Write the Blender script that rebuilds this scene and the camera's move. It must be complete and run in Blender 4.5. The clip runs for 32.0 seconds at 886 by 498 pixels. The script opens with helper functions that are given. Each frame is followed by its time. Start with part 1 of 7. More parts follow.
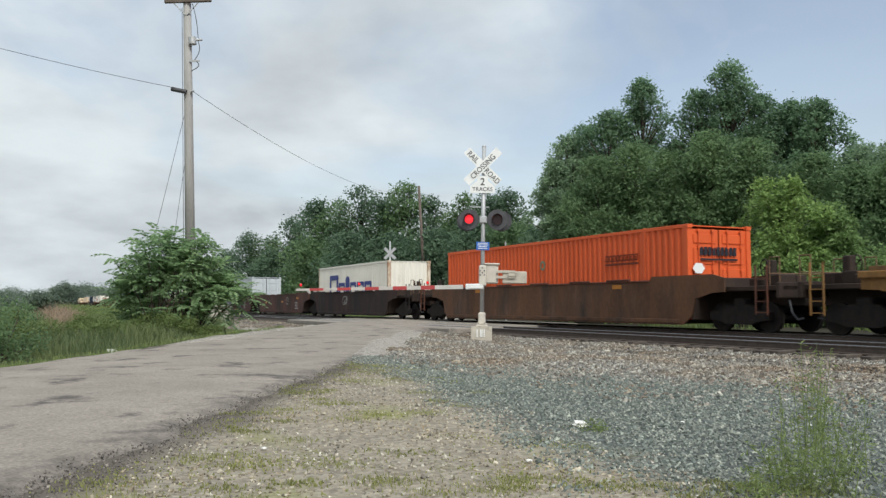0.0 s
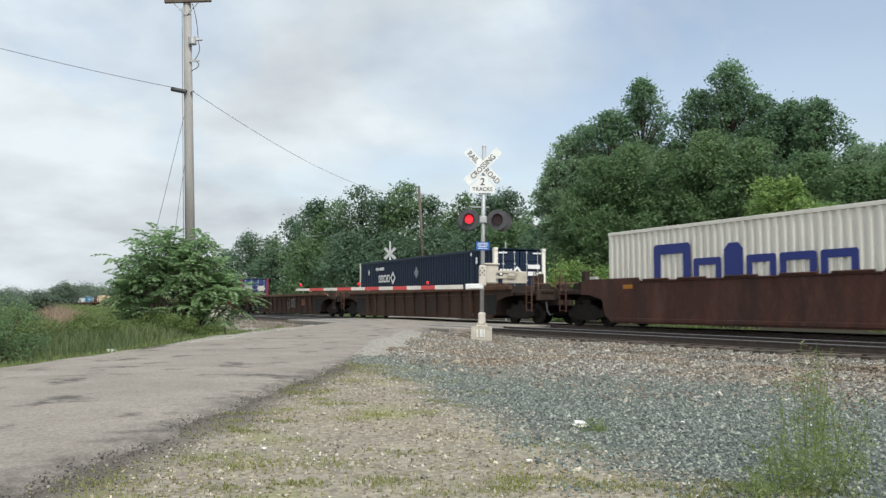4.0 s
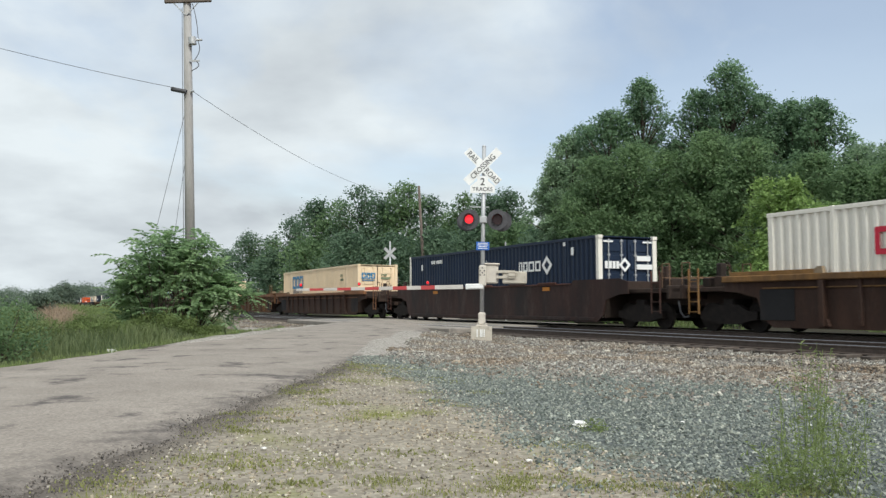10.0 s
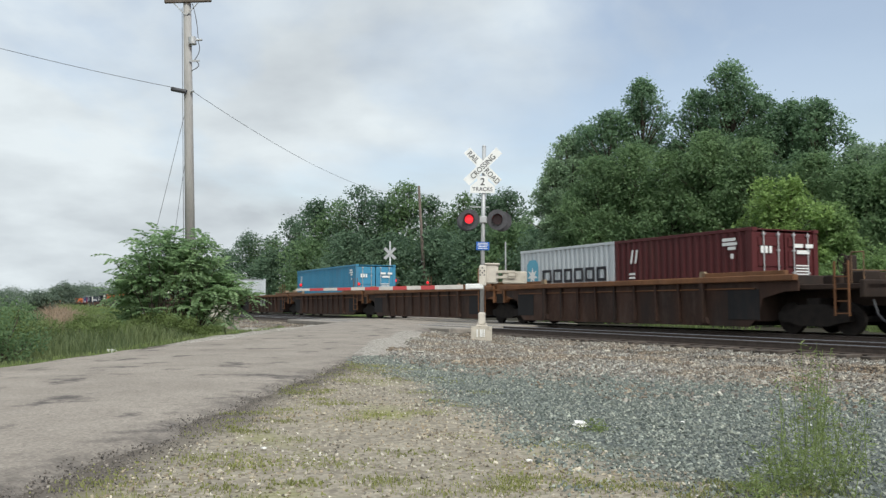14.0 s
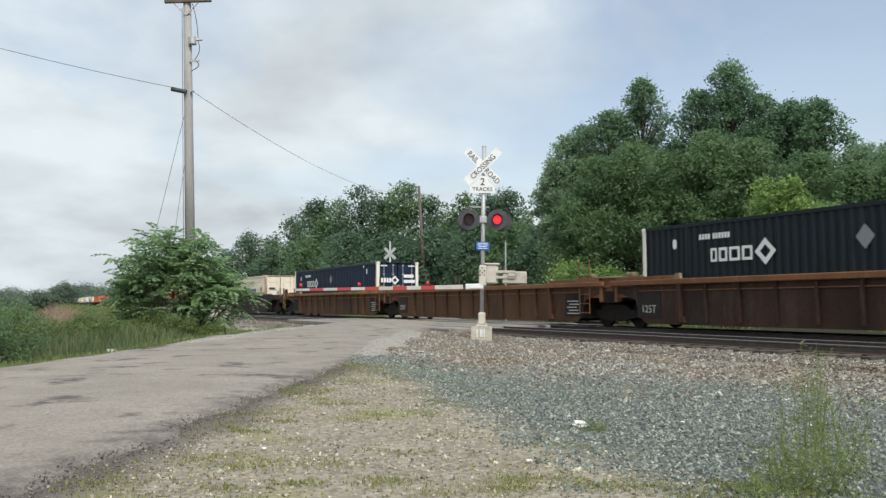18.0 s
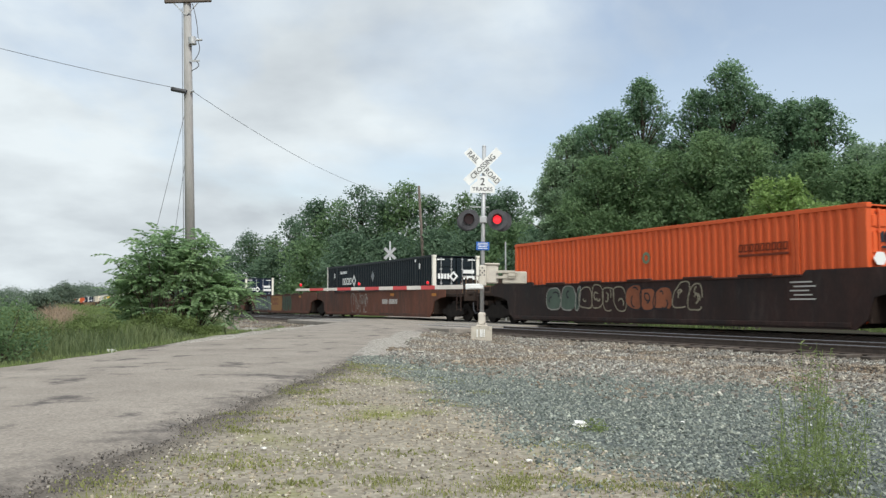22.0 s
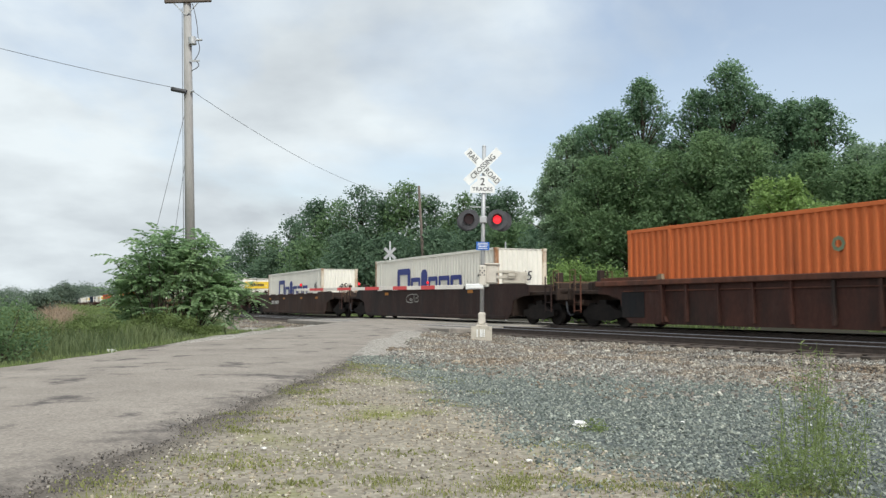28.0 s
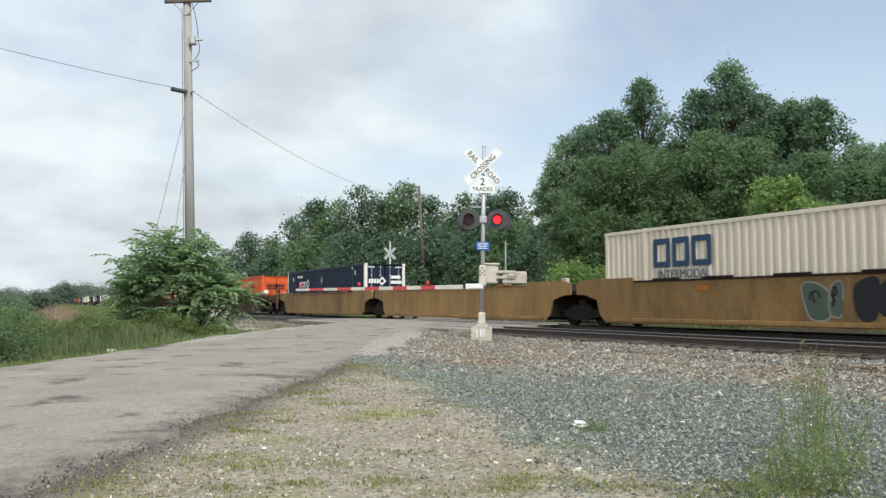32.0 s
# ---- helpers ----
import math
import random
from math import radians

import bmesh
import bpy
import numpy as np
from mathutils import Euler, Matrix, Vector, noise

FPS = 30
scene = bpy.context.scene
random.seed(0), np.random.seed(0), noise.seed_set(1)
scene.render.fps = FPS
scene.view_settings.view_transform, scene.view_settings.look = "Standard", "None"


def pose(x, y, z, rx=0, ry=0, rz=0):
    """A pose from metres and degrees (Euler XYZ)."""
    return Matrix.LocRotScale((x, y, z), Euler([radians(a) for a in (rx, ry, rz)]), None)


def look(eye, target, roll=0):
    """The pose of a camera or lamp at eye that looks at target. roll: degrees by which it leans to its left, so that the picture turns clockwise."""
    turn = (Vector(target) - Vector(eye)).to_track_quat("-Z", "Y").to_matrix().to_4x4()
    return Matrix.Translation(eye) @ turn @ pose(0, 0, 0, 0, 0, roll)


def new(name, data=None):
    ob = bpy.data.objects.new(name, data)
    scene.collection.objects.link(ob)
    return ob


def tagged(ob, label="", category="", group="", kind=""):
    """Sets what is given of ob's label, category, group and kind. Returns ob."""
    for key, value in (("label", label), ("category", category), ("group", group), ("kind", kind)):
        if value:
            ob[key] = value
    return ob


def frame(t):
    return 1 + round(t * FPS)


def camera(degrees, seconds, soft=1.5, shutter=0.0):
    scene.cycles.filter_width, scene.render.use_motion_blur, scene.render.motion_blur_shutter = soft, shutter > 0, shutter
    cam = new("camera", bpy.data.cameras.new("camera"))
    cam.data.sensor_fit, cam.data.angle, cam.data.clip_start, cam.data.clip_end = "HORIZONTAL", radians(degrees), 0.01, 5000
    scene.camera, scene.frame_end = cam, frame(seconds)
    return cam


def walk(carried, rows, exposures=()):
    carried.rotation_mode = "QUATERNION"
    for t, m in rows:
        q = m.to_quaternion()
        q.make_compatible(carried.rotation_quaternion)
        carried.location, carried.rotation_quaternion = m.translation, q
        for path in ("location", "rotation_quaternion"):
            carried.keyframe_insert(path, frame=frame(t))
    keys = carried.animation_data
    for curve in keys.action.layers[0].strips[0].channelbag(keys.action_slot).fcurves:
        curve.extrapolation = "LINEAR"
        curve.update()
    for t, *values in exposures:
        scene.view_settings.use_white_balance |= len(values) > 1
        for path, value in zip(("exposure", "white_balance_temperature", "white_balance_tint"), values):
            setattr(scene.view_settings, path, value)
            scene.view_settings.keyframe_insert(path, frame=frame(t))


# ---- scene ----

# The place: metres, rail top at z = 0, the camera at the origin looking along +y.
# Two railway tracks run at an angle; across(p, s) gives places p metres across and s metres along them.
TURN = 26.27                      # heading of the tracks, degrees left of +y
SPEED = 23.47                     # the train, metres a second
FAR_TRACK, NEAR_TRACK = 19.29, 15.2
EYE = (0.0, 0.0, 0.82)
cam = camera(54.98, 32.0, soft=1.42, shutter=0.07)
AIM = look(EYE, (0.0, 100.0, 0.82 + 100 * math.tan(radians(3.69))), -0.15)
walk(cam, [(0.0, AIM), (32.0, AIM)], [(0.0, 0.22, 6220, 2.5), (6.5, 0.42, 6220, 2.5), (9.0, 0.36, 6220, 2.5), (12.0, 0.30, 6220, 2.5), (14.0, 0.30, 6220, 2.5), (23.0, 0.36, 6220, 2.5), (28.0, 0.38, 6220, 2.5), (30.0, 0.34, 6220, 2.5), (31.0, 0.24, 6220, 2.5), (32.0, 0.42, 6220, 2.5)])

# ---- daylight: bright broken overcast ----
ELEV, AZIM = radians(50), radians(160)
world = bpy.data.worlds.new("sky")
scene.world = world
world.use_nodes = True


def sky_nodes(nt):
    n, l = nt.nodes, nt.links
    n.clear()
    out = n.new("ShaderNodeOutputWorld")
    bg = n.new("ShaderNodeBackground")
    sky = n.new("ShaderNodeTexSky")
    sky.sky_type, sky.sun_disc = "NISHITA", False
    sky.sun_elevation, sky.sun_rotation = ELEV, AZIM
    sky.air_density, sky.dust_density = 1.0, 2.0
    gain = n.new("ShaderNodeMix")
    gain.data_type, gain.blend_type = "RGBA", "MULTIPLY"
    gain.inputs[0].default_value = 1.0
    gain.inputs[7].default_value = (0.228, 0.187, 0.168, 1)
    l.new(sky.outputs[0], gain.inputs[6])
    # the cloud deck: a flat layer, so that clouds shrink towards the horizon
    co = n.new("ShaderNodeTexCoord")
    sep = n.new("ShaderNodeSeparateXYZ")
    l.new(co.outputs["Generated"], sep.inputs[0])
    up = n.new("ShaderNodeMath")
    up.operation = "MAXIMUM"
    up.inputs[1].default_value = 0.0
    l.new(sep.outputs[2], up.inputs[0])
    up2 = n.new("ShaderNodeMath")
    up2.operation = "ADD"
    up2.inputs[1].default_value = 0.30
    l.new(up.outputs[0], up2.inputs[0])
    flat = n.new("ShaderNodeCombineXYZ")
    for i in (0, 1):
        d = n.new("ShaderNodeMath")
        d.operation = "DIVIDE"
        l.new(sep.outputs[i], d.inputs[0])
        l.new(up2.outputs[0], d.inputs[1])
        l.new(d.outputs[0], flat.inputs[i])
    big = n.new("ShaderNodeTexNoise")
    big.inputs["Scale"].default_value = 1.05
    big.inputs["Detail"].default_value = 8
    big.inputs["Roughness"].default_value = 0.53
    big.inputs["Distortion"].default_value = 0.35
    l.new(flat.outputs[0], big.inputs["Vector"])
    cover = n.new("ShaderNodeValToRGB")
    cover.color_ramp.elements[0].position, cover.color_ramp.elements[1].position = 0.40, 0.58
    cover.color_ramp.elements[0].color = (0.18, 0.18, 0.18, 1)
    thin = n.new("ShaderNodeMath")                    # the deck thins out to the east
    thin.operation = "MULTIPLY_ADD"
    thin.inputs[1].default_value = -0.13
    fx = n.new("ShaderNodeSeparateXYZ")
    l.new(flat.outputs[0], fx.inputs[0])
    l.new(fx.outputs[0], thin.inputs[0])
    l.new(big.outputs[0], thin.inputs[2])
    l.new(thin.outputs[0], cover.inputs[0])
    shade = n.new("ShaderNodeTexNoise")
    shade.inputs["Scale"].default_value = 1.9
    shade.inputs["Detail"].default_value = 7
    shade.inputs["Roughness"].default_value = 0.50
    l.new(flat.outputs[0], shade.inputs["Vector"])
    tone = n.new("ShaderNodeValToRGB")
    tone.color_ramp.elements[0].position, tone.color_ramp.elements[1].position = 0.34, 0.62
    tone.color_ramp.elements[0].color = (0.575, 0.585, 0.625, 1)
    tone.color_ramp.elements[1].color = (0.865, 0.875, 0.905, 1)
    l.new(shade.outputs[0], tone.inputs[0])
    mix = n.new("ShaderNodeMix")
    mix.data_type = "RGBA"
    l.new(cover.outputs[0], mix.inputs[0])
    l.new(gain.outputs[2], mix.inputs[6])
    l.new(tone.outputs[0], mix.inputs[7])
    l.new(mix.outputs[2], bg.inputs[0])
    bg.inputs[1].default_value = 0.80
    l.new(bg.outputs[0], out.inputs[0])


sky_nodes(world.node_tree)
sun = new("sun", bpy.data.lights.new("sun", "SUN"))
sun.data.energy, sun.data.angle, sun.data.color = 2.6, radians(16), (1.0, 0.95, 0.88)
SUN_WAY = Vector((-0.34 * math.cos(ELEV), 0.94 * math.cos(ELEV), -math.sin(ELEV)))
sun.matrix_world = look((0, 0, 50), Vector((0, 0, 50)) + SUN_WAY * 40)

# ---- helpers for building ----
NX, NY = math.cos(radians(TURN)), math.sin(radians(TURN))


def across(p, s, z=0.0):
    return (NX * p - NY * s, NY * p + NX * s, z)


def scaled(c, k):
    return tuple(min(1.0, v * k) for v in c)


def box(bm, x0, x1, y0, y1, z0, z1, bevel=0.0):
    m = Matrix.LocRotScale(((x0 + x1) / 2, (y0 + y1) / 2, (z0 + z1) / 2), None, (x1 - x0, y1 - y0, z1 - z0))
    got = bmesh.ops.create_cube(bm, size=1, matrix=m)
    if bevel:
        es = list({e for v in got["verts"] for e in v.link_edges})
        bmesh.ops.bevel(bm, geom=es, offset=bevel, segments=1, affect="EDGES")
    return bm


def tube(bm, a, b, r0, r1=None, n=10, cap=True):
    a, b = Vector(a), Vector(b)
    m = Matrix.Translation((a + b) / 2) @ (b - a).to_track_quat("Z", "Y").to_matrix().to_4x4()
    bmesh.ops.create_cone(bm, cap_ends=cap, segments=n, radius1=r0, radius2=r0 if r1 is None else r1, depth=(b - a).length, matrix=m)
    return bm


def prism(bm, outline, x0, x1):
    """An outline of (y, z) swept from x0 to x1."""
    lo = [bm.verts.new((x0, y, z)) for y, z in outline]
    hi = [bm.verts.new((x1, y, z)) for y, z in outline]
    bm.faces.new(lo)
    bm.faces.new(hi[::-1])
    for i in range(len(lo)):
        j = (i + 1) % len(lo)
        bm.faces.new((lo[j], lo[i], hi[i], hi[j]))
    return bm


def to_mesh(name, bm, material, smooth=False):
    bmesh.ops.recalc_face_normals(bm, faces=bm.faces)
    me = bpy.data.meshes.new(name)
    bm.to_mesh(me)
    bm.free()
    if material:
        me.materials.append(material)
    if smooth:
        for p in me.polygons:
            p.use_smooth = True
    return me


def place(name, me, parent=None, m=None, label=""):
    ob = new(name, me)
    if parent:
        ob.parent = parent
    if m is not None:
        ob.matrix_basis = m
    return tagged(ob, label)


def part(name, bm, material, parent, label="", smooth=False):
    return place(name, to_mesh(name, bm, material, smooth), parent, None, label)


def arrays(name, verts, faces, material, smooth=False):
    """A mesh from numpy arrays of vertices (n, 3) and faces (m, 3 or 4)."""
    me = bpy.data.meshes.new(name)
    k = faces.shape[1]
    me.vertices.add(len(verts))
    me.vertices.foreach_set("co", np.ascontiguousarray(verts, dtype=np.float32).ravel())
    me.loops.add(faces.size)
    me.loops.foreach_set("vertex_index", np.ascontiguousarray(faces, dtype=np.int32).ravel())
    me.polygons.add(len(faces))
    me.polygons.foreach_set("loop_start", np.arange(0, faces.size, k, dtype=np.int32))
    me.polygons.foreach_set("use_smooth", np.full(len(faces), smooth))
    me.update(calc_edges=True)
    me.materials.append(material)
    return me


MESHES = {}


def shared(key, make):
    if key not in MESHES:
        MESHES[key] = make()
    return MESHES[key]


# ---- materials ----
def surface(name, base, second, scale=4.0, rough=0.7, metal=0.0, bump=0.15, fine=40.0, stain=None, stain_at=(0.55, 0.7), streak=1.0, vary=0.0, island=0.0, spec=0.5, dust=None):
    """Two colours mixed by a coarse and a fine noise, with stains, relief and a change from piece to piece."""
    m = bpy.data.materials.new(name)
    m.use_nodes = True
    n, l = m.node_tree.nodes, m.node_tree.links
    b = n["Principled BSDF"]
    co = n.new("ShaderNodeTexCoord")
    mp = n.new("ShaderNodeMapping")
    mp.inputs["Scale"].default_value = (1, 1, 1 / streak)
    l.new(co.outputs["Object"], mp.inputs[0])
    oi = n.new("ShaderNodeObjectInfo")
    sh = n.new("ShaderNodeVectorMath")
    sh.operation = "SCALE"
    sh.inputs[0].default_value = (17.0, 31.0, 11.0)
    l.new(oi.outputs["Random"], sh.inputs["Scale"])
    ad = n.new("ShaderNodeVectorMath")
    l.new(mp.outputs[0], ad.inputs[0])
    l.new(sh.outputs[0], ad.inputs[1])
    a = n.new("ShaderNodeTexNoise")
    a.inputs["Scale"].default_value, a.inputs["Detail"].default_value, a.inputs["Roughness"].default_value = scale, 7, 0.62
    f = n.new("ShaderNodeTexNoise")
    f.inputs["Scale"].default_value, f.inputs["Detail"].default_value = fine, 5
    l.new(ad.outputs[0], a.inputs["Vector"])
    l.new(ad.outputs[0], f.inputs["Vector"])
    r = n.new("ShaderNodeValToRGB")
    r.color_ramp.elements[0].position, r.color_ramp.elements[1].position = 0.36, 0.66
    r.color_ramp.elements[0].color, r.color_ramp.elements[1].color = (*base, 1), (*second, 1)
    su = n.new("ShaderNodeMath")
    su.operation = "MULTIPLY_ADD"
    su.inputs[1].default_value = 0.35
    l.new(f.outputs[0], su.inputs[0])
    sc = n.new("ShaderNodeMath")
    sc.operation = "MULTIPLY_ADD"
    sc.inputs[1].default_value, sc.inputs[2].default_value = 0.65, 0.0
    l.new(a.outputs[0], sc.inputs[0])
    l.new(sc.outputs[0], su.inputs[2])
    l.new(su.outputs[0], r.inputs[0])
    colour = r.outputs[0]
    if stain:
        s2 = n.new("ShaderNodeTexNoise")
        s2.inputs["Scale"].default_value, s2.inputs["Detail"].default_value, s2.inputs["Roughness"].default_value = scale * 0.6, 8, 0.7
        l.new(ad.outputs[0], s2.inputs["Vector"])
        r2 = n.new("ShaderNodeValToRGB")
        r2.color_ramp.elements[0].position, r2.color_ramp.elements[1].position = stain_at
        l.new(s2.outputs[0], r2.inputs[0])
        mx = n.new("ShaderNodeMix")
        mx.data_type = "RGBA"
        l.new(r2.outputs[0], mx.inputs[0])
        l.new(colour, mx.inputs[6])
        mx.inputs[7].default_value = (*stain, 1)
        colour = mx.outputs[2]
    if dust:                                         # pale worn patches at a larger scale
        s3 = n.new("ShaderNodeTexNoise")
        s3.inputs["Scale"].default_value, s3.inputs["Detail"].default_value, s3.inputs["Roughness"].default_value = scale * 1.7, 9, 0.75
        off = n.new("ShaderNodeVectorMath")
        off.inputs[1].default_value = (3.7, 9.1, 5.3)
        l.new(ad.outputs[0], off.inputs[0])
        l.new(off.outputs[0], s3.inputs["Vector"])
        r3 = n.new("ShaderNodeValToRGB")
        r3.color_ramp.elements[0].position, r3.color_ramp.elements[1].position = 0.52, 0.72
        r3.color_ramp.elements[1].color = (0.6, 0.6, 0.6, 1)
        l.new(s3.outputs[0], r3.inputs[0])
        mz = n.new("ShaderNodeMix")
        mz.data_type = "RGBA"
        l.new(r3.outputs[0], mz.inputs[0])
        l.new(colour, mz.inputs[6])
        mz.inputs[7].default_value = (*dust, 1)
        colour = mz.outputs[2]
    for amount, source in ((vary, oi.outputs["Random"]), (island, None)):
        if not amount:
            continue
        if source is None:
            source = n.new("ShaderNodeNewGeometry").outputs["Random Per Island"]
        hs = n.new("ShaderNodeHueSaturation")
        mr = n.new("ShaderNodeMapRange")
        mr.inputs[3].default_value, mr.inputs[4].default_value = 1 - amount, 1 + amount
        l.new(source, mr.inputs[0])
        l.new(mr.outputs[0], hs.inputs["Value"])
        l.new(colour, hs.inputs["Color"])
        colour = hs.outputs[0]
    l.new(colour, b.inputs["Base Color"])
    b.inputs["Roughness"].default_value, b.inputs["Metallic"].default_value = rough, metal
    b.inputs["Specular IOR Level"].default_value = spec
    if bump:
        bp = n.new("ShaderNodeBump")
        bp.inputs["Strength"].default_value, bp.inputs["Distance"].default_value = bump, 0.02
        l.new(su.outputs[0], bp.inputs["Height"])
        l.new(bp.outputs[0], b.inputs["Normal"])
    return m


def leafy(name, dark, light, through_light=0.5):
    m = bpy.data.materials.new(name)
    m.use_nodes = True
    n, l = m.node_tree.nodes, m.node_tree.links
    b, out = n["Principled BSDF"], n["Material Output"]
    g = n.new("ShaderNodeNewGeometry")
    co = n.new("ShaderNodeTexCoord")
    no = n.new("ShaderNodeTexNoise")
    no.inputs["Scale"].default_value, no.inputs["Detail"].default_value = 0.5, 3
    l.new(co.outputs["Object"], no.inputs["Vector"])
    av = n.new("ShaderNodeMath")
    av.operation = "MULTIPLY_ADD"
    av.inputs[1].default_value = 0.24
    l.new(g.outputs["Random Per Island"], av.inputs[0])
    hf = n.new("ShaderNodeMath")
    hf.operation = "MULTIPLY_ADD"
    hf.inputs[1].default_value, hf.inputs[2].default_value = 1.5, -0.38
    l.new(no.outputs[0], hf.inputs[0])
    l.new(hf.outputs[0], av.inputs[2])
    r = n.new("ShaderNodeValToRGB")
    r.color_ramp.elements[0].color, r.color_ramp.elements[1].color = (*dark, 1), (*light, 1)
    r.color_ramp.elements[0].position, r.color_ramp.elements[1].position = 0.1, 0.95
    l.new(av.outputs[0], r.inputs[0])
    l.new(r.outputs[0], b.inputs["Base Color"])
    b.inputs["Roughness"].default_value = 0.55
    b.inputs["Specular IOR Level"].default_value = 0.3
    t = n.new("ShaderNodeBsdfTranslucent")
    l.new(r.outputs[0], t.inputs[0])
    mx = n.new("ShaderNodeMixShader")
    mx.inputs[0].default_value = through_light
    l.new(b.outputs[0], mx.inputs[1])
    l.new(t.outputs[0], mx.inputs[2])
    l.new(mx.outputs[0], out.inputs[0])
    return m


def glow(name, colour, strength):
    m = bpy.data.materials.new(name)
    m.use_nodes = True
    b = m.node_tree.nodes["Principled BSDF"]
    b.inputs["Base Color"].default_value = (*scaled(colour, 0.6), 1)
    b.inputs["Roughness"].default_value = 0.2
    b.inputs["Emission Color"].default_value = (*colour, 1)
    b.inputs["Emission Strength"].default_value = strength
    return m


DIRT = (0.06, 0.045, 0.035)
RUST = (0.13, 0.055, 0.03)
M = {}
M["steel_dark"] = surface("dark_greasy_steel", (0.010, 0.009, 0.009), (0.026, 0.021, 0.018), 5, 0.85, 0.0, spec=0.2)
M["rail"] = surface("rail_steel", (0.11, 0.085, 0.072), (0.06, 0.045, 0.038), 8, 0.6, 0.3, streak=1)
M["rail_top"] = surface("worn_rail_head", (0.42, 0.42, 0.42), (0.32, 0.31, 0.31), 8, 0.28, 0.9, 0.05)
M["tie"] = surface("weathered_tie_wood", (0.095, 0.078, 0.064), (0.050, 0.040, 0.034), 7, 0.9, vary=0.25)
M["galv"] = surface("galvanised_steel", (0.50, 0.51, 0.52), (0.38, 0.39, 0.40), 9, 0.5, 0.35, 0.05)
M["white_paint"] = surface("white_enamel", (0.78, 0.79, 0.78), (0.66, 0.67, 0.66), 5, 0.45, 0, 0.03, stain=(0.45, 0.42, 0.36), stain_at=(0.6, 0.8))
M["sign_white"] = surface("white_reflective_sheet", (0.80, 0.81, 0.80), (0.74, 0.75, 0.74), 5, 0.35, 0, 0.02)
M["sign_black"] = surface("black_lettering", (0.02, 0.02, 0.022), (0.03, 0.03, 0.032), 5, 0.5, 0, 0.0)
M["black"] = surface("weathered_black_paint", (0.040, 0.040, 0.046), (0.075, 0.075, 0.082), 6, 0.55, 0, 0.05)
M["red_stripe"] = surface("red_reflective_sheet", (0.40, 0.045, 0.05), (0.33, 0.05, 0.05), 6, 0.4, 0, 0.02)
M["blue_sign"] = surface("blue_sign_sheet", (0.03, 0.13, 0.46), (0.03, 0.11, 0.40), 6, 0.4, 0, 0.02)
M["concrete"] = surface("cast_concrete", (0.50, 0.46, 0.39), (0.38, 0.35, 0.30), 6, 0.9, 0, 0.3, stain=(0.2, 0.17, 0.14))
M["pole_wood"] = surface("weathered_pole_wood", (0.37, 0.358, 0.345), (0.235, 0.226, 0.215), 3, 0.9, 0, 0.3, streak=8)
M["wire"] = surface("black_wire", (0.03, 0.03, 0.03), (0.05, 0.05, 0.05), 5, 0.6, 0, 0.0)
M["bark"] = surface("tree_bark", (0.10, 0.08, 0.06), (0.05, 0.04, 0.032), 5, 0.95, 0, 0.5, streak=4)
M["red_lens"] = glow("red_signal_lens", (1.0, 0.03, 0.045), 0.85)
# Colour of an unlit lens, for the flaps added over the lit ones.
M["dull_red"] = surface("unlit_lens_red", (0.050, 0.012, 0.014), (0.030, 0.010, 0.012), 6, 0.35, 0, 0.0)
M["red_lamp"] = glow("red_gate_lamp", (1.0, 0.02, 0.03), 0.8)

# ---- ground, road and tracks ----
rng = np.random.default_rng(7)


def road_left(y):
    return -7.25 + 0.0555 * y


def road_right(y):
    return -2.3 + 0.0625 * y


def wobble(x, y, k=1.0, off=0.0):
    return noise.noise(Vector((x * k + off, y * k, off)))


def ground_z(x, y):
    p, s = x * NX + y * NY, -x * NY + y * NX
    z = -0.19 + 0.02 * wobble(x, y, 0.5) + 0.012 * wobble(x, y, 1.7, 5)
    if x > road_left(y):
        z += 0.075 * max(0, min(1, (road_right(y) + 3.2 - x) / 3.0))
    if x > road_left(y) and y < 36:                   # the shoulder climbs with the road towards the crossing
        z += 0.13 * max(0, min(1, (y - 13) / 10)) * max(0, min(1, (road_right(y) + 1.7 - x) / 1.7))
    if x < road_left(y):
        z -= 0.06 * min(1, (road_left(y) - x) / 2)
    if 10.5 < p < 24:                                # under the ballast
        z -= 0.15 * min(1, (p - 10.5) / 2, (24 - p) / 2)
    if road_left(y) + 0.5 < x < road_right(y) - 0.6 and y > -20:
        z -= 0.1
    return z


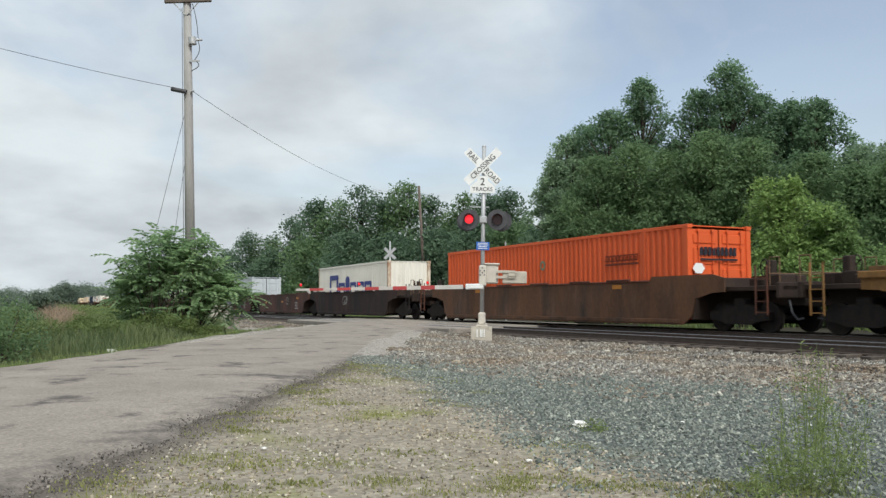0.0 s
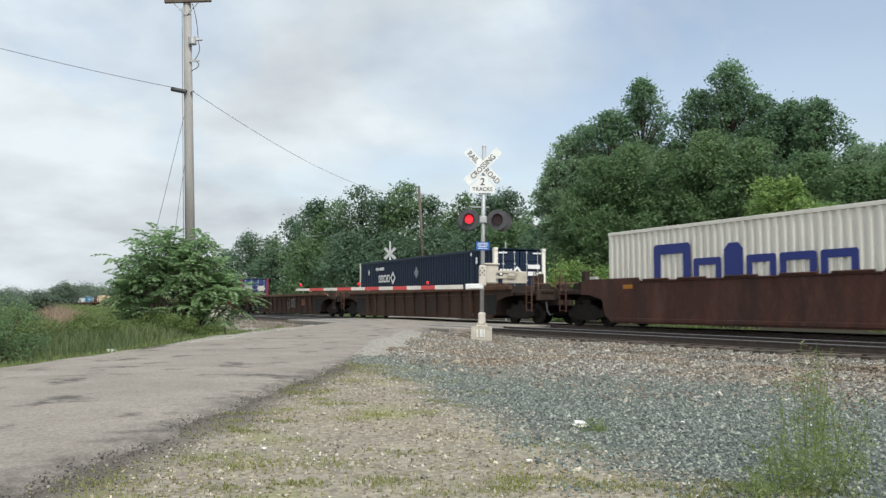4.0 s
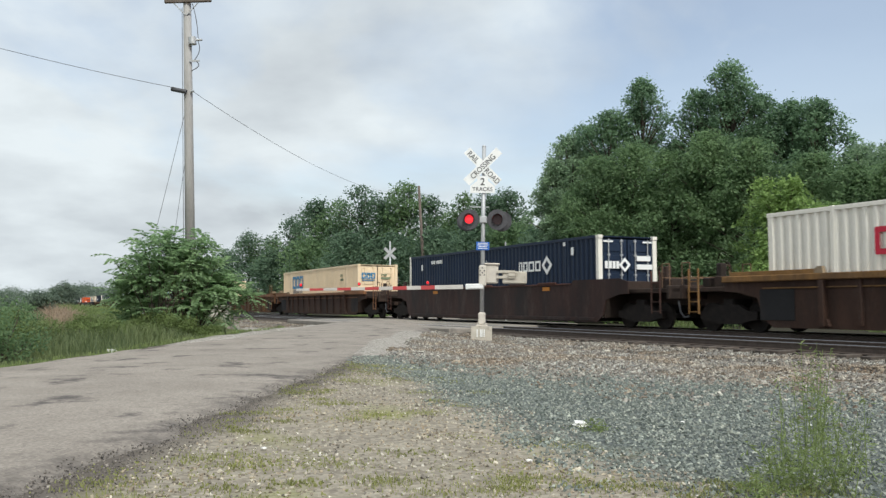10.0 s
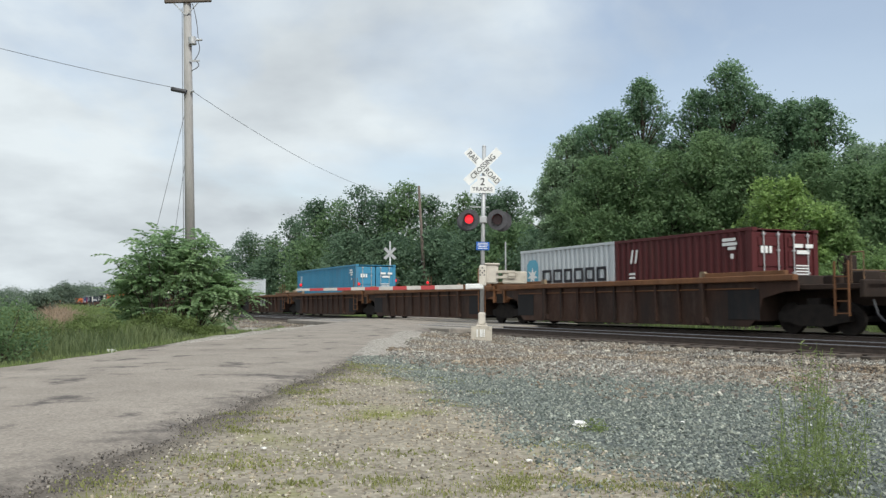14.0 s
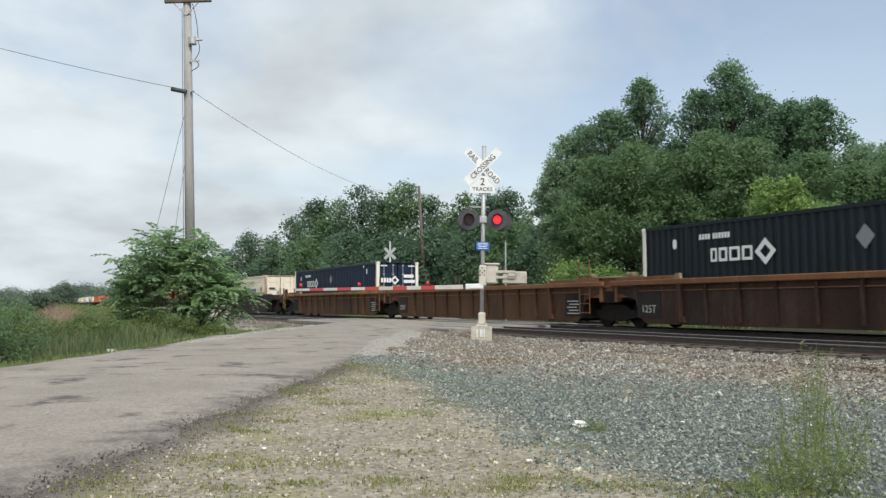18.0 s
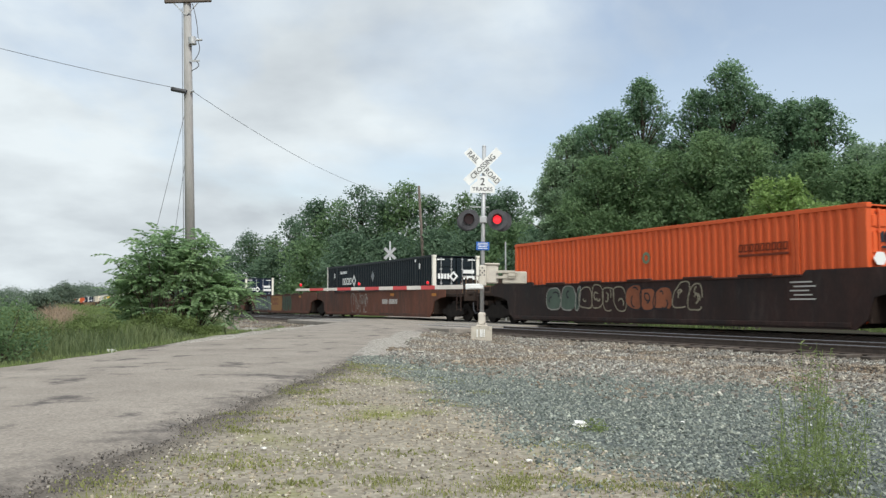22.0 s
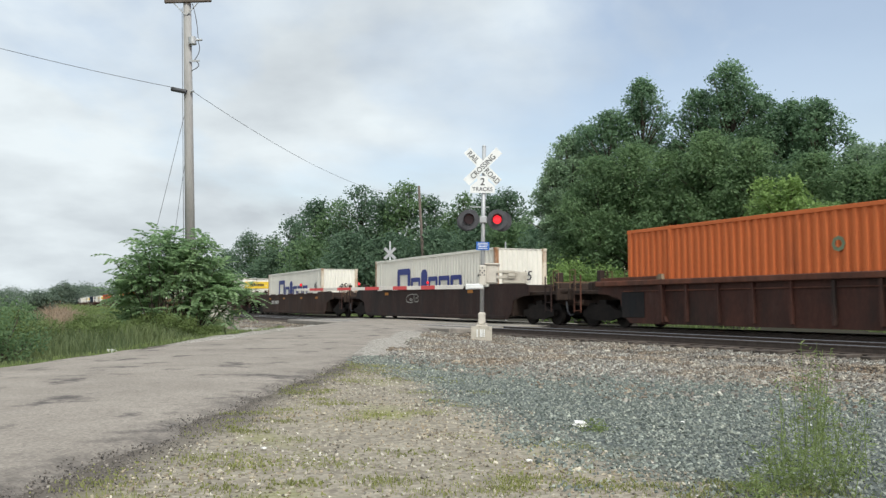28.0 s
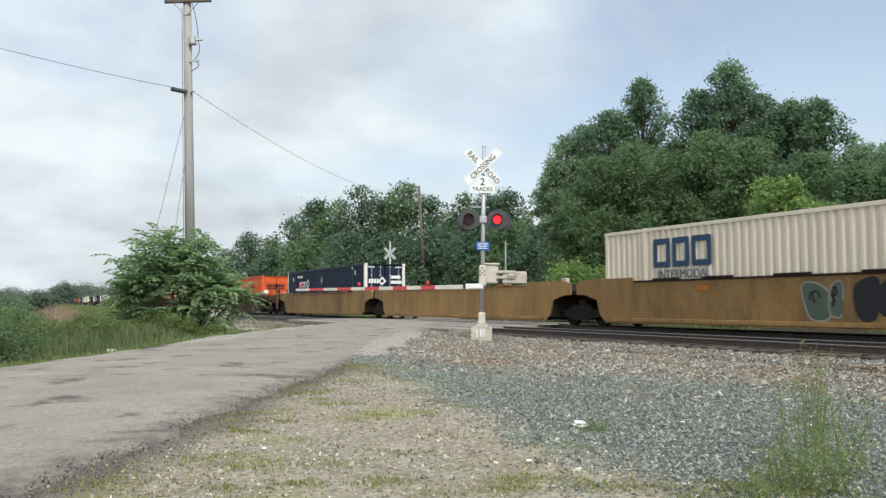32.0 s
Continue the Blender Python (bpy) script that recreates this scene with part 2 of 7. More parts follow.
def ground_material():
    m = surface("dirt_with_fine_gravel", (0.335, 0.290, 0.215), (0.165, 0.140, 0.105), 1.6, 0.95, 0, 0.6, fine=38, spec=0.2)
    n, l = m.node_tree.nodes, m.node_tree.links
    b = n["Principled BSDF"]
    old = b.inputs["Base Color"].links[0].from_socket
    co = n.new("ShaderNodeTexCoord")
    # pale stone chips
    v = n.new("ShaderNodeTexVoronoi")
    v.inputs["Scale"].default_value = 26
    l.new(co.outputs["Object"], v.inputs["Vector"])
    hue = n.new("ShaderNodeValToRGB")
    hue.color_ramp.elements[0].color, hue.color_ramp.elements[1].color = (0.11, 0.098, 0.085, 1), (0.50, 0.46, 0.38, 1)
    l.new(v.outputs["Color"], hue.inputs[0])
    mx = n.new("ShaderNodeMix")
    mx.data_type = "RGBA"
    mx.inputs[0].default_value = 0.5
    l.new(old, mx.inputs[6])
    l.new(hue.outputs[0], mx.inputs[7])
    # moss and low grass in patches
    g = n.new("ShaderNodeTexNoise")
    g.inputs["Scale"].default_value, g.inputs["Detail"].default_value = 0.9, 6
    l.new(co.outputs["Object"], g.inputs["Vector"])
    gr = n.new("ShaderNodeValToRGB")
    gr.color_ramp.elements[0].position, gr.color_ramp.elements[1].position = 0.56, 0.72
    l.new(g.outputs[0], gr.inputs[0])
    mx2 = n.new("ShaderNodeMix")
    mx2.data_type = "RGBA"
    l.new(gr.outputs[0], mx2.inputs[0])
    l.new(mx.outputs[2], mx2.inputs[6])
    mx2.inputs[7].default_value = (0.255, 0.255, 0.105, 1)
    colour = mx2.outputs[2]
    sep = n.new("ShaderNodeSeparateXYZ")
    l.new(co.outputs["Object"], sep.inputs[0])
    wob = n.new("ShaderNodeTexNoise")
    wob.inputs["Scale"].default_value, wob.inputs["Detail"].default_value = 0.8, 7
    l.new(co.outputs["Object"], wob.inputs["Vector"])

    def zone(a, bb, c, colour, tint, soft=0.35, rough=1.6):
        """Where a x + b y + c, with a wavering edge, is above zero."""
        dot = n.new("ShaderNodeVectorMath")
        dot.operation = "DOT_PRODUCT"
        dot.inputs[1].default_value = (a, bb, 0)
        l.new(co.outputs["Object"], dot.inputs[0])
        ma = n.new("ShaderNodeMath")
        ma.operation = "MULTIPLY_ADD"
        ma.inputs[1].default_value, ma.inputs[2].default_value = rough, c - rough / 2
        l.new(wob.outputs[0], ma.inputs[0])
        su = n.new("ShaderNodeMath")
        l.new(ma.outputs[0], su.inputs[0])
        l.new(dot.outputs["Value"], su.inputs[1])
        mr = n.new("ShaderNodeMapRange")
        mr.inputs[1].default_value, mr.inputs[2].default_value = -soft, soft
        l.new(su.outputs[0], mr.inputs[0])
        if tint is None:
            return mr.outputs[0]
        mz = n.new("ShaderNodeMix")
        mz.data_type = "RGBA"
        l.new(mr.outputs[0], mz.inputs[0])
        l.new(colour, mz.inputs[6])
        if isinstance(tint, tuple):
            mz.inputs[7].default_value = (*tint, 1)
        else:
            l.new(tint, mz.inputs[7])
        return mz.outputs[2]

    # Darker than the loose stones above: shade in their gaps, put into the colour.
    chips = n.new("ShaderNodeValToRGB")
    chips.color_ramp.elements[0].color, chips.color_ramp.elements[1].color = (0.040, 0.046, 0.044, 1), (0.15, 0.165, 0.155, 1)
    l.new(v.outputs["Color"], chips.inputs[0])
    pale = n.new("ShaderNodeValToRGB")
    pale.color_ramp.elements[0].color, pale.color_ramp.elements[1].color = (0.15, 0.13, 0.11, 1), (0.50, 0.47, 0.42, 1)
    l.new(v.outputs["Color"], pale.inputs[0])
    colour = zone(-1.0, 0.0625, -2.05, colour, (0.125, 0.108, 0.092), 0.22, 0.8)   # dark crumbs along the road
    colour = zone(0.98, 0.28, -2.6, colour, chips.outputs[0])          # spread blue-grey stone
    colour = zone(NX - 0.55, NY, -6.1, colour, pale.outputs[0])               # pale stone by the track
    colour = zone(-1.0, 0.0555, -7.3, colour, (0.075, 0.09, 0.03), 0.3, 0.5)   # grass left of the road
    colour = zone(NX, NY, -8.6, colour, pale.outputs[0])              # stone along the tracks
    colour = zone(NX, NY, -21.8, colour, (0.040, 0.036, 0.026), 0.5)      # leaf litter beyond the tracks, its colour darkened for shade under train and trees
    l.new(colour, b.inputs["Base Color"])
    bp = b.inputs["Normal"].links[0].from_node
    l.new(v.outputs["Distance"], bp.inputs["Height"])
    return m


def sheet(name, xs, ys, height, material):
    verts = np.array([(x, y, height(x, y)) for y in ys for x in xs])
    k = len(xs)
    faces = np.array([(j * k + i, j * k + i + 1, (j + 1) * k + i + 1, (j + 1) * k + i) for j in range(len(ys) - 1) for i in range(k - 1)])
    return arrays(name, verts, faces, material, True)


near = list(np.arange(-14, 14.1, 0.4))
xs = [-3000, -1200, -500, -250, -140, -90, -60, -40, -30, -24, -19] + near + [16, 19, 23, 28, 35, 45, 60, 90, 150, 300, 700, 1500, 3000]
ys = [-400, -150, -60, -30, -15, -8, -4] + list(np.arange(-2, 32.1, 0.4)) + [34, 37, 40, 44, 48, 54, 60, 70, 85, 110, 150, 220, 350, 600, 1200, 2500, 4500]
tagged(place("ground", sheet("ground", xs, ys, ground_z, ground_material())), "bare dirt and gravel ground with low weeds", "ground", kind="structure")


def asphalt():
    m = surface("old_bleached_asphalt", (0.335, 0.297, 0.255), (0.225, 0.198, 0.170), 0.7, 0.9, 0, 0.35, fine=45, spec=0.25)
    n, l = m.node_tree.nodes, m.node_tree.links
    b = n["Principled BSDF"]
    old = b.inputs["Base Color"].links[0].from_socket
    co = n.new("ShaderNodeTexCoord")
    mp = n.new("ShaderNodeMapping")
    mp.inputs["Scale"].default_value = (0.8, 0.7, 1.0)
    l.new(co.outputs["Object"], mp.inputs[0])
    # dark worn patches and tar smears drawn out along the road
    t = n.new("ShaderNodeTexNoise")
    t.inputs["Scale"].default_value, t.inputs["Detail"].default_value, t.inputs["Roughness"].default_value = 1.5, 8, 0.66
    l.new(mp.outputs[0], t.inputs["Vector"])
    tr = n.new("ShaderNodeValToRGB")
    tr.color_ramp.elements[0].position, tr.color_ramp.elements[1].position = 0.565, 0.65
    l.new(t.outputs[0], tr.inputs[0])
    mx = n.new("ShaderNodeMix")
    mx.data_type = "RGBA"
    l.new(tr.outputs[0], mx.inputs[0])
    l.new(old, mx.inputs[6])
    mx.inputs[7].default_value = (0.105, 0.092, 0.085, 1)
    # crumbled dark edge
    sep = n.new("ShaderNodeSeparateXYZ")
    l.new(co.outputs["Object"], sep.inputs[0])
    ed = n.new("ShaderNodeMath")
    ed.operation = "MULTIPLY_ADD"
    ed.inputs[1].default_value, ed.inputs[2].default_value = -0.0625, 2.16
    l.new(sep.outputs[1], ed.inputs[0])
    ed2 = n.new("ShaderNodeMath")
    l.new(ed.outputs[0], ed2.inputs[0])
    l.new(sep.outputs[0], ed2.inputs[1])
    wn = n.new("ShaderNodeTexNoise")
    wn.inputs["Scale"].default_value, wn.inputs["Detail"].default_value = 4.5, 12
    l.new(co.outputs["Object"], wn.inputs["Vector"])
    ed3 = n.new("ShaderNodeMath")
    ed3.operation = "MULTIPLY_ADD"
    ed3.inputs[1].default_value = 1.5
    l.new(wn.outputs[0], ed3.inputs[0])
    l.new(ed2.outputs[0], ed3.inputs[2])
    er = n.new("ShaderNodeValToRGB")
    er.color_ramp.elements[0].position, er.color_ramp.elements[1].position = 0.18, 0.78
    er.color_ramp.elements[1].color = (0.95, 0.95, 0.95, 1)
    l.new(ed3.outputs[0], er.inputs[0])
    mx2 = n.new("ShaderNodeMix")
    mx2.data_type = "RGBA"
    l.new(er.outputs[0], mx2.inputs[0])
    l.new(mx.outputs[2], mx2.inputs[6])
    mx2.inputs[7].default_value = (0.115, 0.101, 0.090, 1)
    # worn aggregate shows as fine light and dark grains
    ag = n.new("ShaderNodeTexVoronoi")
    ag.inputs["Scale"].default_value = 55
    l.new(co.outputs["Object"], ag.inputs["Vector"])
    gv = n.new("ShaderNodeMapRange")
    gv.inputs[3].default_value, gv.inputs[4].default_value = 0.72, 1.26
    l.new(ag.outputs["Color"], gv.inputs[0])
    hs = n.new("ShaderNodeHueSaturation")
    l.new(gv.outputs[0], hs.inputs["Value"])
    l.new(mx2.outputs[2], hs.inputs["Color"])
    l.new(hs.outputs[0], b.inputs["Base Color"])
    return m


M["asphalt"] = asphalt()


def make_road():
    bm = bmesh.new()
    rows = []
    for y in list(np.arange(-12, 36, 0.5)) + list(np.arange(36, 130, 3)):
        row = []
        a, b = road_left(y) + 0.12 * wobble(0, y, 0.8, 3), road_right(y) + 0.16 * wobble(0, y, 1.1, 9) + 0.08 * wobble(0, y, 3.1, 2)
        top = -0.085 + 0.065 * max(0, min(1, (y - 14) / 22))
        for i in range(11):
            f = (0, 0.04, 0.1, 0.2, 0.35, 0.5, 0.65, 0.8, 0.9, 0.955, 1)[i]
            edge = min(f, 1 - f) * (b - a)
            x = a + f * (b - a)
            z = top + 0.03 * min(1, edge / 1.5) + 0.008 * wobble(x, y, 0.9, 4)
            if i in (0, 10):
                z = min(z, ground_z(x, y) - 0.012)
            row.append(bm.verts.new((x, y, z)))
        rows.append(row)
    for r, q in zip(rows, rows[1:]):
        for i in range(10):
            bm.faces.new((r[i], r[i + 1], q[i + 1], q[i]))
    me = to_mesh("road", bm, M["asphalt"], True)
    return tagged(place("road", me), "narrow patched grey asphalt country road", "road", kind="structure")


make_road()

# ballast of both tracks: one low bank with two flat crowns
M["ballast_bed"] = surface("ballast_stone_bed", (0.135, 0.122, 0.110), (0.060, 0.054, 0.048), 9, 0.95, 0, 0.7, fine=30, stain=(0.12, 0.09, 0.07))
S0, S1 = -70.0, 900.0


def along(name, outline, s0, s1, material, label, category, step=None):
    """An outline of (p, z) swept along the tracks."""
    bm = bmesh.new()
    ss = [s0, s1] if not step else list(np.arange(s0, min(s1, 120), step)) + [s1]
    rows = [[bm.verts.new(across(p, s, z + (0.03 * wobble(p, s, 0.7) if step else 0))) for p, z in outline] for s in ss]
    for r, q in zip(rows, rows[1:]):
        for i in range(len(outline) - 1):
            bm.faces.new((r[i], q[i], q[i + 1], r[i + 1]))
    return tagged(place(name, to_mesh(name, bm, material, True)), label, category, kind="structure")


along("ballast", [(11.6, -0.36), (12.3, -0.27), (13.6, -0.255), (16.9, -0.25), (17.3, -0.28), (17.7, -0.25), (21.0, -0.25), (22.2, -0.45), (24.5, -0.5)], S0, S1, M["ballast_bed"], "grey crushed stone railway ballast bank", "ballast", 1.0)

RAIL = [(-0.07, -0.165), (0.07, -0.165), (0.07, -0.155), (0.012, -0.135), (0.012, -0.045), (0.037, -0.035), (0.037, -0.008), (0.028, 0.0), (-0.028, 0.0), (-0.037, -0.008), (-0.037, -0.035), (-0.012, -0.045), (-0.012, -0.135), (-0.07, -0.155), (-0.07, -0.165)]
TRACKS = []
for centre, word in ((NEAR_TRACK, "near"), (FAR_TRACK, "far")):
    track = tagged(new("railway_track"), "railway track with worn steel rails on wooden ties", "railway track", "railway tracks")
    track.matrix_basis = Matrix.Translation(across(centre, 0)) @ pose(0, 0, 0, 0, 0, TURN)
    TRACKS.append(track)
    for side in (-0.755, 0.755):
        def rail_mesh():
            bm = bmesh.new()
            lo = [bm.verts.new((x, S0, z)) for x, z in RAIL[:-1]]
            hi = [bm.verts.new((x, S1, z)) for x, z in RAIL[:-1]]
            for i in range(14):
                j = (i + 1) % 14
                f = bm.faces.new((lo[i], lo[j], hi[j], hi[i]))
                f.material_index = 1 if i in (6, 7, 8) else 0
            me = to_mesh("rail", bm, M["rail"])
            me.materials.append(M["rail_top"])
            return me
        place("rail", shared("rail", rail_mesh), track, pose(side, 0, 0))

# the crossing surface between and beside the rails
M["crossing"] = surface("worn_crossing_asphalt", (0.30, 0.27, 0.235), (0.21, 0.19, 0.165), 1.2, 0.9, 0, 0.25, stain=(0.11, 0.1, 0.09))
crossing = tagged(new("level_crossing"), "grey asphalt crossing surface filling the tracks at the road", "level crossing", kind="structure")
crossing.matrix_basis = pose(0, 0, 0, 0, 0, TURN)
for p0, p1, z in ((NEAR_TRACK - 2.0, NEAR_TRACK - 0.80, -0.02), (NEAR_TRACK - 0.66, NEAR_TRACK + 0.66, -0.012), (NEAR_TRACK + 0.80, FAR_TRACK - 0.80, -0.012), (FAR_TRACK - 0.66, FAR_TRACK + 0.66, -0.012), (FAR_TRACK + 0.80, FAR_TRACK + 2.2, -0.02)):
    bm = bmesh.new()
    k = (p0 - NEAR_TRACK) * 0.6
    box(bm, p0, p1, 27.5 + k, 47.5 + k, z - 0.2, z, 0.03)
    part("crossing_panel", bm, M["crossing"], crossing)

# wooden ties under both tracks, but for the crossing
def tie_mesh():
    bm = bmesh.new()
    box(bm, -1.3, 1.3, -0.115, 0.115, -0.33, -0.168, 0.012)
    return to_mesh("tie", bm, M["tie"])


for track, first, last in ((TRACKS[0], 6.0, 150.0), (TRACKS[1], 8.0, 130.0)):
    r = random.Random(3)
    s = first
    while s < last:
        if not 27.0 < s < 48.5:
            place("tie", shared("tie", tie_mesh), track, pose(r.uniform(-0.06, 0.06), s, r.uniform(-0.01, 0.012), 0, 0, r.uniform(-1, 1)))
        s += 0.52


# ---- loose stone ----
def stone_material(name, colours, rust=None):
    m = bpy.data.materials.new(name)
    m.use_nodes = True
    n, l = m.node_tree.nodes, m.node_tree.links
    b = n["Principled BSDF"]
    g = n.new("ShaderNodeNewGeometry")
    ramp = n.new("ShaderNodeValToRGB")
    ramp.color_ramp.interpolation = "CONSTANT"
    while len(ramp.color_ramp.elements) < len(colours):
        ramp.color_ramp.elements.new(0.5)
    for i, c in enumerate(colours):
        ramp.color_ramp.elements[i].position, ramp.color_ramp.elements[i].color = i / len(colours), (*c, 1)
    l.new(g.outputs["Random Per Island"], ramp.inputs[0])
    co = n.new("ShaderNodeTexCoord")
    no = n.new("ShaderNodeTexNoise")
    no.inputs["Scale"].default_value, no.inputs["Detail"].default_value = 35, 4
    l.new(co.outputs["Object"], no.inputs["Vector"])
    mr = n.new("ShaderNodeMapRange")
    mr.inputs[1].default_value, mr.inputs[2].default_value, mr.inputs[3].default_value, mr.inputs[4].default_value = 0.3, 0.7, 0.72, 1.22
    l.new(no.outputs[0], mr.inputs[0])
    hs = n.new("ShaderNodeHueSaturation")
    l.new(mr.outputs[0], hs.inputs["Value"])
    l.new(ramp.outputs[0], hs.inputs["Color"])
    if rust:                                         # brown drifts among the stones
        big = n.new("ShaderNodeTexNoise")
        big.inputs["Scale"].default_value, big.inputs["Detail"].default_value = 0.55, 5
        l.new(co.outputs["Object"], big.inputs["Vector"])
        br = n.new("ShaderNodeValToRGB")
        br.color_ramp.elements[0].position, br.color_ramp.elements[1].position = 0.44, 0.64
        br.color_ramp.elements[0].color, br.color_ramp.elements[1].color = (1, 1, 1, 1), (*rust, 1)
        l.new(big.outputs[0], br.inputs[0])
        tw = n.new("ShaderNodeMix")
        tw.data_type, tw.blend_type = "RGBA", "MULTIPLY"
        tw.inputs[0].default_value = 1.0
        l.new(ramp.outputs[0], tw.inputs[6])
        l.new(br.outputs[0], tw.inputs[7])
        l.new(tw.outputs[2], hs.inputs["Color"])
    l.new(hs.outputs[0], b.inputs["Base Color"])
    b.inputs["Roughness"].default_value = 0.85
    b.inputs["Specular IOR Level"].default_value = 0.3
    return m


def muted(colours, keep, gain):
    """Colours drawn towards their mean."""
    mean = [sum(c[i] for c in colours) / len(colours) for i in range(3)]
    return [tuple(gain * (m + keep * (v - m)) for v, m in zip(c, mean)) for c in colours]


M["blue_stone"] = stone_material("blue_grey_crushed_stone", muted([(0.157, 0.179, 0.161), (0.204, 0.229, 0.200), (0.114, 0.130, 0.118), (0.257, 0.281, 0.250), (0.190, 0.217, 0.197), (0.152, 0.172, 0.161), (0.294, 0.310, 0.268), (0.209, 0.231, 0.205), (0.237, 0.251, 0.215), (0.171, 0.187, 0.165), (0.199, 0.222, 0.200), (0.218, 0.236, 0.210), (0.162, 0.182, 0.170), (0.437, 0.453, 0.384), (0.081, 0.095, 0.085), (0.100, 0.118, 0.106), (0.323, 0.350, 0.304)], 0.88, 0.98))
M["pale_stone"] = stone_material("pale_limestone_ballast", muted([(0.280, 0.257, 0.223), (0.200, 0.184, 0.161), (0.360, 0.341, 0.297), (0.140, 0.128, 0.114), (0.260, 0.236, 0.207), (0.190, 0.179, 0.164), (0.310, 0.289, 0.249), (0.480, 0.473, 0.424), (0.180, 0.147, 0.122), (0.220, 0.226, 0.217), (0.250, 0.215, 0.175), (0.56, 0.54, 0.47), (0.11, 0.10, 0.09)], 0.8, 0.88), (0.92, 0.79, 0.67))
M["dirt_stone"] = stone_material("gravel_chips", [(0.36, 0.31, 0.24), (0.24, 0.21, 0.165), (0.46, 0.42, 0.34), (0.16, 0.145, 0.125), (0.30, 0.27, 0.22), (0.54, 0.51, 0.44)], (0.90, 0.83, 0.70))
CUBE_F = np.array([(0, 1, 3, 2), (4, 6, 7, 5), (0, 4, 5, 1), (2, 3, 7, 6), (0, 2, 6, 4), (1, 5, 7, 3)])
CUBE_V = np.array([(x, y, z) for x in (-1, 1) for y in (-1, 1) for z in (-1, 1)], float)


def stones(name, spots, size, material, seed, label):
    """Angular stones, each a skewed block, lying on the spots."""
    r = np.random.default_rng(seed)
    n = len(spots)
    v = CUBE_V[None] * r.uniform(0.55, 1.15, (n, 8, 1)) + r.normal(size=(n, 8, 3)) * 0.16
    v = v * (np.array([1.0, 0.8, 0.6]) * r.uniform(0.7, 1.2, (n, 3)))[:, None, :]
    q = r.normal(size=(n, 4))
    q[:, 1:3] *= 0.45
    q /= np.linalg.norm(q, axis=1, keepdims=True)
    w, x, y, z = q.T
    rot = np.stack([1 - 2 * (y * y + z * z), 2 * (x * y - z * w), 2 * (x * z + y * w), 2 * (x * y + z * w), 1 - 2 * (x * x + z * z), 2 * (y * z - x * w), 2 * (x * z - y * w), 2 * (y * z + x * w), 1 - 2 * (x * x + y * y)], 1).reshape(n, 3, 3)
    a = size * 0.42 * np.exp(r.normal(size=n) * 0.25)
    v = np.einsum("nij,nkj->nki", rot, v) * a[:, None, None] + spots[:, None, :] + np.array([0, 0, 1.0]) * (a * 0.25)[:, None, None]
    faces = (CUBE_F[None] + (np.arange(n) * 8)[:, None, None]).reshape(-1, 4)
    return tagged(place(name, arrays(name, v.reshape(-1, 3), faces, material)), label, "gravel", kind="stuff")


def seen(x, y):
    return abs(x) < 0.54 * y + 0.6


def bank_z(p, s):
    pts = ((11.6, -0.34), (12.3, -0.25), (13.6, -0.235), (16.9, -0.23), (17.3, -0.26), (17.7, -0.23), (21.0, -0.23))
    z = float(np.interp(p, [a for a, c in pts], [c for a, c in pts])) + 0.03 * wobble(p, s, 0.7)
    return z


def spread_stones(n, p0, p1, s0, s1, keep, r):
    out = []
    for p, s in zip(r.uniform(p0, p1, n), r.uniform(s0, s1, n)):
        x, y, z = across(p, s)
        if y < 3.5 or not seen(x, y) or not keep(x, y, p, s):
            continue
        z = ground_z(x, y)
        out.append((x, y, max(z, bank_z(p, s)) if p > 11.6 else z))
    return np.array(out)


r = np.random.default_rng(21)
off_road = lambda x, y: x > road_right(y) + 0.25 + 0.3 * wobble(x, y, 0.8, 7)
blue_edge = lambda x, y: 0.98 * x + 0.28 * y - 2.6 + 0.5 * wobble(x, y, 0.9, 1) + 0.25 * wobble(x, y, 2.5, 6)
stones("gravel_spread", spread_stones(185000, -2, 11, 0, 14, lambda x, y, p, s: blue_edge(x, y) > r.uniform(-0.35, 0.1) and p - 0.55 * x < 6.1 + 1.3 * wobble(x, y, 0.5, 8) + r.normal(0, 0.7), r), 0.024, M["blue_stone"], 22, "loose blue-grey crushed stone spread on the ground")
stones("ballast_stones", np.concatenate([
    spread_stones(60000, 5.5, 14.35, 4, 30, lambda x, y, p, s: off_road(x, y) and p - 0.55 * x > 5.9 + 1.3 * wobble(x, y, 0.5, 8) + r.normal(0, 0.7) and not (p > 13.2 and 27 < s < 48), r),
    spread_stones(9000, 8.0, 14.0, 38, 60, lambda x, y, p, s: x < road_left(y) - 0.2 or s > 48, r)]), 0.047, M["pale_stone"], 23, "pale crushed limestone ballast beside the track")
# Stone between the ties, darker than the ballast beside the track.
M["dark_track_stone"] = stone_material("dark_ballast", [(0.10, 0.09, 0.08), (0.06, 0.055, 0.05), (0.14, 0.125, 0.11), (0.08, 0.07, 0.062), (0.18, 0.165, 0.15)])
stones("track_ballast", spread_stones(14000, 13.9, 20.6, 5, 45, lambda x, y, p, s: not 26.5 < s < 48.5, r), 0.05, M["dark_track_stone"], 26, "dark ballast stones between the ties")
stones("gravel_chips", spread_stones(60000, -4, 8, 0, 18, lambda x, y, p, s: off_road(x, y) and blue_edge(x, y) < 0.2, r), 0.019, M["dirt_stone"], 24, "small gravel chips scattered over the dirt")
M["crumbs"] = stone_material("asphalt_crumbs", [(0.10, 0.09, 0.082), (0.15, 0.135, 0.12), (0.075, 0.068, 0.062), (0.20, 0.18, 0.16), (0.13, 0.115, 0.10), (0.30, 0.27, 0.24)])
edge_y = 3.6 + 11 * r.random(4500) ** 1.15
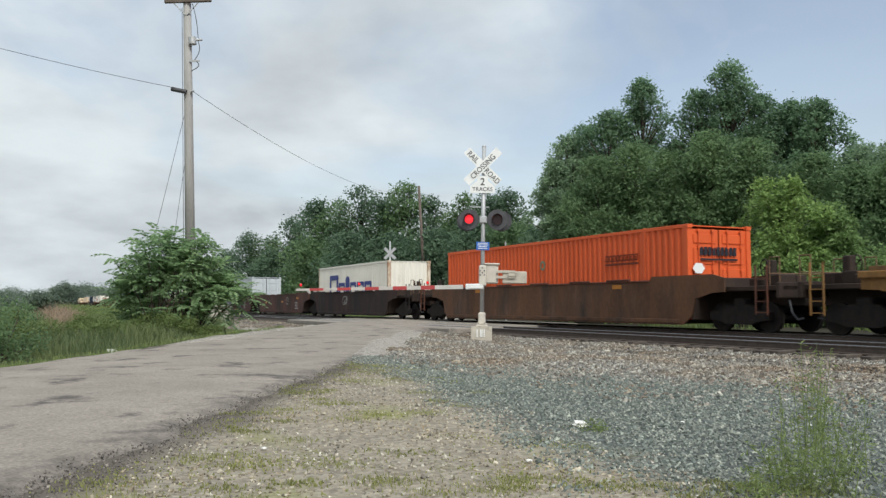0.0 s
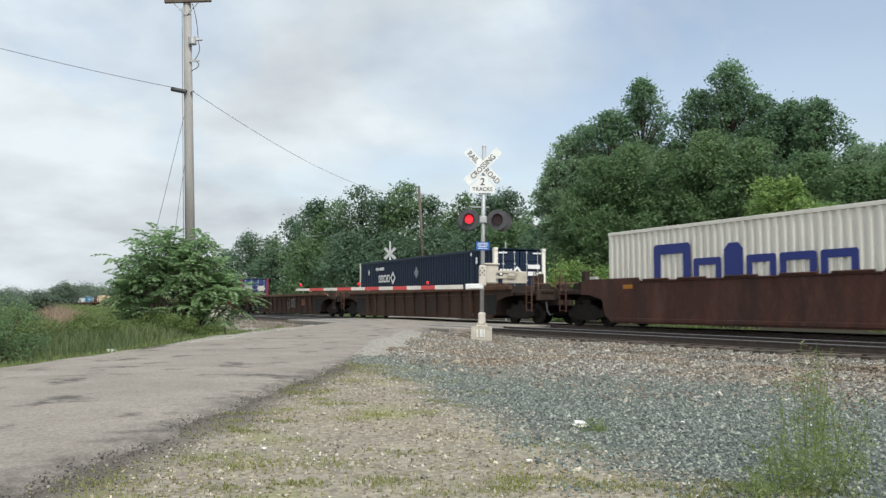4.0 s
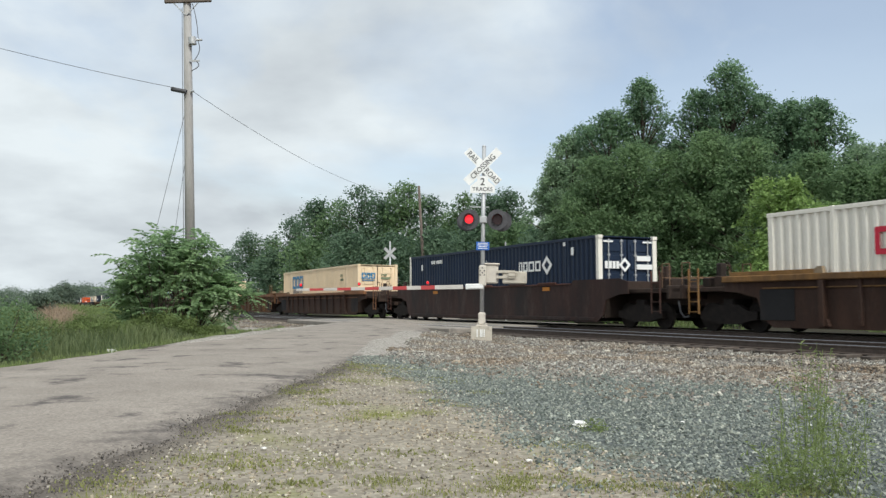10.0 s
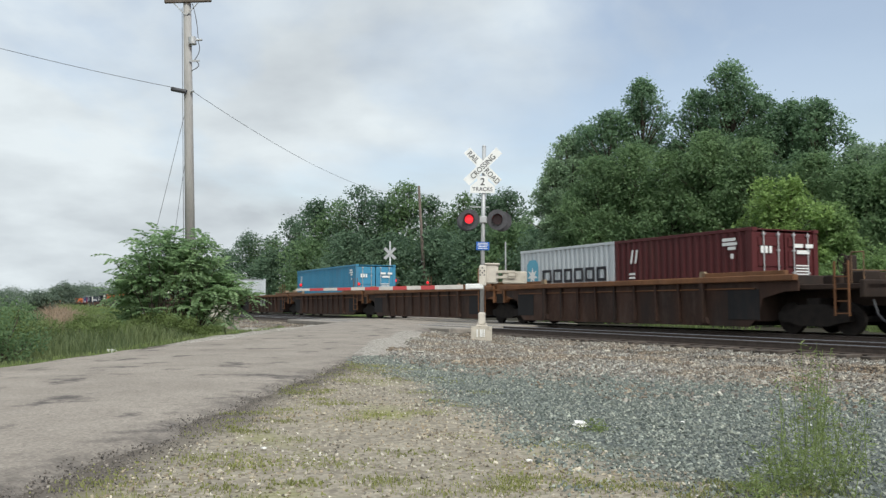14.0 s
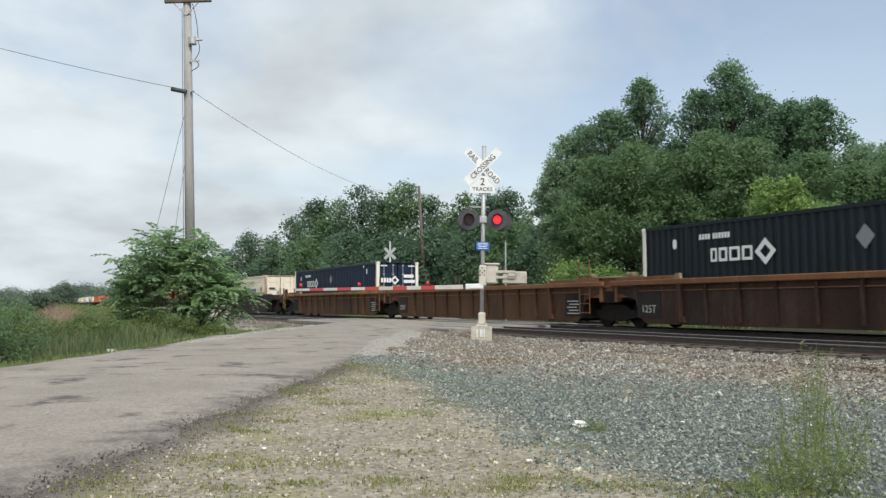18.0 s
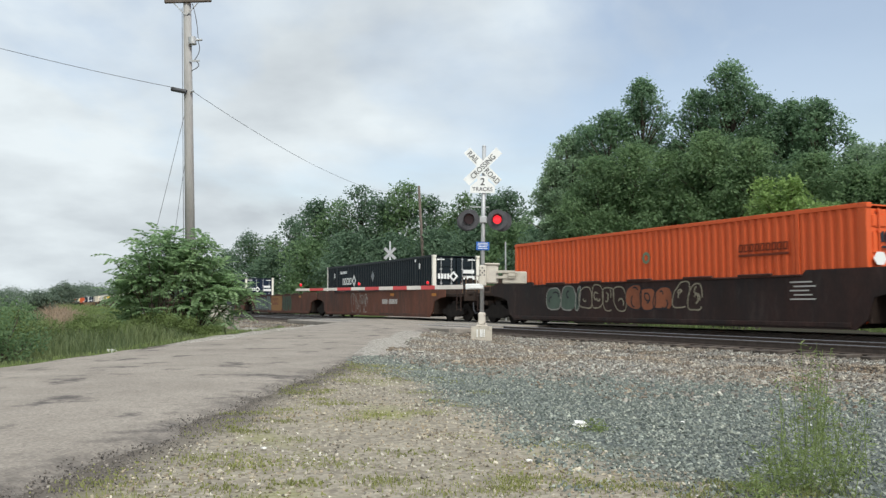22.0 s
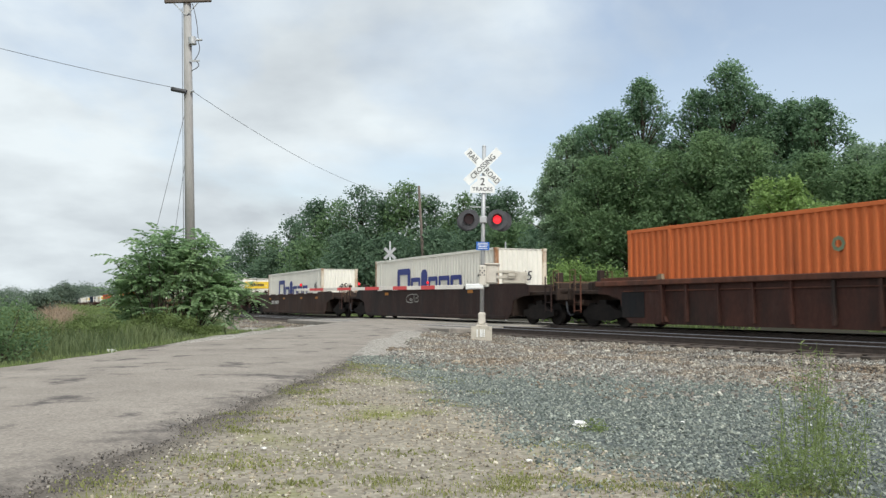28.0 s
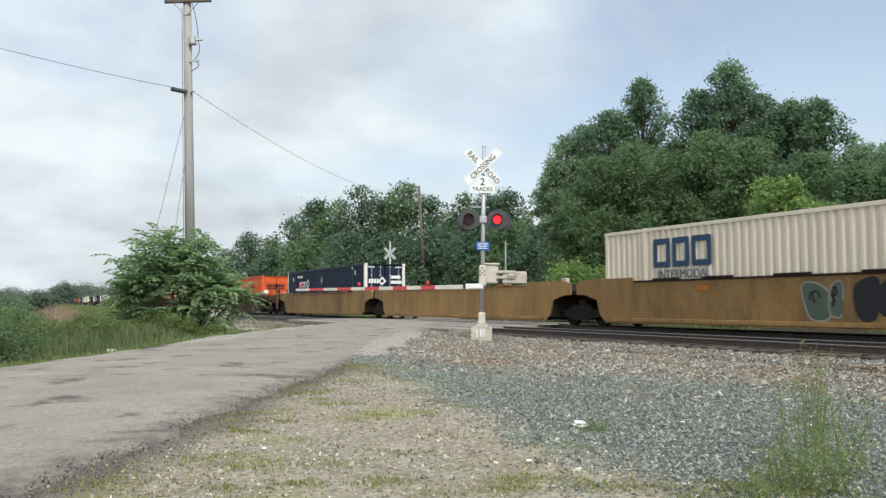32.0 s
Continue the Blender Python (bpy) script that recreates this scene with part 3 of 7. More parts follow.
crumb_spots = np.array([(x, y, float(np.interp(x - road_right(y), (-0.28, 0.06), (-0.082, ground_z(x, y))))) for x, y in ((road_right(y) + r.normal(0.04, 0.16), y) for y in edge_y)])
stones("asphalt_crumbs", crumb_spots, 0.011, M["crumbs"], 25, "dark asphalt crumbs along the broken road edge")

# ---- the train: well cars and containers ----
PAINT = {}


def paint(name, rgb, dark=0.55, rough=0.55, stain=None, at=(0.58, 0.78), scale=0.9):
    if name not in PAINT:
        PAINT[name] = surface(name, rgb, scaled(rgb, dark), scale, rough, 0, 0.06, fine=24, stain=stain or DIRT, stain_at=at, streak=3, vary=0.12 if "car_paint" in name else 0.0, spec=0.25, dust=tuple(0.85 * c + 0.035 for c in rgb) if "car_paint" in name else None)
    return PAINT[name]


CAR = {
    "maroon": paint("faded_maroon_car_paint", (0.108, 0.045, 0.033), 0.42, 0.7, (0.032, 0.024, 0.021), (0.46, 0.66)),
    "dark": paint("sooty_dark_car_paint", (0.052, 0.028, 0.024), 0.4, 0.75, (0.018, 0.016, 0.016), (0.44, 0.64)),
    "redbrown": paint("red_brown_car_paint", (0.155, 0.060, 0.037), 0.48, 0.7, (0.045, 0.03, 0.025), (0.48, 0.68)),
    "brown": paint("rusty_brown_car_paint", (0.145, 0.072, 0.039), 0.42, 0.75, (0.04, 0.03, 0.025), (0.46, 0.66)),
    "yellow": paint("weathered_yellow_car_paint", (0.31, 0.165, 0.055), 0.5, 0.7, (0.085, 0.052, 0.03), (0.46, 0.68)),
    # Side paints, darkened to carry the shade beneath the overhanging chord.
    "tawny": paint("shaded_tawny_car_paint", (0.125, 0.062, 0.029), 0.5, 0.75, (0.05, 0.032, 0.024), (0.46, 0.68)),
    "umber": paint("dark_umber_car_paint", (0.070, 0.038, 0.027), 0.45, 0.8, (0.026, 0.02, 0.018), (0.46, 0.68)),
    "soot_panel": paint("black_stencil_panel", (0.022, 0.022, 0.024), 0.6, 0.8, (0.05, 0.035, 0.028), (0.52, 0.72)),
    "worn_plate": paint("worn_tan_walkway_plate", (0.34, 0.26, 0.17), 0.6, 0.75, (0.10, 0.07, 0.05), (0.46, 0.70)),
    "gold": paint("dusty_ochre_car_paint", (0.37, 0.225, 0.085), 0.55, 0.65, (0.10, 0.062, 0.038), (0.48, 0.74)),
    "sooty": paint("sooty_rust", (0.055, 0.036, 0.028), 0.5, 0.8, (0.02, 0.017, 0.015), (0.45, 0.7)),
    "orange": paint("weathered_orange_car_paint", (0.225, 0.105, 0.048), 0.5, 0.7, (0.12, 0.06, 0.035), (0.45, 0.72)),
}
M["galv_rail"] = surface("rusty_grab_iron", (0.20, 0.115, 0.06), (0.09, 0.055, 0.035), 4, 0.7, 0.1, 0.1)
PLATE = paint("orange_reflector_plate", (0.50, 0.20, 0.03), 0.7)
PALE = paint("pale_stencil_paint", (0.55, 0.53, 0.50), 0.75, 0.6, (0.3, 0.2, 0.16))
TAGS = {
    "silver": paint("silver_spray_paint", (0.30, 0.31, 0.315), 0.6, 0.6),
    "white": paint("white_spray_paint", (0.40, 0.385, 0.35), 0.6, 0.6),
    "blue": paint("pale_blue_spray_paint", (0.165, 0.205, 0.210), 0.6, 0.6),
    "salmon": paint("salmon_spray_paint", (0.34, 0.115, 0.055), 0.6, 0.6),
    "ink": paint("black_spray_paint", (0.025, 0.025, 0.03), 0.8, 0.6),
    "grey": paint("blue_grey_spray_paint", (0.135, 0.155, 0.155), 0.6, 0.6),
    "ochre": paint("ochre_spray_paint", (0.34, 0.170, 0.055), 0.6, 0.6),
    "rust": paint("rust_red_spray_paint", (0.20, 0.055, 0.03), 0.8, 0.6),
    "cream": paint("cream_spray_paint", (0.42, 0.37, 0.27), 0.5, 0.6),
    "moss": paint("dark_green_spray_paint", (0.055, 0.085, 0.050), 0.6, 0.6),
    "mint": paint("mint_spray_paint", (0.105, 0.150, 0.115), 0.6, 0.6),
}
HALF = {53: 9.8, 40: 7.75}


def side_outline(hp, kind):
    """One side of the well, seen from the side: deep in the middle, lifted over the trucks."""
    w = hp - 1.55
    top, end_top = (1.50, 1.50) if kind == "ribbed" else (1.52, 1.66)
    a = hp - 3.3
    return [(-w + 0.35, 0.17), (w - 0.35, 0.17), (w, 0.42), (w + 0.18, 0.95), (w + 0.9, 1.12), (hp - 0.18, 1.14), (hp - 0.18, end_top - 0.12), (w + 0.9, end_top),
            (a, end_top), (a - 0.12, top), (-a + 0.12, top), (-a, end_top), (-w - 0.9, end_top), (-hp + 0.18, end_top - 0.12), (-hp + 0.18, 1.14), (-w - 0.9, 1.12), (-w - 0.18, 0.95), (-w, 0.42)]


def truck_meshes():
    bm = bmesh.new()
    prism(bm, [(-1.1, 0.36), (-0.7, 0.30), (-0.45, 0.22), (0.45, 0.22), (0.7, 0.30), (1.1, 0.36), (1.1, 0.58), (0.75, 0.60), (0.4, 0.78), (-0.4, 0.78), (-0.75, 0.60), (-1.1, 0.58)], -0.08, 0.08)
    for y in (-0.17, 0.0, 0.17):
        tube(bm, (0, y, 0.28), (0, y, 0.68), 0.07, n=8)
    frame_me = to_mesh("side_frame", bm, M["steel_dark"])
    bm = bmesh.new()
    for x in (-0.755, 0.755):
        tube(bm, (x - 0.065, 0, 0.42), (x + 0.065, 0, 0.42), 0.42, n=24)
        tube(bm, (x - 0.09, 0, 0.42), (x + 0.09, 0, 0.42), 0.13, n=10)
    tube(bm, (-1.02, 0, 0.42), (1.02, 0, 0.42), 0.075, n=10)
    wheel_me = to_mesh("wheelset", bm, M["steel_dark"])
    bm = bmesh.new()
    box(bm, -1.05, 1.05, -0.22, 0.22, 0.5, 0.95, 0.04)
    return frame_me, wheel_me, to_mesh("bolster", bm, M["steel_dark"])


FRAME_ME, WHEEL_ME, BOLSTER_ME = truck_meshes()


def add_truck(car, y):
    truck = place("truck", BOLSTER_ME, car, pose(0, y, 0))
    for x in (-1.0, 1.0):
        place("side_frame", FRAME_ME, truck, pose(x, 0, 0))
    for d in (-0.89, 0.89):
        place("wheelset", WHEEL_ME, truck, pose(0, d, 0))


def well_side(hp, kind, colour, sign):
    """A side of the well at x = sign * 1.42."""
    bm = bmesh.new()
    x = sign * (1.41 if kind != "ribbed" else 1.352)
    prism(bm, side_outline(hp, kind), min(x, x - sign * 0.05), max(x, x - sign * 0.05))
    return to_mesh("well_side", bm, CAR[colour])


def chord(hp, kind, colour, sign):
    bm = bmesh.new()
    if kind == "ribbed":
        x = sign * 1.50
        box(bm, min(x, x - sign * 0.19), max(x, x - sign * 0.19), -hp + 0.2, hp - 0.2, 1.40, 1.57, 0.02)
        y = sign * 1.40
        box(bm, min(y, y - sign * 0.05), max(y, y - sign * 0.05), -hp + 1.6, hp - 1.6, 1.20, 1.235, 0.006)
    else:
        x = sign * 1.45
        a = hp - 3.4
        box(bm, min(x, x - sign * 0.10), max(x, x - sign * 0.10), -a, a, 1.50, 1.555, 0.012)
    return to_mesh("top_chord", bm, CAR[colour])


def post_mesh(colour):
    bm = bmesh.new()
    box(bm, -0.045, 0.05, -0.05, 0.05, 0.26, 1.40, 0.008)
    return to_mesh("side_post", bm, CAR[colour])


def ladder_mesh(colour):
    bm = bmesh.new()
    for y in (-0.2, 0.2):
        box(bm, -0.02, 0.02, y - 0.02, y + 0.02, 0.5, 1.85)
    for z in (0.55, 0.85, 1.15, 1.45):
        box(bm, -0.012, 0.012, -0.2, 0.2, z, z + 0.03)
    return to_mesh("ladder", bm, CAR[colour])


def deck_mesh(colour, reach):
    """End platform over a truck; reach: how far it goes past the truck's middle."""
    bm = bmesh.new()
    box(bm, -1.2, 1.2, -1.9, reach, 1.16, 1.3, 0.02)
    box(bm, -0.35, 0.35, -1.5, reach, 0.75, 1.16, 0.02)
    box(bm, -1.34, 1.34, -1.62, -1.5, 0.32, 1.6, 0.02)
    if reach > 1:
        box(bm, -0.14, 0.14, reach - 0.3, reach + 0.35, 0.72, 0.98, 0.03)
        box(bm, -1.32, 1.32, reach - 0.14, reach, 0.95, 1.38, 0.02)
        box(bm, -0.9, -0.5, 0.2, 0.7, 1.3, 1.62, 0.02)
    return to_mesh("end_platform", bm, CAR["sooty"])


def rail_mesh_end(colour):
    bm = bmesh.new()
    for x in (-1.25, 1.25):
        for y in (-0.17, 0.17):
            tube(bm, (x, y, 1.3), (x, y, 2.05), 0.017, n=6)
        tube(bm, (x, -0.17, 2.05), (x, 0.17, 2.05), 0.017, n=6)
    tube(bm, (-1.25, 0.17, 1.62), (1.25, 0.17, 1.62), 0.015, n=6)
    return to_mesh("handrail", bm, M["galv_rail"])


def brake_stand(colour):
    """Hand brake housing with its wheel, on the end platform."""
    bm = bmesh.new()
    box(bm, -0.16, 0.16, -0.1, 0.1, 0.0, 0.72, 0.03)
    tube(bm, (0, -0.1, 0.5), (0, -0.2, 0.5), 0.03, n=8)
    for i in range(12):
        a, b = i * math.pi / 6, (i + 1) * math.pi / 6
        tube(bm, (0.24 * math.cos(a), -0.2, 0.5 + 0.24 * math.sin(a)), (0.24 * math.cos(b), -0.2, 0.5 + 0.24 * math.sin(b)), 0.02, n=5)
    for a in (0.5, 2.6, 4.7):
        tube(bm, (0, -0.2, 0.5), (0.24 * math.cos(a), -0.2, 0.5 + 0.24 * math.sin(a)), 0.014, n=5)
    box(bm, 0.4, 0.95, -0.25, 0.2, 0.0, 0.30, 0.03)
    box(bm, -0.95, -0.5, -0.2, 0.2, 0.0, 0.24, 0.03)
    return to_mesh("brake_stand", bm, CAR["sooty"])


def joint_parts(colour):
    """What stands over the shared truck between two articulated cars: (name, mesh, label)."""
    bm = bmesh.new()
    prism(bm, [(-1.45, 1.02), (-0.62, 1.02), (-0.5, 0.88), (0.5, 0.88), (0.62, 1.02), (1.45, 1.02), (1.45, 1.50), (0.95, 1.68), (-0.95, 1.68), (-1.45, 1.50)], -1.34, -1.22)
    for y in (-0.42, 0.42):
        box(bm, -1.42, -1.34, y - 0.07, y + 0.07, 0.86, 1.46, 0.02)
    box(bm, -1.40, -1.34, -1.4, 1.4, 1.36, 1.44, 0.01)
    side = to_mesh("joint_plate", bm, CAR[colour])
    # A solid block proud of the plate; its dark colour gives the pocket's shade.
    bm = bmesh.new()
    box(bm, -1.352, -1.30, -0.30, 0.30, 0.84, 1.24, 0.01)
    pocket = to_mesh("joint_pocket", bm, M["steel_dark"])
    bm = bmesh.new()
    box(bm, -1.44, -0.72, -1.75, 1.75, 1.68, 1.73, 0.01)
    for y in (-1.2, 1.0):
        box(bm, -1.46, -1.2, y - 0.17, y + 0.17, 1.73, 1.84, 0.02)
    walk_me = to_mesh("walkway_plate", bm, CAR["worn_plate"])
    return (("joint_plate", side, ""), ("joint_pocket", pocket, "dark block standing for a shaded pocket"), ("walkway_plate", walk_me, "worn tan walkway plate"))


def tall_ladder(colour):
    """A side ladder whose stiles run on above the deck."""
    bm = bmesh.new()
    for y in (-0.3, 0.3):
        tube(bm, (0, y, 0.45), (0, y, 2.36), 0.022, n=6)
    for z in (0.5, 0.82, 1.14, 1.46, 1.78):
        tube(bm, (0, -0.3, z), (0, 0.3, z), 0.016, n=6)
    return to_mesh("ladder", bm, CAR[colour])


def bracket_mesh(colour):
    """A heavy gusset post with a container guide on the chord above it."""
    bm = bmesh.new()
    prism(bm, [(-0.07, 0.24), (0.07, 0.24), (0.07, 1.40), (-0.07, 1.40)], -0.16, 0.02)
    prism(bm, [(-0.2, 0.24), (0.2, 0.24), (0.12, 0.42), (-0.12, 0.42)], -0.12, 0.02)
    return to_mesh("gusset_post", bm, CAR[colour])


def guide_mesh():
    bm = bmesh.new()
    prism(bm, [(-0.13, 0.0), (0.13, 0.0), (0.11, 0.12), (0.04, 0.17), (-0.1, 0.17)], -0.06, 0.05)
    return to_mesh("corner_guide", bm, CAR["worn_plate"])


def air_hose():
    bm = bmesh.new()
    pts = [(0.35, 0, 0.9), (0.4, 0.15, 0.55), (0.4, 0.32, 0.38), (0.38, 0.5, 0.42)]
    for p, q in zip(pts, pts[1:]):
        tube(bm, p, q, 0.03, n=6)
    return to_mesh("air_hose", bm, M["black"])


def floor_mesh(hp):
    bm = bmesh.new()
    w = hp - 1.9
    for i in range(5):
        y = -w + 0.3 + i * (2 * w - 0.6) / 4
        box(bm, -1.3, 1.3, y - 0.3, y + 0.3, 0.2, 0.3)
    for x in (-1.2, 1.2):
        box(bm, x - 0.14, x + 0.14, -w, w, 0.2, 0.28)
    return to_mesh("well_floor", bm, M["steel_dark"])


def bars(words, height, gap=0.18):
    """Plain blocks in place of letters: (width, height, drop) of each, all times the height."""
    y, out = 0.0, []
    for w, h, d in words:
        if w < 0:
            y += -w * height
            continue
        out.append((y, y + w * height, d * height, (d + h) * height))
        y += (w + gap) * height
    return out, y - gap * height


def block_mesh(name, rects, material, lean=0.0, thick=0.006, hollow=False):
    """Flat blocks on the side that faces -x; y runs to the reader's left, so it is turned round."""
    bm = bmesh.new()

    def rounded(y0, y1, z0, z1):
        r = min(0.14 * (z1 - z0), 0.25 * (y1 - y0))
        return [(-(y + lean * z), z) for y, z in ((y0 + r, z0), (y1 - r, z0), (y1, z0 + r), (y1, z1 - r), (y1 - r, z1), (y0 + r, z1), (y0, z1 - r), (y0, z0 + r))]
    for y0, y1, z0, z1 in rects:
        t = 0.27 * min(y1 - y0, z1 - z0)
        if not hollow or (y1 - y0) < 0.5 * (z1 - z0) or t < 0.03:
            prism(bm, rounded(y0, y1, z0, z1), -thick, 0.0)
            continue
        t = min(t, 0.2 * (z1 - z0))
        for u in (y0, y1 - t):                       # a plain open box
            prism(bm, rounded(u, u + t, z0, z1), -thick, 0.0)
        for v in (z0, z1 - t):
            prism(bm, rounded(y0 + t * 0.6, y1 - t * 0.6, v, v + t), -thick * 0.9, 0.0)
    return to_mesh(name, bm, material)


def letters(name, text, size, material, lean=0.0):
    """Words in the built-in font as a flat mesh on the side that faces -x."""
    cu = bpy.data.curves.new(name, "FONT")
    cu.body, cu.size, cu.extrude, cu.align_x, cu.shear = text, size, 0.003, "CENTER", lean
    tmp = new(name, cu)
    bpy.context.view_layer.update()
    me = bpy.data.meshes.new_from_object(tmp.evaluated_get(bpy.context.evaluated_depsgraph_get()))
    bpy.data.objects.remove(tmp)
    me.materials.clear()
    me.materials.append(material)
    me.name = name
    return me


FACE_SIDE = Matrix(((0, 0, -1, 0), (-1, 0, 0, 0), (0, 1, 0, 0), (0, 0, 0, 1)))   # letters onto a face towards -x
FACE_END = Matrix(((1, 0, 0, 0), (0, 0, -1, 0), (0, 1, 0, 0), (0, 0, 0, 1)))     # letters onto a face towards -y


FILL = {"silver": ("silver", "white"), "white": (None, "white"), "blue": ("blue", "ink"), "salmon": ("salmon", "ink"), "mint": ("mint", "white"), "grey": ("grey", "ink"), "ink": ("ink", None), "cream": (None, "cream"), "moss": ("moss", "mint")}


def ribbon(bm, pts, half, x):
    """A flat brush stroke along the points (y, z)."""
    rows = []
    for i, (u, v) in enumerate(pts):
        (u0, v0), (u1, v1) = pts[max(0, i - 1)], pts[min(len(pts) - 1, i + 1)]
        d = math.hypot(u1 - u0, v1 - v0) or 1.0
        n = (-(v1 - v0) / d * half, (u1 - u0) / d * half)
        rows.append((bm.verts.new((x, -(u + n[0]), v + n[1])), bm.verts.new((x, -(u - n[0]), v - n[1]))))
    for (p, q), (p2, q2) in zip(rows, rows[1:]):
        bm.faces.new((p, q, q2, p2))


def add_tag(car, style, y, length, height, z, seed, x):
    """Spray paint in fat rounded shapes, no letters: each a fill with curved strokes a little proud of it."""
    if style == "ochre":                             # one broad flat panel with three rusty blocks
        panel = place("painted_shape", block_mesh("painted_shape", [(0, length, 0, height)], TAGS["ochre"], 0.0, 0.004), car, pose(x, y + length / 2, z), "ochre spray paint")
        for i in range(3):
            place("painted_block", block_mesh("painted_block", [(0, 0.5, 0, 0.5)], TAGS["rust"], 0.0, 0.004, True), panel, pose(-0.005, -0.35 - i * 0.62, height * 0.4), "rust red spray paint")
        return
    r = random.Random(seed)
    at, n = 0.0, 0
    body, edge = FILL[style]
    words = {"ink": "black"}.get(style, style)
    while at < length - 0.2:
        w = min(r.uniform(0.5, 1.05), length - at)
        top, low = height * r.uniform(0.9, 1.05), height * r.uniform(-0.05, 0.1)
        lean = r.uniform(-0.15, 0.2)
        k1, k2, a1, a2 = r.uniform(0.04, 0.12), r.uniform(0.03, 0.09), r.uniform(0, 6), r.uniform(0, 6)
        pts = []
        for i in range(26):
            c = 2 * math.pi * i / 26
            k = 1 + k1 * math.sin(2 * c + a1) + k2 * math.sin(3 * c + a2)
            sx, sz = math.copysign(abs(math.cos(c)) ** 0.7, math.cos(c)), math.copysign(abs(math.sin(c)) ** 0.7, math.sin(c))
            pts.append((k * 0.5 * w * sx + lean * sz * height * 0.5, k * 0.5 * (top - low) * sz))
        at_shape = pose(x, y + length / 2 - at - w / 2, z + (top + low) / 2)
        shape = None
        if body:
            fill = bmesh.new()
            fill.faces.new([fill.verts.new((-0.003 - 0.0012 * (n % 3), -u, v)) for u, v in pts])
            shape = place("painted_shape", to_mesh("painted_shape", fill, TAGS[body]), car, at_shape, f"{words} spray paint")
        strokes = []
        for i in range(r.choice((1, 2, 2, 3))):              # hooks and bows inside
            cu, cv = r.uniform(-0.18, 0.18) * w, r.uniform(-0.2, 0.2) * height
            ru, rv = r.uniform(0.1, 0.24) * w, r.uniform(0.12, 0.28) * height
            c0, c1 = r.uniform(0, 6.28), r.uniform(1.4, 4.2)
            strokes.append([(cu + ru * math.cos(c0 + c1 * q / 7), cv + rv * math.sin(c0 + c1 * q / 7)) for q in range(8)])
        if edge:
            line = bmesh.new()
            ribbon(line, [(u * 1.02, v * 1.02) for u, v in (pts + pts[:2])[:27 - r.randrange(0, 6)]], 0.022, -0.009)
            if not body or edge == "ink":
                for q in strokes:
                    ribbon(line, q, 0.026, -0.010)
            if shape:
                place("painted_outline", to_mesh("painted_outline", line, TAGS[edge]), shape)
            else:
                place("painted_outline", to_mesh("painted_outline", line, TAGS[edge]), car, at_shape, f"{words} spray paint")
        if body and edge != "ink" and body != "ink":
            dark = bmesh.new()
            for q in strokes:
                ribbon(dark, q, 0.03, -0.010)
            place("painted_stroke", to_mesh("painted_stroke", dark, TAGS["ink"]), shape, None, "black spray paint")
        at += w * r.uniform(0.9, 1.02)
        n += 1


MOVERS = []                                          # (thing, its place along the track at 0 s)


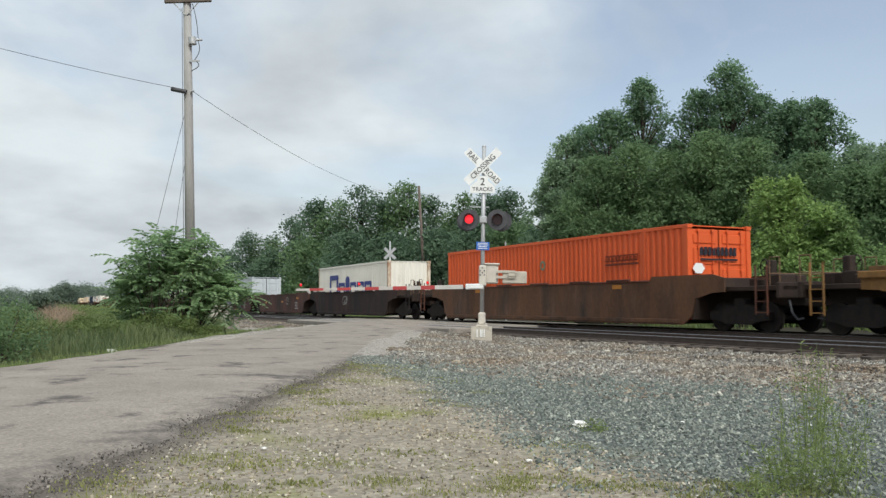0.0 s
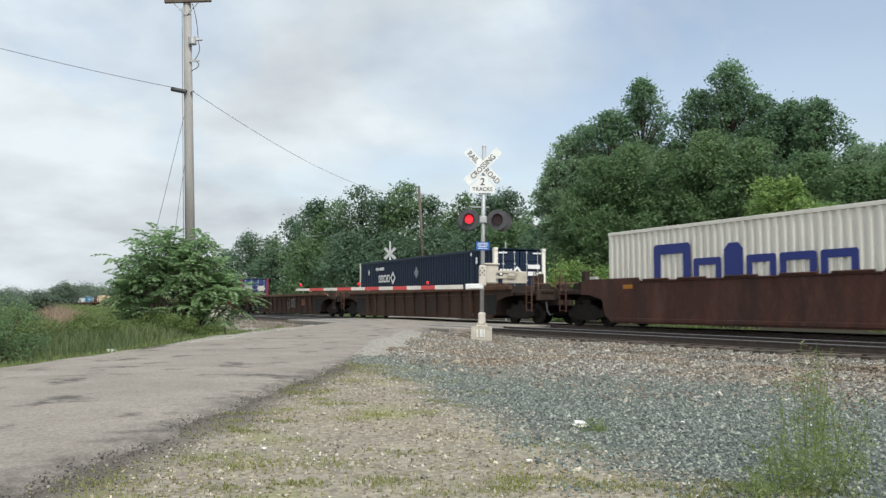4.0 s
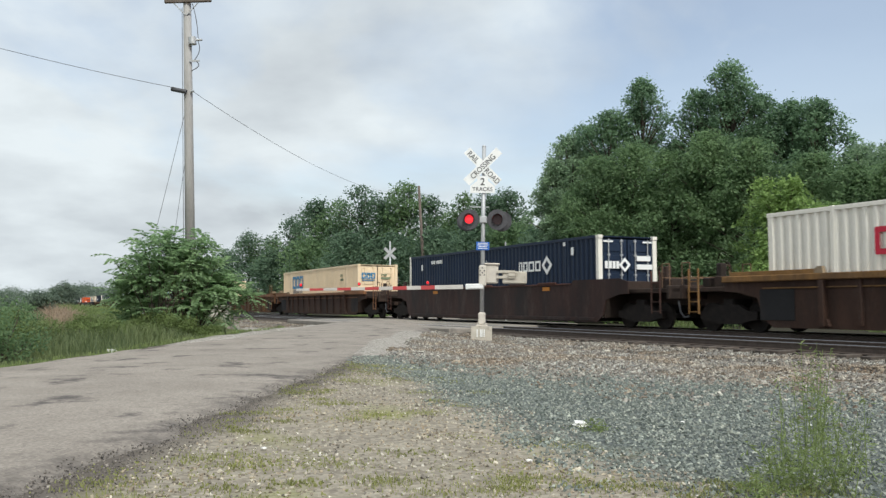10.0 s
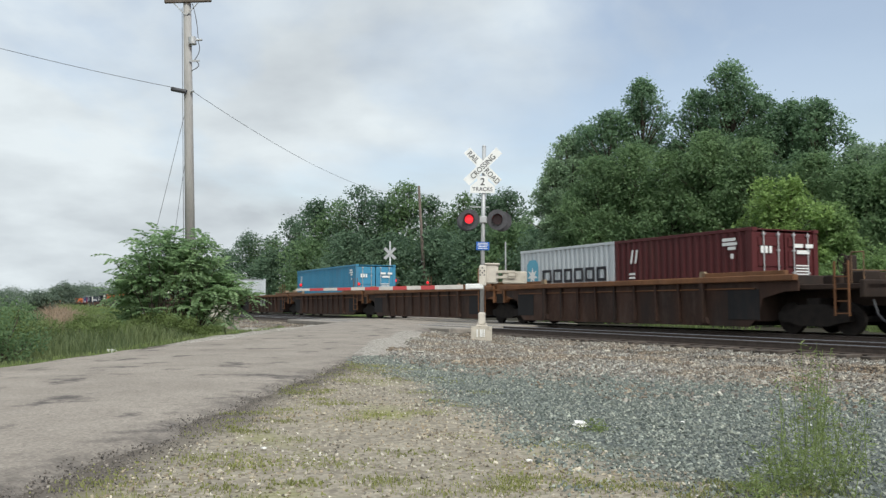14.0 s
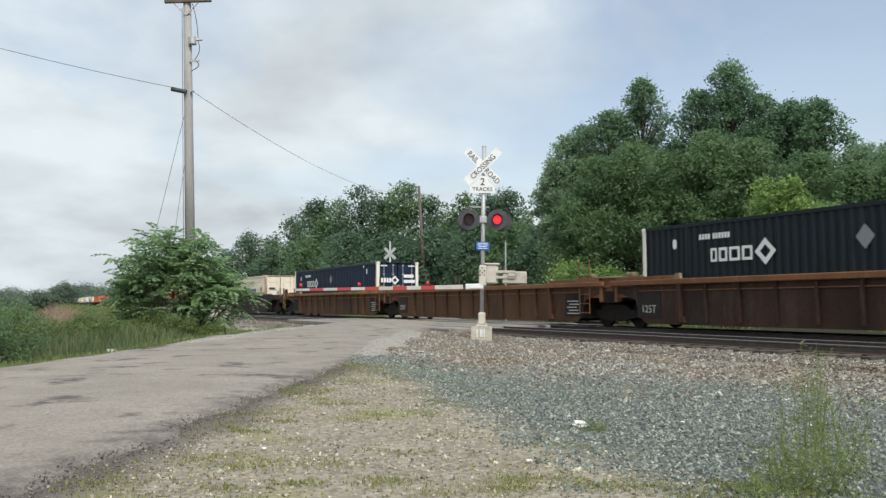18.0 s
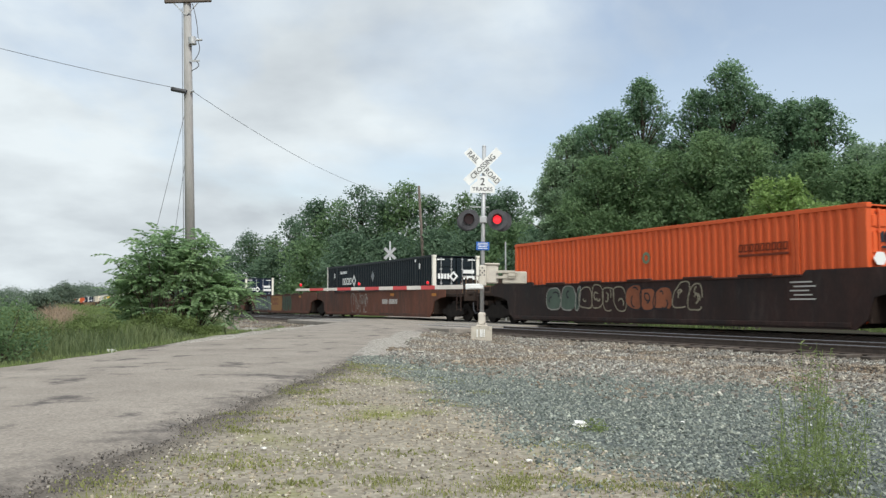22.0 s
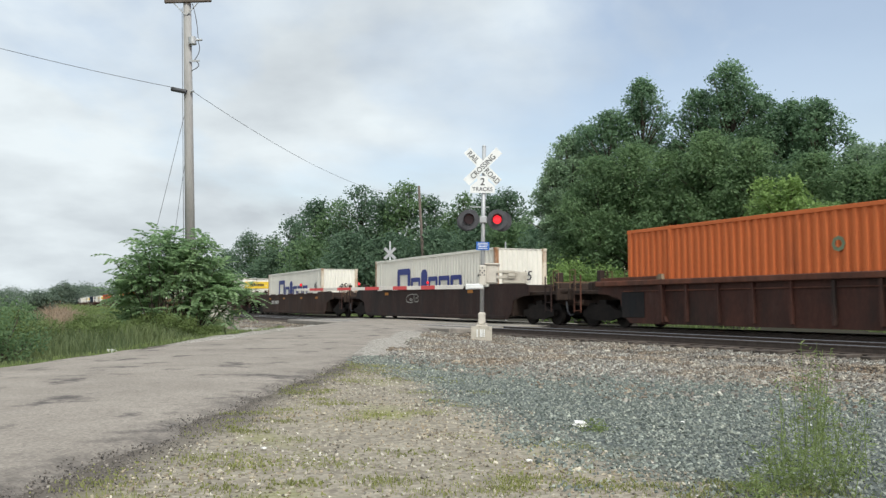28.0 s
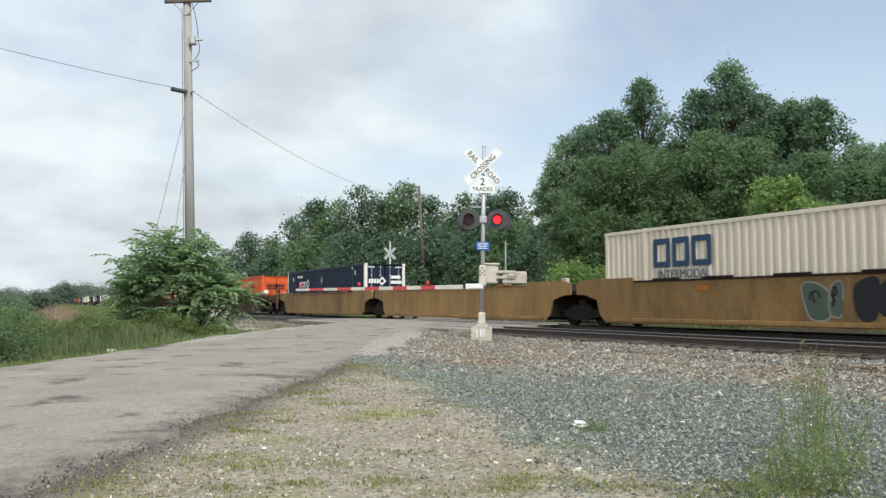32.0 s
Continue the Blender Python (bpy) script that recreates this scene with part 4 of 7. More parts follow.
def well_car(s, size, colour, kind, front_end, rear_end, tags=(), marks=(), words=""):
    """A car whose middle is s metres along at 0 s. front_end, rear_end: True where a coupler follows, not an articulated joint."""
    hp = HALF[size]
    tone = {"maroon": "dark maroon", "dark": "soot-dark", "redbrown": "red-brown", "brown": "rusty brown", "yellow": "weathered yellow", "umber": "dark umber", "tawny": "dark tawny", "gold": "ochre yellow", "orange": "weathered orange-brown"}[colour[0]]
    look_of = "ribbed" if kind == "ribbed" else "smooth-sided"
    spray = " with spray-painted side" if tags else ""
    car = tagged(new("well_car"), f"{tone} {look_of} steel container well car{spray} on rails", "railway car", "well cars of the train")
    top, low = colour if len(colour) == 2 else (colour[0], colour[0])
    for sign in (-1, 1):
        place("well_side", shared(("side", hp, kind, low, sign), lambda: well_side(hp, kind, low, sign)), car)
        place("top_chord", shared(("chord", hp, kind, top, sign), lambda: chord(hp, kind, top, sign)), car)
    if kind == "ribbed":
        n = 9 if size == 53 else 7
        for i in range(n):
            y = -hp + 4.6 + i * (2 * hp - 9.2) / (n - 1)
            place("side_post", shared(("side_post", low), lambda: post_mesh(low)), car, pose(-1.395, y, 0))
    else:
        bm_key = ("ledge", hp, low)

        def ledge():
            bm = bmesh.new()
            box(bm, -1.44, -1.41, -hp + 2.0, hp - 2.0, 0.22, 0.34, 0.01)
            return to_mesh("bottom_ledge", bm, CAR[low])
        place("bottom_ledge", shared(bm_key, ledge), car)
    if kind != "ribbed":
        for y in (-0.62, -0.34, 0.0, 0.34, 0.62):
            place("container_guide", shared(("guide", top), lambda: part_box("container_guide", -0.05, 0.03, -0.6, 0.6, 0, 0.06, CAR[top])), car, pose(-1.42, y * (hp - 2), 1.55, 0, -12, 0))
    else:                                            # raised chord ends
        for y in (-hp + 2.0, hp - 2.0):
            place("chord_end", shared(("chord_end", top), lambda: part_box("chord_end", -0.08, 0.08, -1.5, 1.5, 0, 0.13, CAR[top])), car, pose(-1.40, y, 1.55))
    if size == 40 or colour[0] in ("brown", "yellow"):
        for y in (-hp + 0.75, hp - 0.75):
            place("box_connector", shared("connector", lambda: part_box("box_connector", -0.09, 0.09, -0.16, 0.16, 0, 0.2, PALE)), car, pose(-1.25, y, 1.56 if kind != "ribbed" else 1.30), "pale box connector")
    place("well_floor", shared(("floor", hp), lambda: floor_mesh(hp)), car)
    for at, ended, turn in ((-hp, front_end, 180), (hp, rear_end, 0)):
        reach = 1.72 if ended else -0.12
        place("end_platform", shared(("deck", top, reach), lambda: deck_mesh(top, reach)), car, pose(0, at, 0, 0, 0, turn))
        if ended:
            place("handrail", shared(("hand", top), lambda: rail_mesh_end(top)), car, pose(0, at + (1.5 if turn == 0 else -1.5), 0))
            place("brake_stand", shared("brakestand", lambda: brake_stand(top)), car, pose(-0.55, at + (0.75 if turn == 0 else -0.75), 1.3, 0, 0, turn + 70), "sooty brake housing with hand wheel")
            place("air_hose", shared("airhose", air_hose), car, pose(-0.5, at + (1.6 if turn == 0 else -1.6), 0, 0, 0, turn))
            place("ladder", shared(("ladder", top), lambda: ladder_mesh(top)), car, pose(-1.33, at + (1.1 if turn == 0 else -1.1), 0))
        elif turn == 0 and kind == "ribbed":
            for name, me, label in shared(("joint", top), lambda: joint_parts(top)):
                place(name, me, car, pose(0, at, 0), label)
        if not ended and turn == 180 and kind == "ribbed":
            place("ladder", shared(("tall_ladder", top), lambda: tall_ladder(top)), car, pose(-1.46, at + 1.28, 0), "rusty ladder with tall stiles")
        if kind == "ribbed":
            inward = -1 if turn == 0 else 1
            place("gusset_post", shared(("gusset", low), lambda: bracket_mesh(low)), car, pose(-1.35, at + 3.55 * inward, 0))
            place("corner_guide", shared("corner_guide", guide_mesh), car, pose(-1.43, at + 3.5 * inward, 1.57, 0, 0, 180 if turn else 0), "pale corner guide")
            place("stencil_panel", shared("stencil_panel", lambda: part_box("stencil_panel", -0.014, 0.0, -0.58, 0.58, 0.36, 1.19, CAR["soot_panel"])), car, pose(-1.353, at + 2.05 * inward, 0), "black stencil panel")
            if turn == 0 and not ended:
                bm_poles = shared("poles", lambda: to_mesh("grab_iron", tube(tube(tube(bmesh.new(), (0, -0.2, 1.55), (0, -0.2, 2.36), 0.02, n=6), (0, 0.2, 1.55), (0, 0.2, 2.36), 0.02, n=6), (0, -0.2, 1.98), (0, 0.2, 1.98), 0.014, n=6), M["galv_rail"]))
                place("grab_iron", bm_poles, car, pose(1.32, at - 3.1, 0))
        if ended or turn == 0:
            add_truck(car, at)
    x = -1.416 if kind != "ribbed" else -1.372
    for style, y, length, height, z, seed in tags:
        add_tag(car, style, y, length, height, z, seed, x)
    for what, y, z, size_m in marks:
        if what == "plate":
            place("reflector_plate", shared("plate", lambda: block_mesh("reflector_plate", [(0, 0.5, 0, 0.14)], PLATE)), car, pose(x - 0.002, y, z))
        elif what == "number":
            for y0, y1, z0, z1 in bars([(0.55, 1, 0)] * 4 + [(-0.5, 0, 0)] + [(0.55, 1, 0)] * 6, 0.27)[0]:
                place("stencil_bar", shared("numbar", lambda: block_mesh("stencil_bar", [(0, 0.55 * 0.27, 0, 0.27)], PALE, 0.1)), car, pose(x - 0.002, y - y0, z))
        elif what == "panel":
            place("data_panel", shared("datapanel", lambda: block_mesh("data_panel", [(0.12 * (i % 2), 0.8 - 0.1 * (i % 3), i * 0.11, i * 0.11 + 0.035) for i in range(5)], PALE)), car, pose(x - 0.002, y, z))
        else:
            place("stencil", shared(("text", what, size_m), lambda: letters("stencil", what, size_m, PALE)), car, pose(x - 0.005, y, z) @ FACE_SIDE, f"pale stencilled {what}")
    MOVERS.append((car, s))
    return car


# ---- containers ----
BOX = {
    "orange": paint("orange_container_paint", (0.70, 0.120, 0.034), 0.82, 0.5, (0.34, 0.08, 0.03), (0.62, 0.85)),
    "tan_orange": paint("faded_orange_container_paint", (0.66, 0.17, 0.05), 0.82, 0.55, (0.34, 0.10, 0.04), (0.6, 0.85)),
    "white": paint("white_container_paint", (0.82, 0.79, 0.71), 0.85, 0.5, (0.42, 0.36, 0.28), (0.64, 0.86)),
    "ivory": paint("ivory_container_paint", (0.80, 0.715, 0.585), 0.86, 0.5, (0.42, 0.34, 0.25), (0.62, 0.86)),
    "cream": paint("cream_container_paint", (0.80, 0.64, 0.44), 0.86, 0.5, (0.40, 0.30, 0.20), (0.62, 0.86)),
    "grey": paint("light_grey_container_paint", (0.53, 0.57, 0.60), 0.84, 0.5, (0.30, 0.28, 0.25), (0.62, 0.86)),
    "navy": paint("navy_container_paint", (0.012, 0.024, 0.052), 0.75, 0.5, (0.03, 0.04, 0.06), (0.6, 0.85)),
    "black": paint("blue_black_container_paint", (0.008, 0.015, 0.021), 0.75, 0.5, (0.025, 0.03, 0.04), (0.6, 0.85)),
    "stack": paint("royal_blue_container_paint", (0.036, 0.060, 0.180), 0.8, 0.5, (0.05, 0.06, 0.14), (0.6, 0.85)),
    "sky": paint("sky_blue_container_paint", (0.07, 0.26, 0.42), 0.8, 0.55, (0.12, 0.16, 0.20), (0.55, 0.8)),
    "oxblood": paint("oxblood_container_paint", (0.088, 0.019, 0.021), 0.75, 0.5, (0.09, 0.04, 0.03), (0.6, 0.85)),
}
INK = {
    "rusty": paint("rust_streaked_white_paint", (0.72, 0.64, 0.52), 0.8, 0.6, (0.27, 0.12, 0.05), (0.42, 0.60), 2.2),
    "navy": paint("navy_logo_paint", (0.035, 0.05, 0.23), 0.9, 0.5),
    "black": paint("black_logo_paint", (0.022, 0.022, 0.03), 0.9, 0.5),
    "white": paint("white_logo_paint", (0.78, 0.79, 0.78), 0.94, 0.5, (0.6, 0.6, 0.6)),
    "red": paint("red_logo_paint", (0.55, 0.03, 0.06), 0.9, 0.5),
    "brick": paint("faded_red_post_paint", (0.27, 0.030, 0.042), 0.7, 0.55),
    "blue": paint("mid_blue_logo_paint", (0.05, 0.22, 0.42), 0.9, 0.5),
    "pale_blue": paint("pale_blue_logo_paint", (0.13, 0.38, 0.52), 0.9, 0.5),
    "steel_blue": paint("steel_blue_logo_paint", (0.03, 0.07, 0.14), 0.9, 0.5),
    "grey": paint("grey_placard_paint", (0.24, 0.26, 0.28), 0.8, 0.6),
    "shield": paint("grey_green_badge_paint", (0.20, 0.24, 0.15), 0.9, 0.6),
    "yellow": paint("yellow_logo_paint", (0.75, 0.52, 0.05), 0.9, 0.5),
    "dark_orange": paint("dark_orange_logo_paint", (0.16, 0.03, 0.01), 0.9, 0.5),
}
LEN = {53: 16.154, 45: 13.716, 40: 12.192, 20: 6.058}
WID, TALL, BOT = 2.591, 2.896, 0.33


def corrugated(length, material, name="side_panel"):
    """A side wall, facing -x, with trapezoid ribs."""
    n = round((length - 0.3) / 0.285)
    pitch = (length - 0.3) / n
    prof = []
    y = -length / 2 + 0.15
    for i in range(n):
        for f, x in ((0.0, 0.0), (0.30, 0.0), (0.52, 0.06), (0.78, 0.06)):
            prof.append((x, y + (i + f) * pitch))
    prof.append((0.0, length / 2 - 0.15))
    verts = [(x, y, z) for z in (0.16, TALL - 0.1) for x, y in prof]
    k = len(prof)
    return arrays(name, np.array(verts), np.array([(i, k + i, k + i + 1, i + 1) for i in range(k - 1)]), material)


def side_rail(length, material, low):
    h = length / 2 - 0.1
    return to_mesh("bottom_rail" if low else "top_rail", box(bmesh.new(), -0.04, 0.04, -h, h, 0.0, 0.17 if low else 0.11, 0.008), material)


def roof(length, material):
    bm = bmesh.new()
    box(bm, -WID / 2 + 0.06, WID / 2 - 0.06, -length / 2 + 0.08, length / 2 - 0.08, TALL - 0.06, TALL - 0.025)
    box(bm, -WID / 2 + 0.06, WID / 2 - 0.06, -length / 2 + 0.08, length / 2 - 0.08, 0.1, 0.16)
    return to_mesh("roof_and_floor", bm, material)


def corner_post(material):
    bm = bmesh.new()
    box(bm, -0.09, 0.09, -0.08, 0.08, 0.1, TALL - 0.1, 0.01)
    return to_mesh("corner_post", bm, material)


def casting(material):
    bm = bmesh.new()
    box(bm, -0.095, 0.095, -0.095, 0.095, -0.062, 0.062, 0.01)
    return to_mesh("corner_casting", bm, material)


def door_leaf(material):
    bm = bmesh.new()
    box(bm, -0.56, 0.56, 0.0, 0.05, 0.14, TALL - 0.14, 0.012)
    for z0, z1 in ((0.3, 0.85), (0.98, 1.55), (1.68, 2.2), (2.32, 2.62)):
        box(bm, -0.46, 0.46, -0.028, 0.0, z0, z1, 0.02)
    return to_mesh("door", bm, material)


def lock_rod(material):
    bm = bmesh.new()
    tube(bm, (0, -0.06, 0.12), (0, -0.06, TALL - 0.12), 0.019, n=8)
    for z in (0.2, 0.8, 1.5, 2.2, TALL - 0.2):
        box(bm, -0.05, 0.05, -0.085, -0.02, z - 0.03, z + 0.03)
    box(bm, -0.02, 0.3, -0.1, -0.075, 1.02, 1.06)
    return to_mesh("lock_rod", bm, material)


def plain_end(material):
    """A ribbed end wall facing -y."""
    n, w = 9, WID / 2 - 0.15
    prof = []
    for i in range(n):
        for f, y in ((0.0, 0.0), (0.3, 0.0), (0.5, 0.05), (0.8, 0.05)):
            prof.append((-w + (i + f) * 2 * w / n, y))
    prof.append((w, 0.0))
    k = len(prof)
    verts = [(x, y, z) for z in (0.1, TALL - 0.08) for x, y in prof]
    return arrays("end_wall", np.array(verts), np.array([(i, i + 1, k + i + 1, k + i) for i in range(k - 1)]), material)


SCRIPT = [(1.05, 1.0, 0), (0.72, 0.68, 0), (0.45, 0.92, 0), (0.66, 0.68, 0), (0.74, 0.68, 0), (0.70, 0.68, 0)]
CAPS6 = [(1.12, 1, 0), (1.02, 1, 0), (0.92, 1, 0), (1.0, 1, 0), (0.95, 1, 0), (1.0, 1, 0)]
CAPS3 = [(0.86, 1, 0), (0.82, 1, 0), (0.90, 1, 0)]


def container(front, length, colour, ink, brand, doors=True, posts=None, words=""):
    """A container whose front end is `front` metres along at 0 s."""
    L = LEN[length]
    body = BOX[colour]
    edge = INK[posts] if posts else body
    ob = tagged(new("shipping_container"), words or f"{colour} steel shipping container riding in a well car", "container", "containers on the train")
    for sign in (1, -1):
        place("side_panel", shared(("panel", L, colour), lambda: corrugated(L, body)), ob, pose(-WID / 2 * sign + 0.012 * sign, 0, 0, 0, 0, 0 if sign > 0 else 180))
    for x in (-WID / 2 + 0.04, WID / 2 - 0.04):
        place("bottom_rail", shared(("low", L, colour), lambda: side_rail(L, body, True)), ob, pose(x, 0, 0))
        place("top_rail", shared(("top", L, colour), lambda: side_rail(L, body, False)), ob, pose(x, 0, TALL - 0.11))
    place("roof", shared(("roof", L, colour), lambda: roof(L, body)), ob)
    for y in (-L / 2 + 0.08, L / 2 - 0.08):
        for x in (-WID / 2 + 0.09, WID / 2 - 0.09):
            place("corner_post", shared(("corner_post", posts or colour), lambda: corner_post(edge)), ob, pose(x, y, 0))
            for z in (0.062, TALL - 0.062):
                place("corner_casting", shared(("cast", posts or colour), lambda: casting(edge)), ob, pose(x, y + (-0.012 if y < 0 else 0.012), z))
    if length > 40:                                  # lifting posts at the forty-foot marks
        for y in (-6.05, 6.05):
            for x in (-WID / 2 + 0.045, WID / 2 - 0.045):
                place("lifting_post", shared(("lift", colour), lambda: part_box("lifting_post", -0.05, 0.06, -0.06, 0.06, 0.1, TALL + 0.012, body)), ob, pose(x, y, 0))
    place("end_wall", shared(("end", colour), lambda: plain_end(body)), ob, pose(0, L / 2 - 0.06, 0, 0, 0, 180))
    if doors:
        for x in (-0.585, 0.585):
            d = place("door", shared(("door", colour), lambda: door_leaf(body)), ob, pose(x, -L / 2 + 0.045, 0))
            for dx in (-0.28, 0.28):
                place("lock_rod", shared(("rod", colour), lambda: lock_rod(body if colour in ("white", "cream", "ivory", "orange", "grey") else M["galv"])), d, pose(dx, 0, 0))
    else:
        place("end_wall", shared(("end", colour), lambda: plain_end(body)), ob, pose(0, -L / 2 + 0.06, 0))
    X, E = -WID / 2 - 0.002, -L / 2 - 0.03

    def side(name, rects, mat, y, z, lean=0.0, label=""):
        """Paint on the side: a logo is one piece, other marks are one piece for each bar."""
        for group in ([rects] if name == "logo" else [[q] for q in rects]):
            place(name, block_mesh(name, group, INK[mat], lean, 0.006, name == "logo"), ob, pose(X, y, z), label)

    def open_blocks(rects):
        """Each block as two uprights and two bars."""
        out = []
        for x0, x1, z0, z1 in rects:
            t = 0.26 * min(x1 - x0, z1 - z0)
            out += [(x0, x0 + t, z0, z1), (x1 - t, x1, z0, z1), (x0 + t, x1 - t, z1 - t, z1), (x0 + t, x1 - t, z0, z0 + t)]
        return out

    end = lambda name, rects, mat, x, z, label="": place(name, end_mesh(name, rects, INK[mat]), ob, pose(x, E, z), label)
    if brand == "script":                            # big lower-case word, low on the side
        r, w = bars(SCRIPT, 1.57, 0.08)
        side("logo", r, ink, L / 2 - (3.19 if length == 45 else 2.32), 0.76, 0, "large dark blue word in plain blocks")
        if length == 45:
            place("size_number", shared("n45s", lambda: letters("size_number", "45", 0.62, INK["black"])), ob, pose(X - 0.004, -L / 2 + 1.25, 1.55) @ FACE_SIDE, "black 45")
            if not doors:
                place("size_number", shared("n45e", lambda: letters("size_number", "45", 0.6, INK["black"], 0.2)), ob, pose(0.2, E - 0.006, 1.5) @ FACE_END, "black 45")
        if doors:
            end("logo", [(0.0, 0.5, 0, 0.14)], "steel_blue", -0.95, 1.75)
    elif brand == "star":                            # pale star panel and a wide capital word
        place("star_panel", block_mesh("star_panel", [(0, 1.5 if length == 40 else 0.8, 0, 1.35)], INK["pale_blue"]), ob, pose(X, L / 2 - (1.15 if length == 40 else 0.5), 0.92 if length == 40 else 1.1), "pale blue square")
        place("star", star_mesh(0.56 if length == 40 else 0.38), ob, pose(X - 0.008, L / 2 - 1.9 if length == 40 else L / 2 - 0.9, 1.58 if length == 40 else 1.75), "white seven-pointed star")
        h = 0.97 if length == 40 else 0.56
        r, w = bars(CAPS6, h, 0.23)
        side("logo", r, ink, L / 2 - (3.41 if length == 40 else 1.6), 1.08 if length == 40 else 1.42, 0, "wide dark word in plain blocks")
    elif brand in ("diamond", "diamond_mid", "diamond_fore"):   # word and a pierced diamond, near the tail or far forward
        off, up = (0.0, 0.0) if brand == "diamond" else (7.8, 0.06)
        if brand != "diamond_fore":
            place("placard", shared("placard", lambda: lozenge(0.26, INK["grey"])), ob, pose(X - 0.004, L / 2 - 8.15, 2.08), "grey diamond placard")
        r, w = bars([(0.62, 1, 0), (0.8, 1, 0), (1.0, 1, 0), (0.95, 1, 0)], 0.40, 0.2)
        side("logo", r, "white", L / 2 - 3.05 - off, 1.69 + up, 0, "white word in plain blocks")
        place("diamond_logo", diamond_mesh(0.37, INK["white"]), ob, pose(X - 0.006, L / 2 - 5.1 - off, 1.9 + up), "white pierced diamond")
        side("number_mark", bars([(0.5, 1, 0)] * 4 + [(-0.5, 0, 0)] + [(0.5, 1, 0)] * 6, 0.17)[0], "white", L / 2 - 2.6 - (9.6 if brand == "diamond_fore" else 0.0), 2.36 + up)
        side("notice", [(0, 0.16, 0, 0.3)], "white", L / 2 - 14.5, 2.25)
        side("notice", [(0, 0.14, 0, 0.14)], "white", L / 2 - 14.0, 2.62)
        side("notice", [(0, 0.16, 0, 0.3)], "white", L / 2 - 1.45, 2.15)
        end("logo", [(-0.5, -0.38, 0, 0.26), (-0.34, -0.2, 0, 0.26), (-0.16, -0.04, 0, 0.26), (0.0, 0.12, 0, 0.26)], "white", -0.55, 1.72)
        place("diamond_logo", diamond_end(0.26, INK["white"]), ob, pose(-0.22, E - 0.05, 1.85))
        end("number_mark", [(0, 0.62, 0.3, 0.48), (0, 0.7, 0, 0.18)], "white", 0.35, 1.7)
        for x in (-1.1, 0.62):
            end("header_mark", [(0, 0.42, 0, 0.06)], "white", x, TALL - 0.25)
    elif brand == "caps3":                           # three wide capitals and a line below
        r, w = bars(CAPS3, 0.91, 0.11)
        y = L / 2 - 2.5
        side("logo", r, ink, y, 1.61, 0, "three wide capitals as plain blocks")
        under = "black" if ink == "black" else "steel_blue"
        place("lettering", shared(("line", under), lambda: letters("lettering", "INTERMODAL", 0.37, INK[under])), ob, pose(X - 0.004, y - 1.34, 1.27) @ FACE_SIDE, "dark word intermodal")
        end("logo", open_blocks([(0, 0.27, 0, 0.36), (0.31, 0.56, 0, 0.36), (0.60, 0.87, 0, 0.36)]), ink, -1.06, 2.02)
        end("name_line", [(0, 0.84, 0, 0.05)], ink, -1.05, 1.9)
        end("notice", [(0, 0.36, 0.2, 0.3), (0, 0.6, 0, 0.12)], "shield", 0.2, 2.0)
        side("notice", [(0, 0.14, 0.24, 0.42), (0.2, 0.34, 0.24, 0.42), (0, 0.5, 0, 0.14)], "shield", -5.0, 1.95)
    elif brand == "redword":                         # red block word, then a dark one
        r, w = bars([(0.8, 1, 0), (0.66, 1, 0), (0.8, 1, 0)], 0.66, 0.12)
        side("logo", r, "red", L / 2 - 3.21, 1.62, 0, "red word in plain blocks")
        place("lettering", letters("lettering", "Logistics", 0.66, INK["black"]), ob, pose(X - 0.004, L / 2 - 6.25, 1.64) @ FACE_SIDE, "dark word logistics")
        end("logo", open_blocks([(0, 0.42, 0, 0.60), (0.48, 0.84, 0, 0.60), (0.90, 1.32, 0, 0.60)]), "red", -0.66, 1.5, "red word in plain blocks")
        side("number_mark", bars([(0.5, 1, 0)] * 10, 0.14)[0], "black", -1.9, 2.35)
    elif brand == "serif":                           # ringed emblem and a small-capital word
        side("logo", bars([(0.5, 1, 0)] * 5, 0.44)[0], "red", L / 2 - 5.4, 1.26, 0.0, "red word in plain blocks")
        r, w = bars([(0.75, 1.35, 0)] + [(0.55, 1, 0)] * 9, 0.52, 0.14)
        side("logo", r, "white", L / 2 - 7.25, 1.22, 0, "white word in plain blocks")
        place("ring_emblem", diamond_mesh(0.5, INK["white"], 12), ob, pose(X, L / 2 - 2.75, 2.05), "white ring emblem")
        side("emblem_stripe", [(0, 0.75, i * 0.11, i * 0.11 + 0.06) for i in range(8)], "white", L / 2 - 3.1, 1.62)
        side("notice", [(0, 0.3, 0, 0.22), (0, 0.3, 0.4, 0.62)], "white", L / 2 - 0.7, 1.35)
        side("notice", [(0, 0.16, 0, 0.3), (0.2, 0.4, 0, 0.3)], "white", L / 2 - 7.7, 2.3)
        for x in (-0.58, 0.58):
            place("ring_emblem", hexagon_end(0.40, PALE), ob, pose(x, E - 0.045, 1.95), "white hexagon plate")
        end("notice", [(0, 0.45, 0, 0.4)], "white", -1.05, 1.0)
        end("notice", [(0, 0.3, 0, 0.4)], "white", 0.6, 0.95)
    elif brand == "strip":                           # a dark name strip and a small shield
        side("logo", bars([(0.72, 1, 0)] * 9, 0.22, 0.16)[0], "dark_orange", L / 2 - 12.1, 1.9, 0.12, "dark name strip in plain blocks")
        side("logo", [(0, 1.75, 0, 0.07)], "dark_orange", L / 2 - 12.1, 1.77)
        place("shield", diamond_mesh(0.2, INK["shield"], 8), ob, pose(X, L / 2 - 8.15, 1.95), "small grey-green badge")
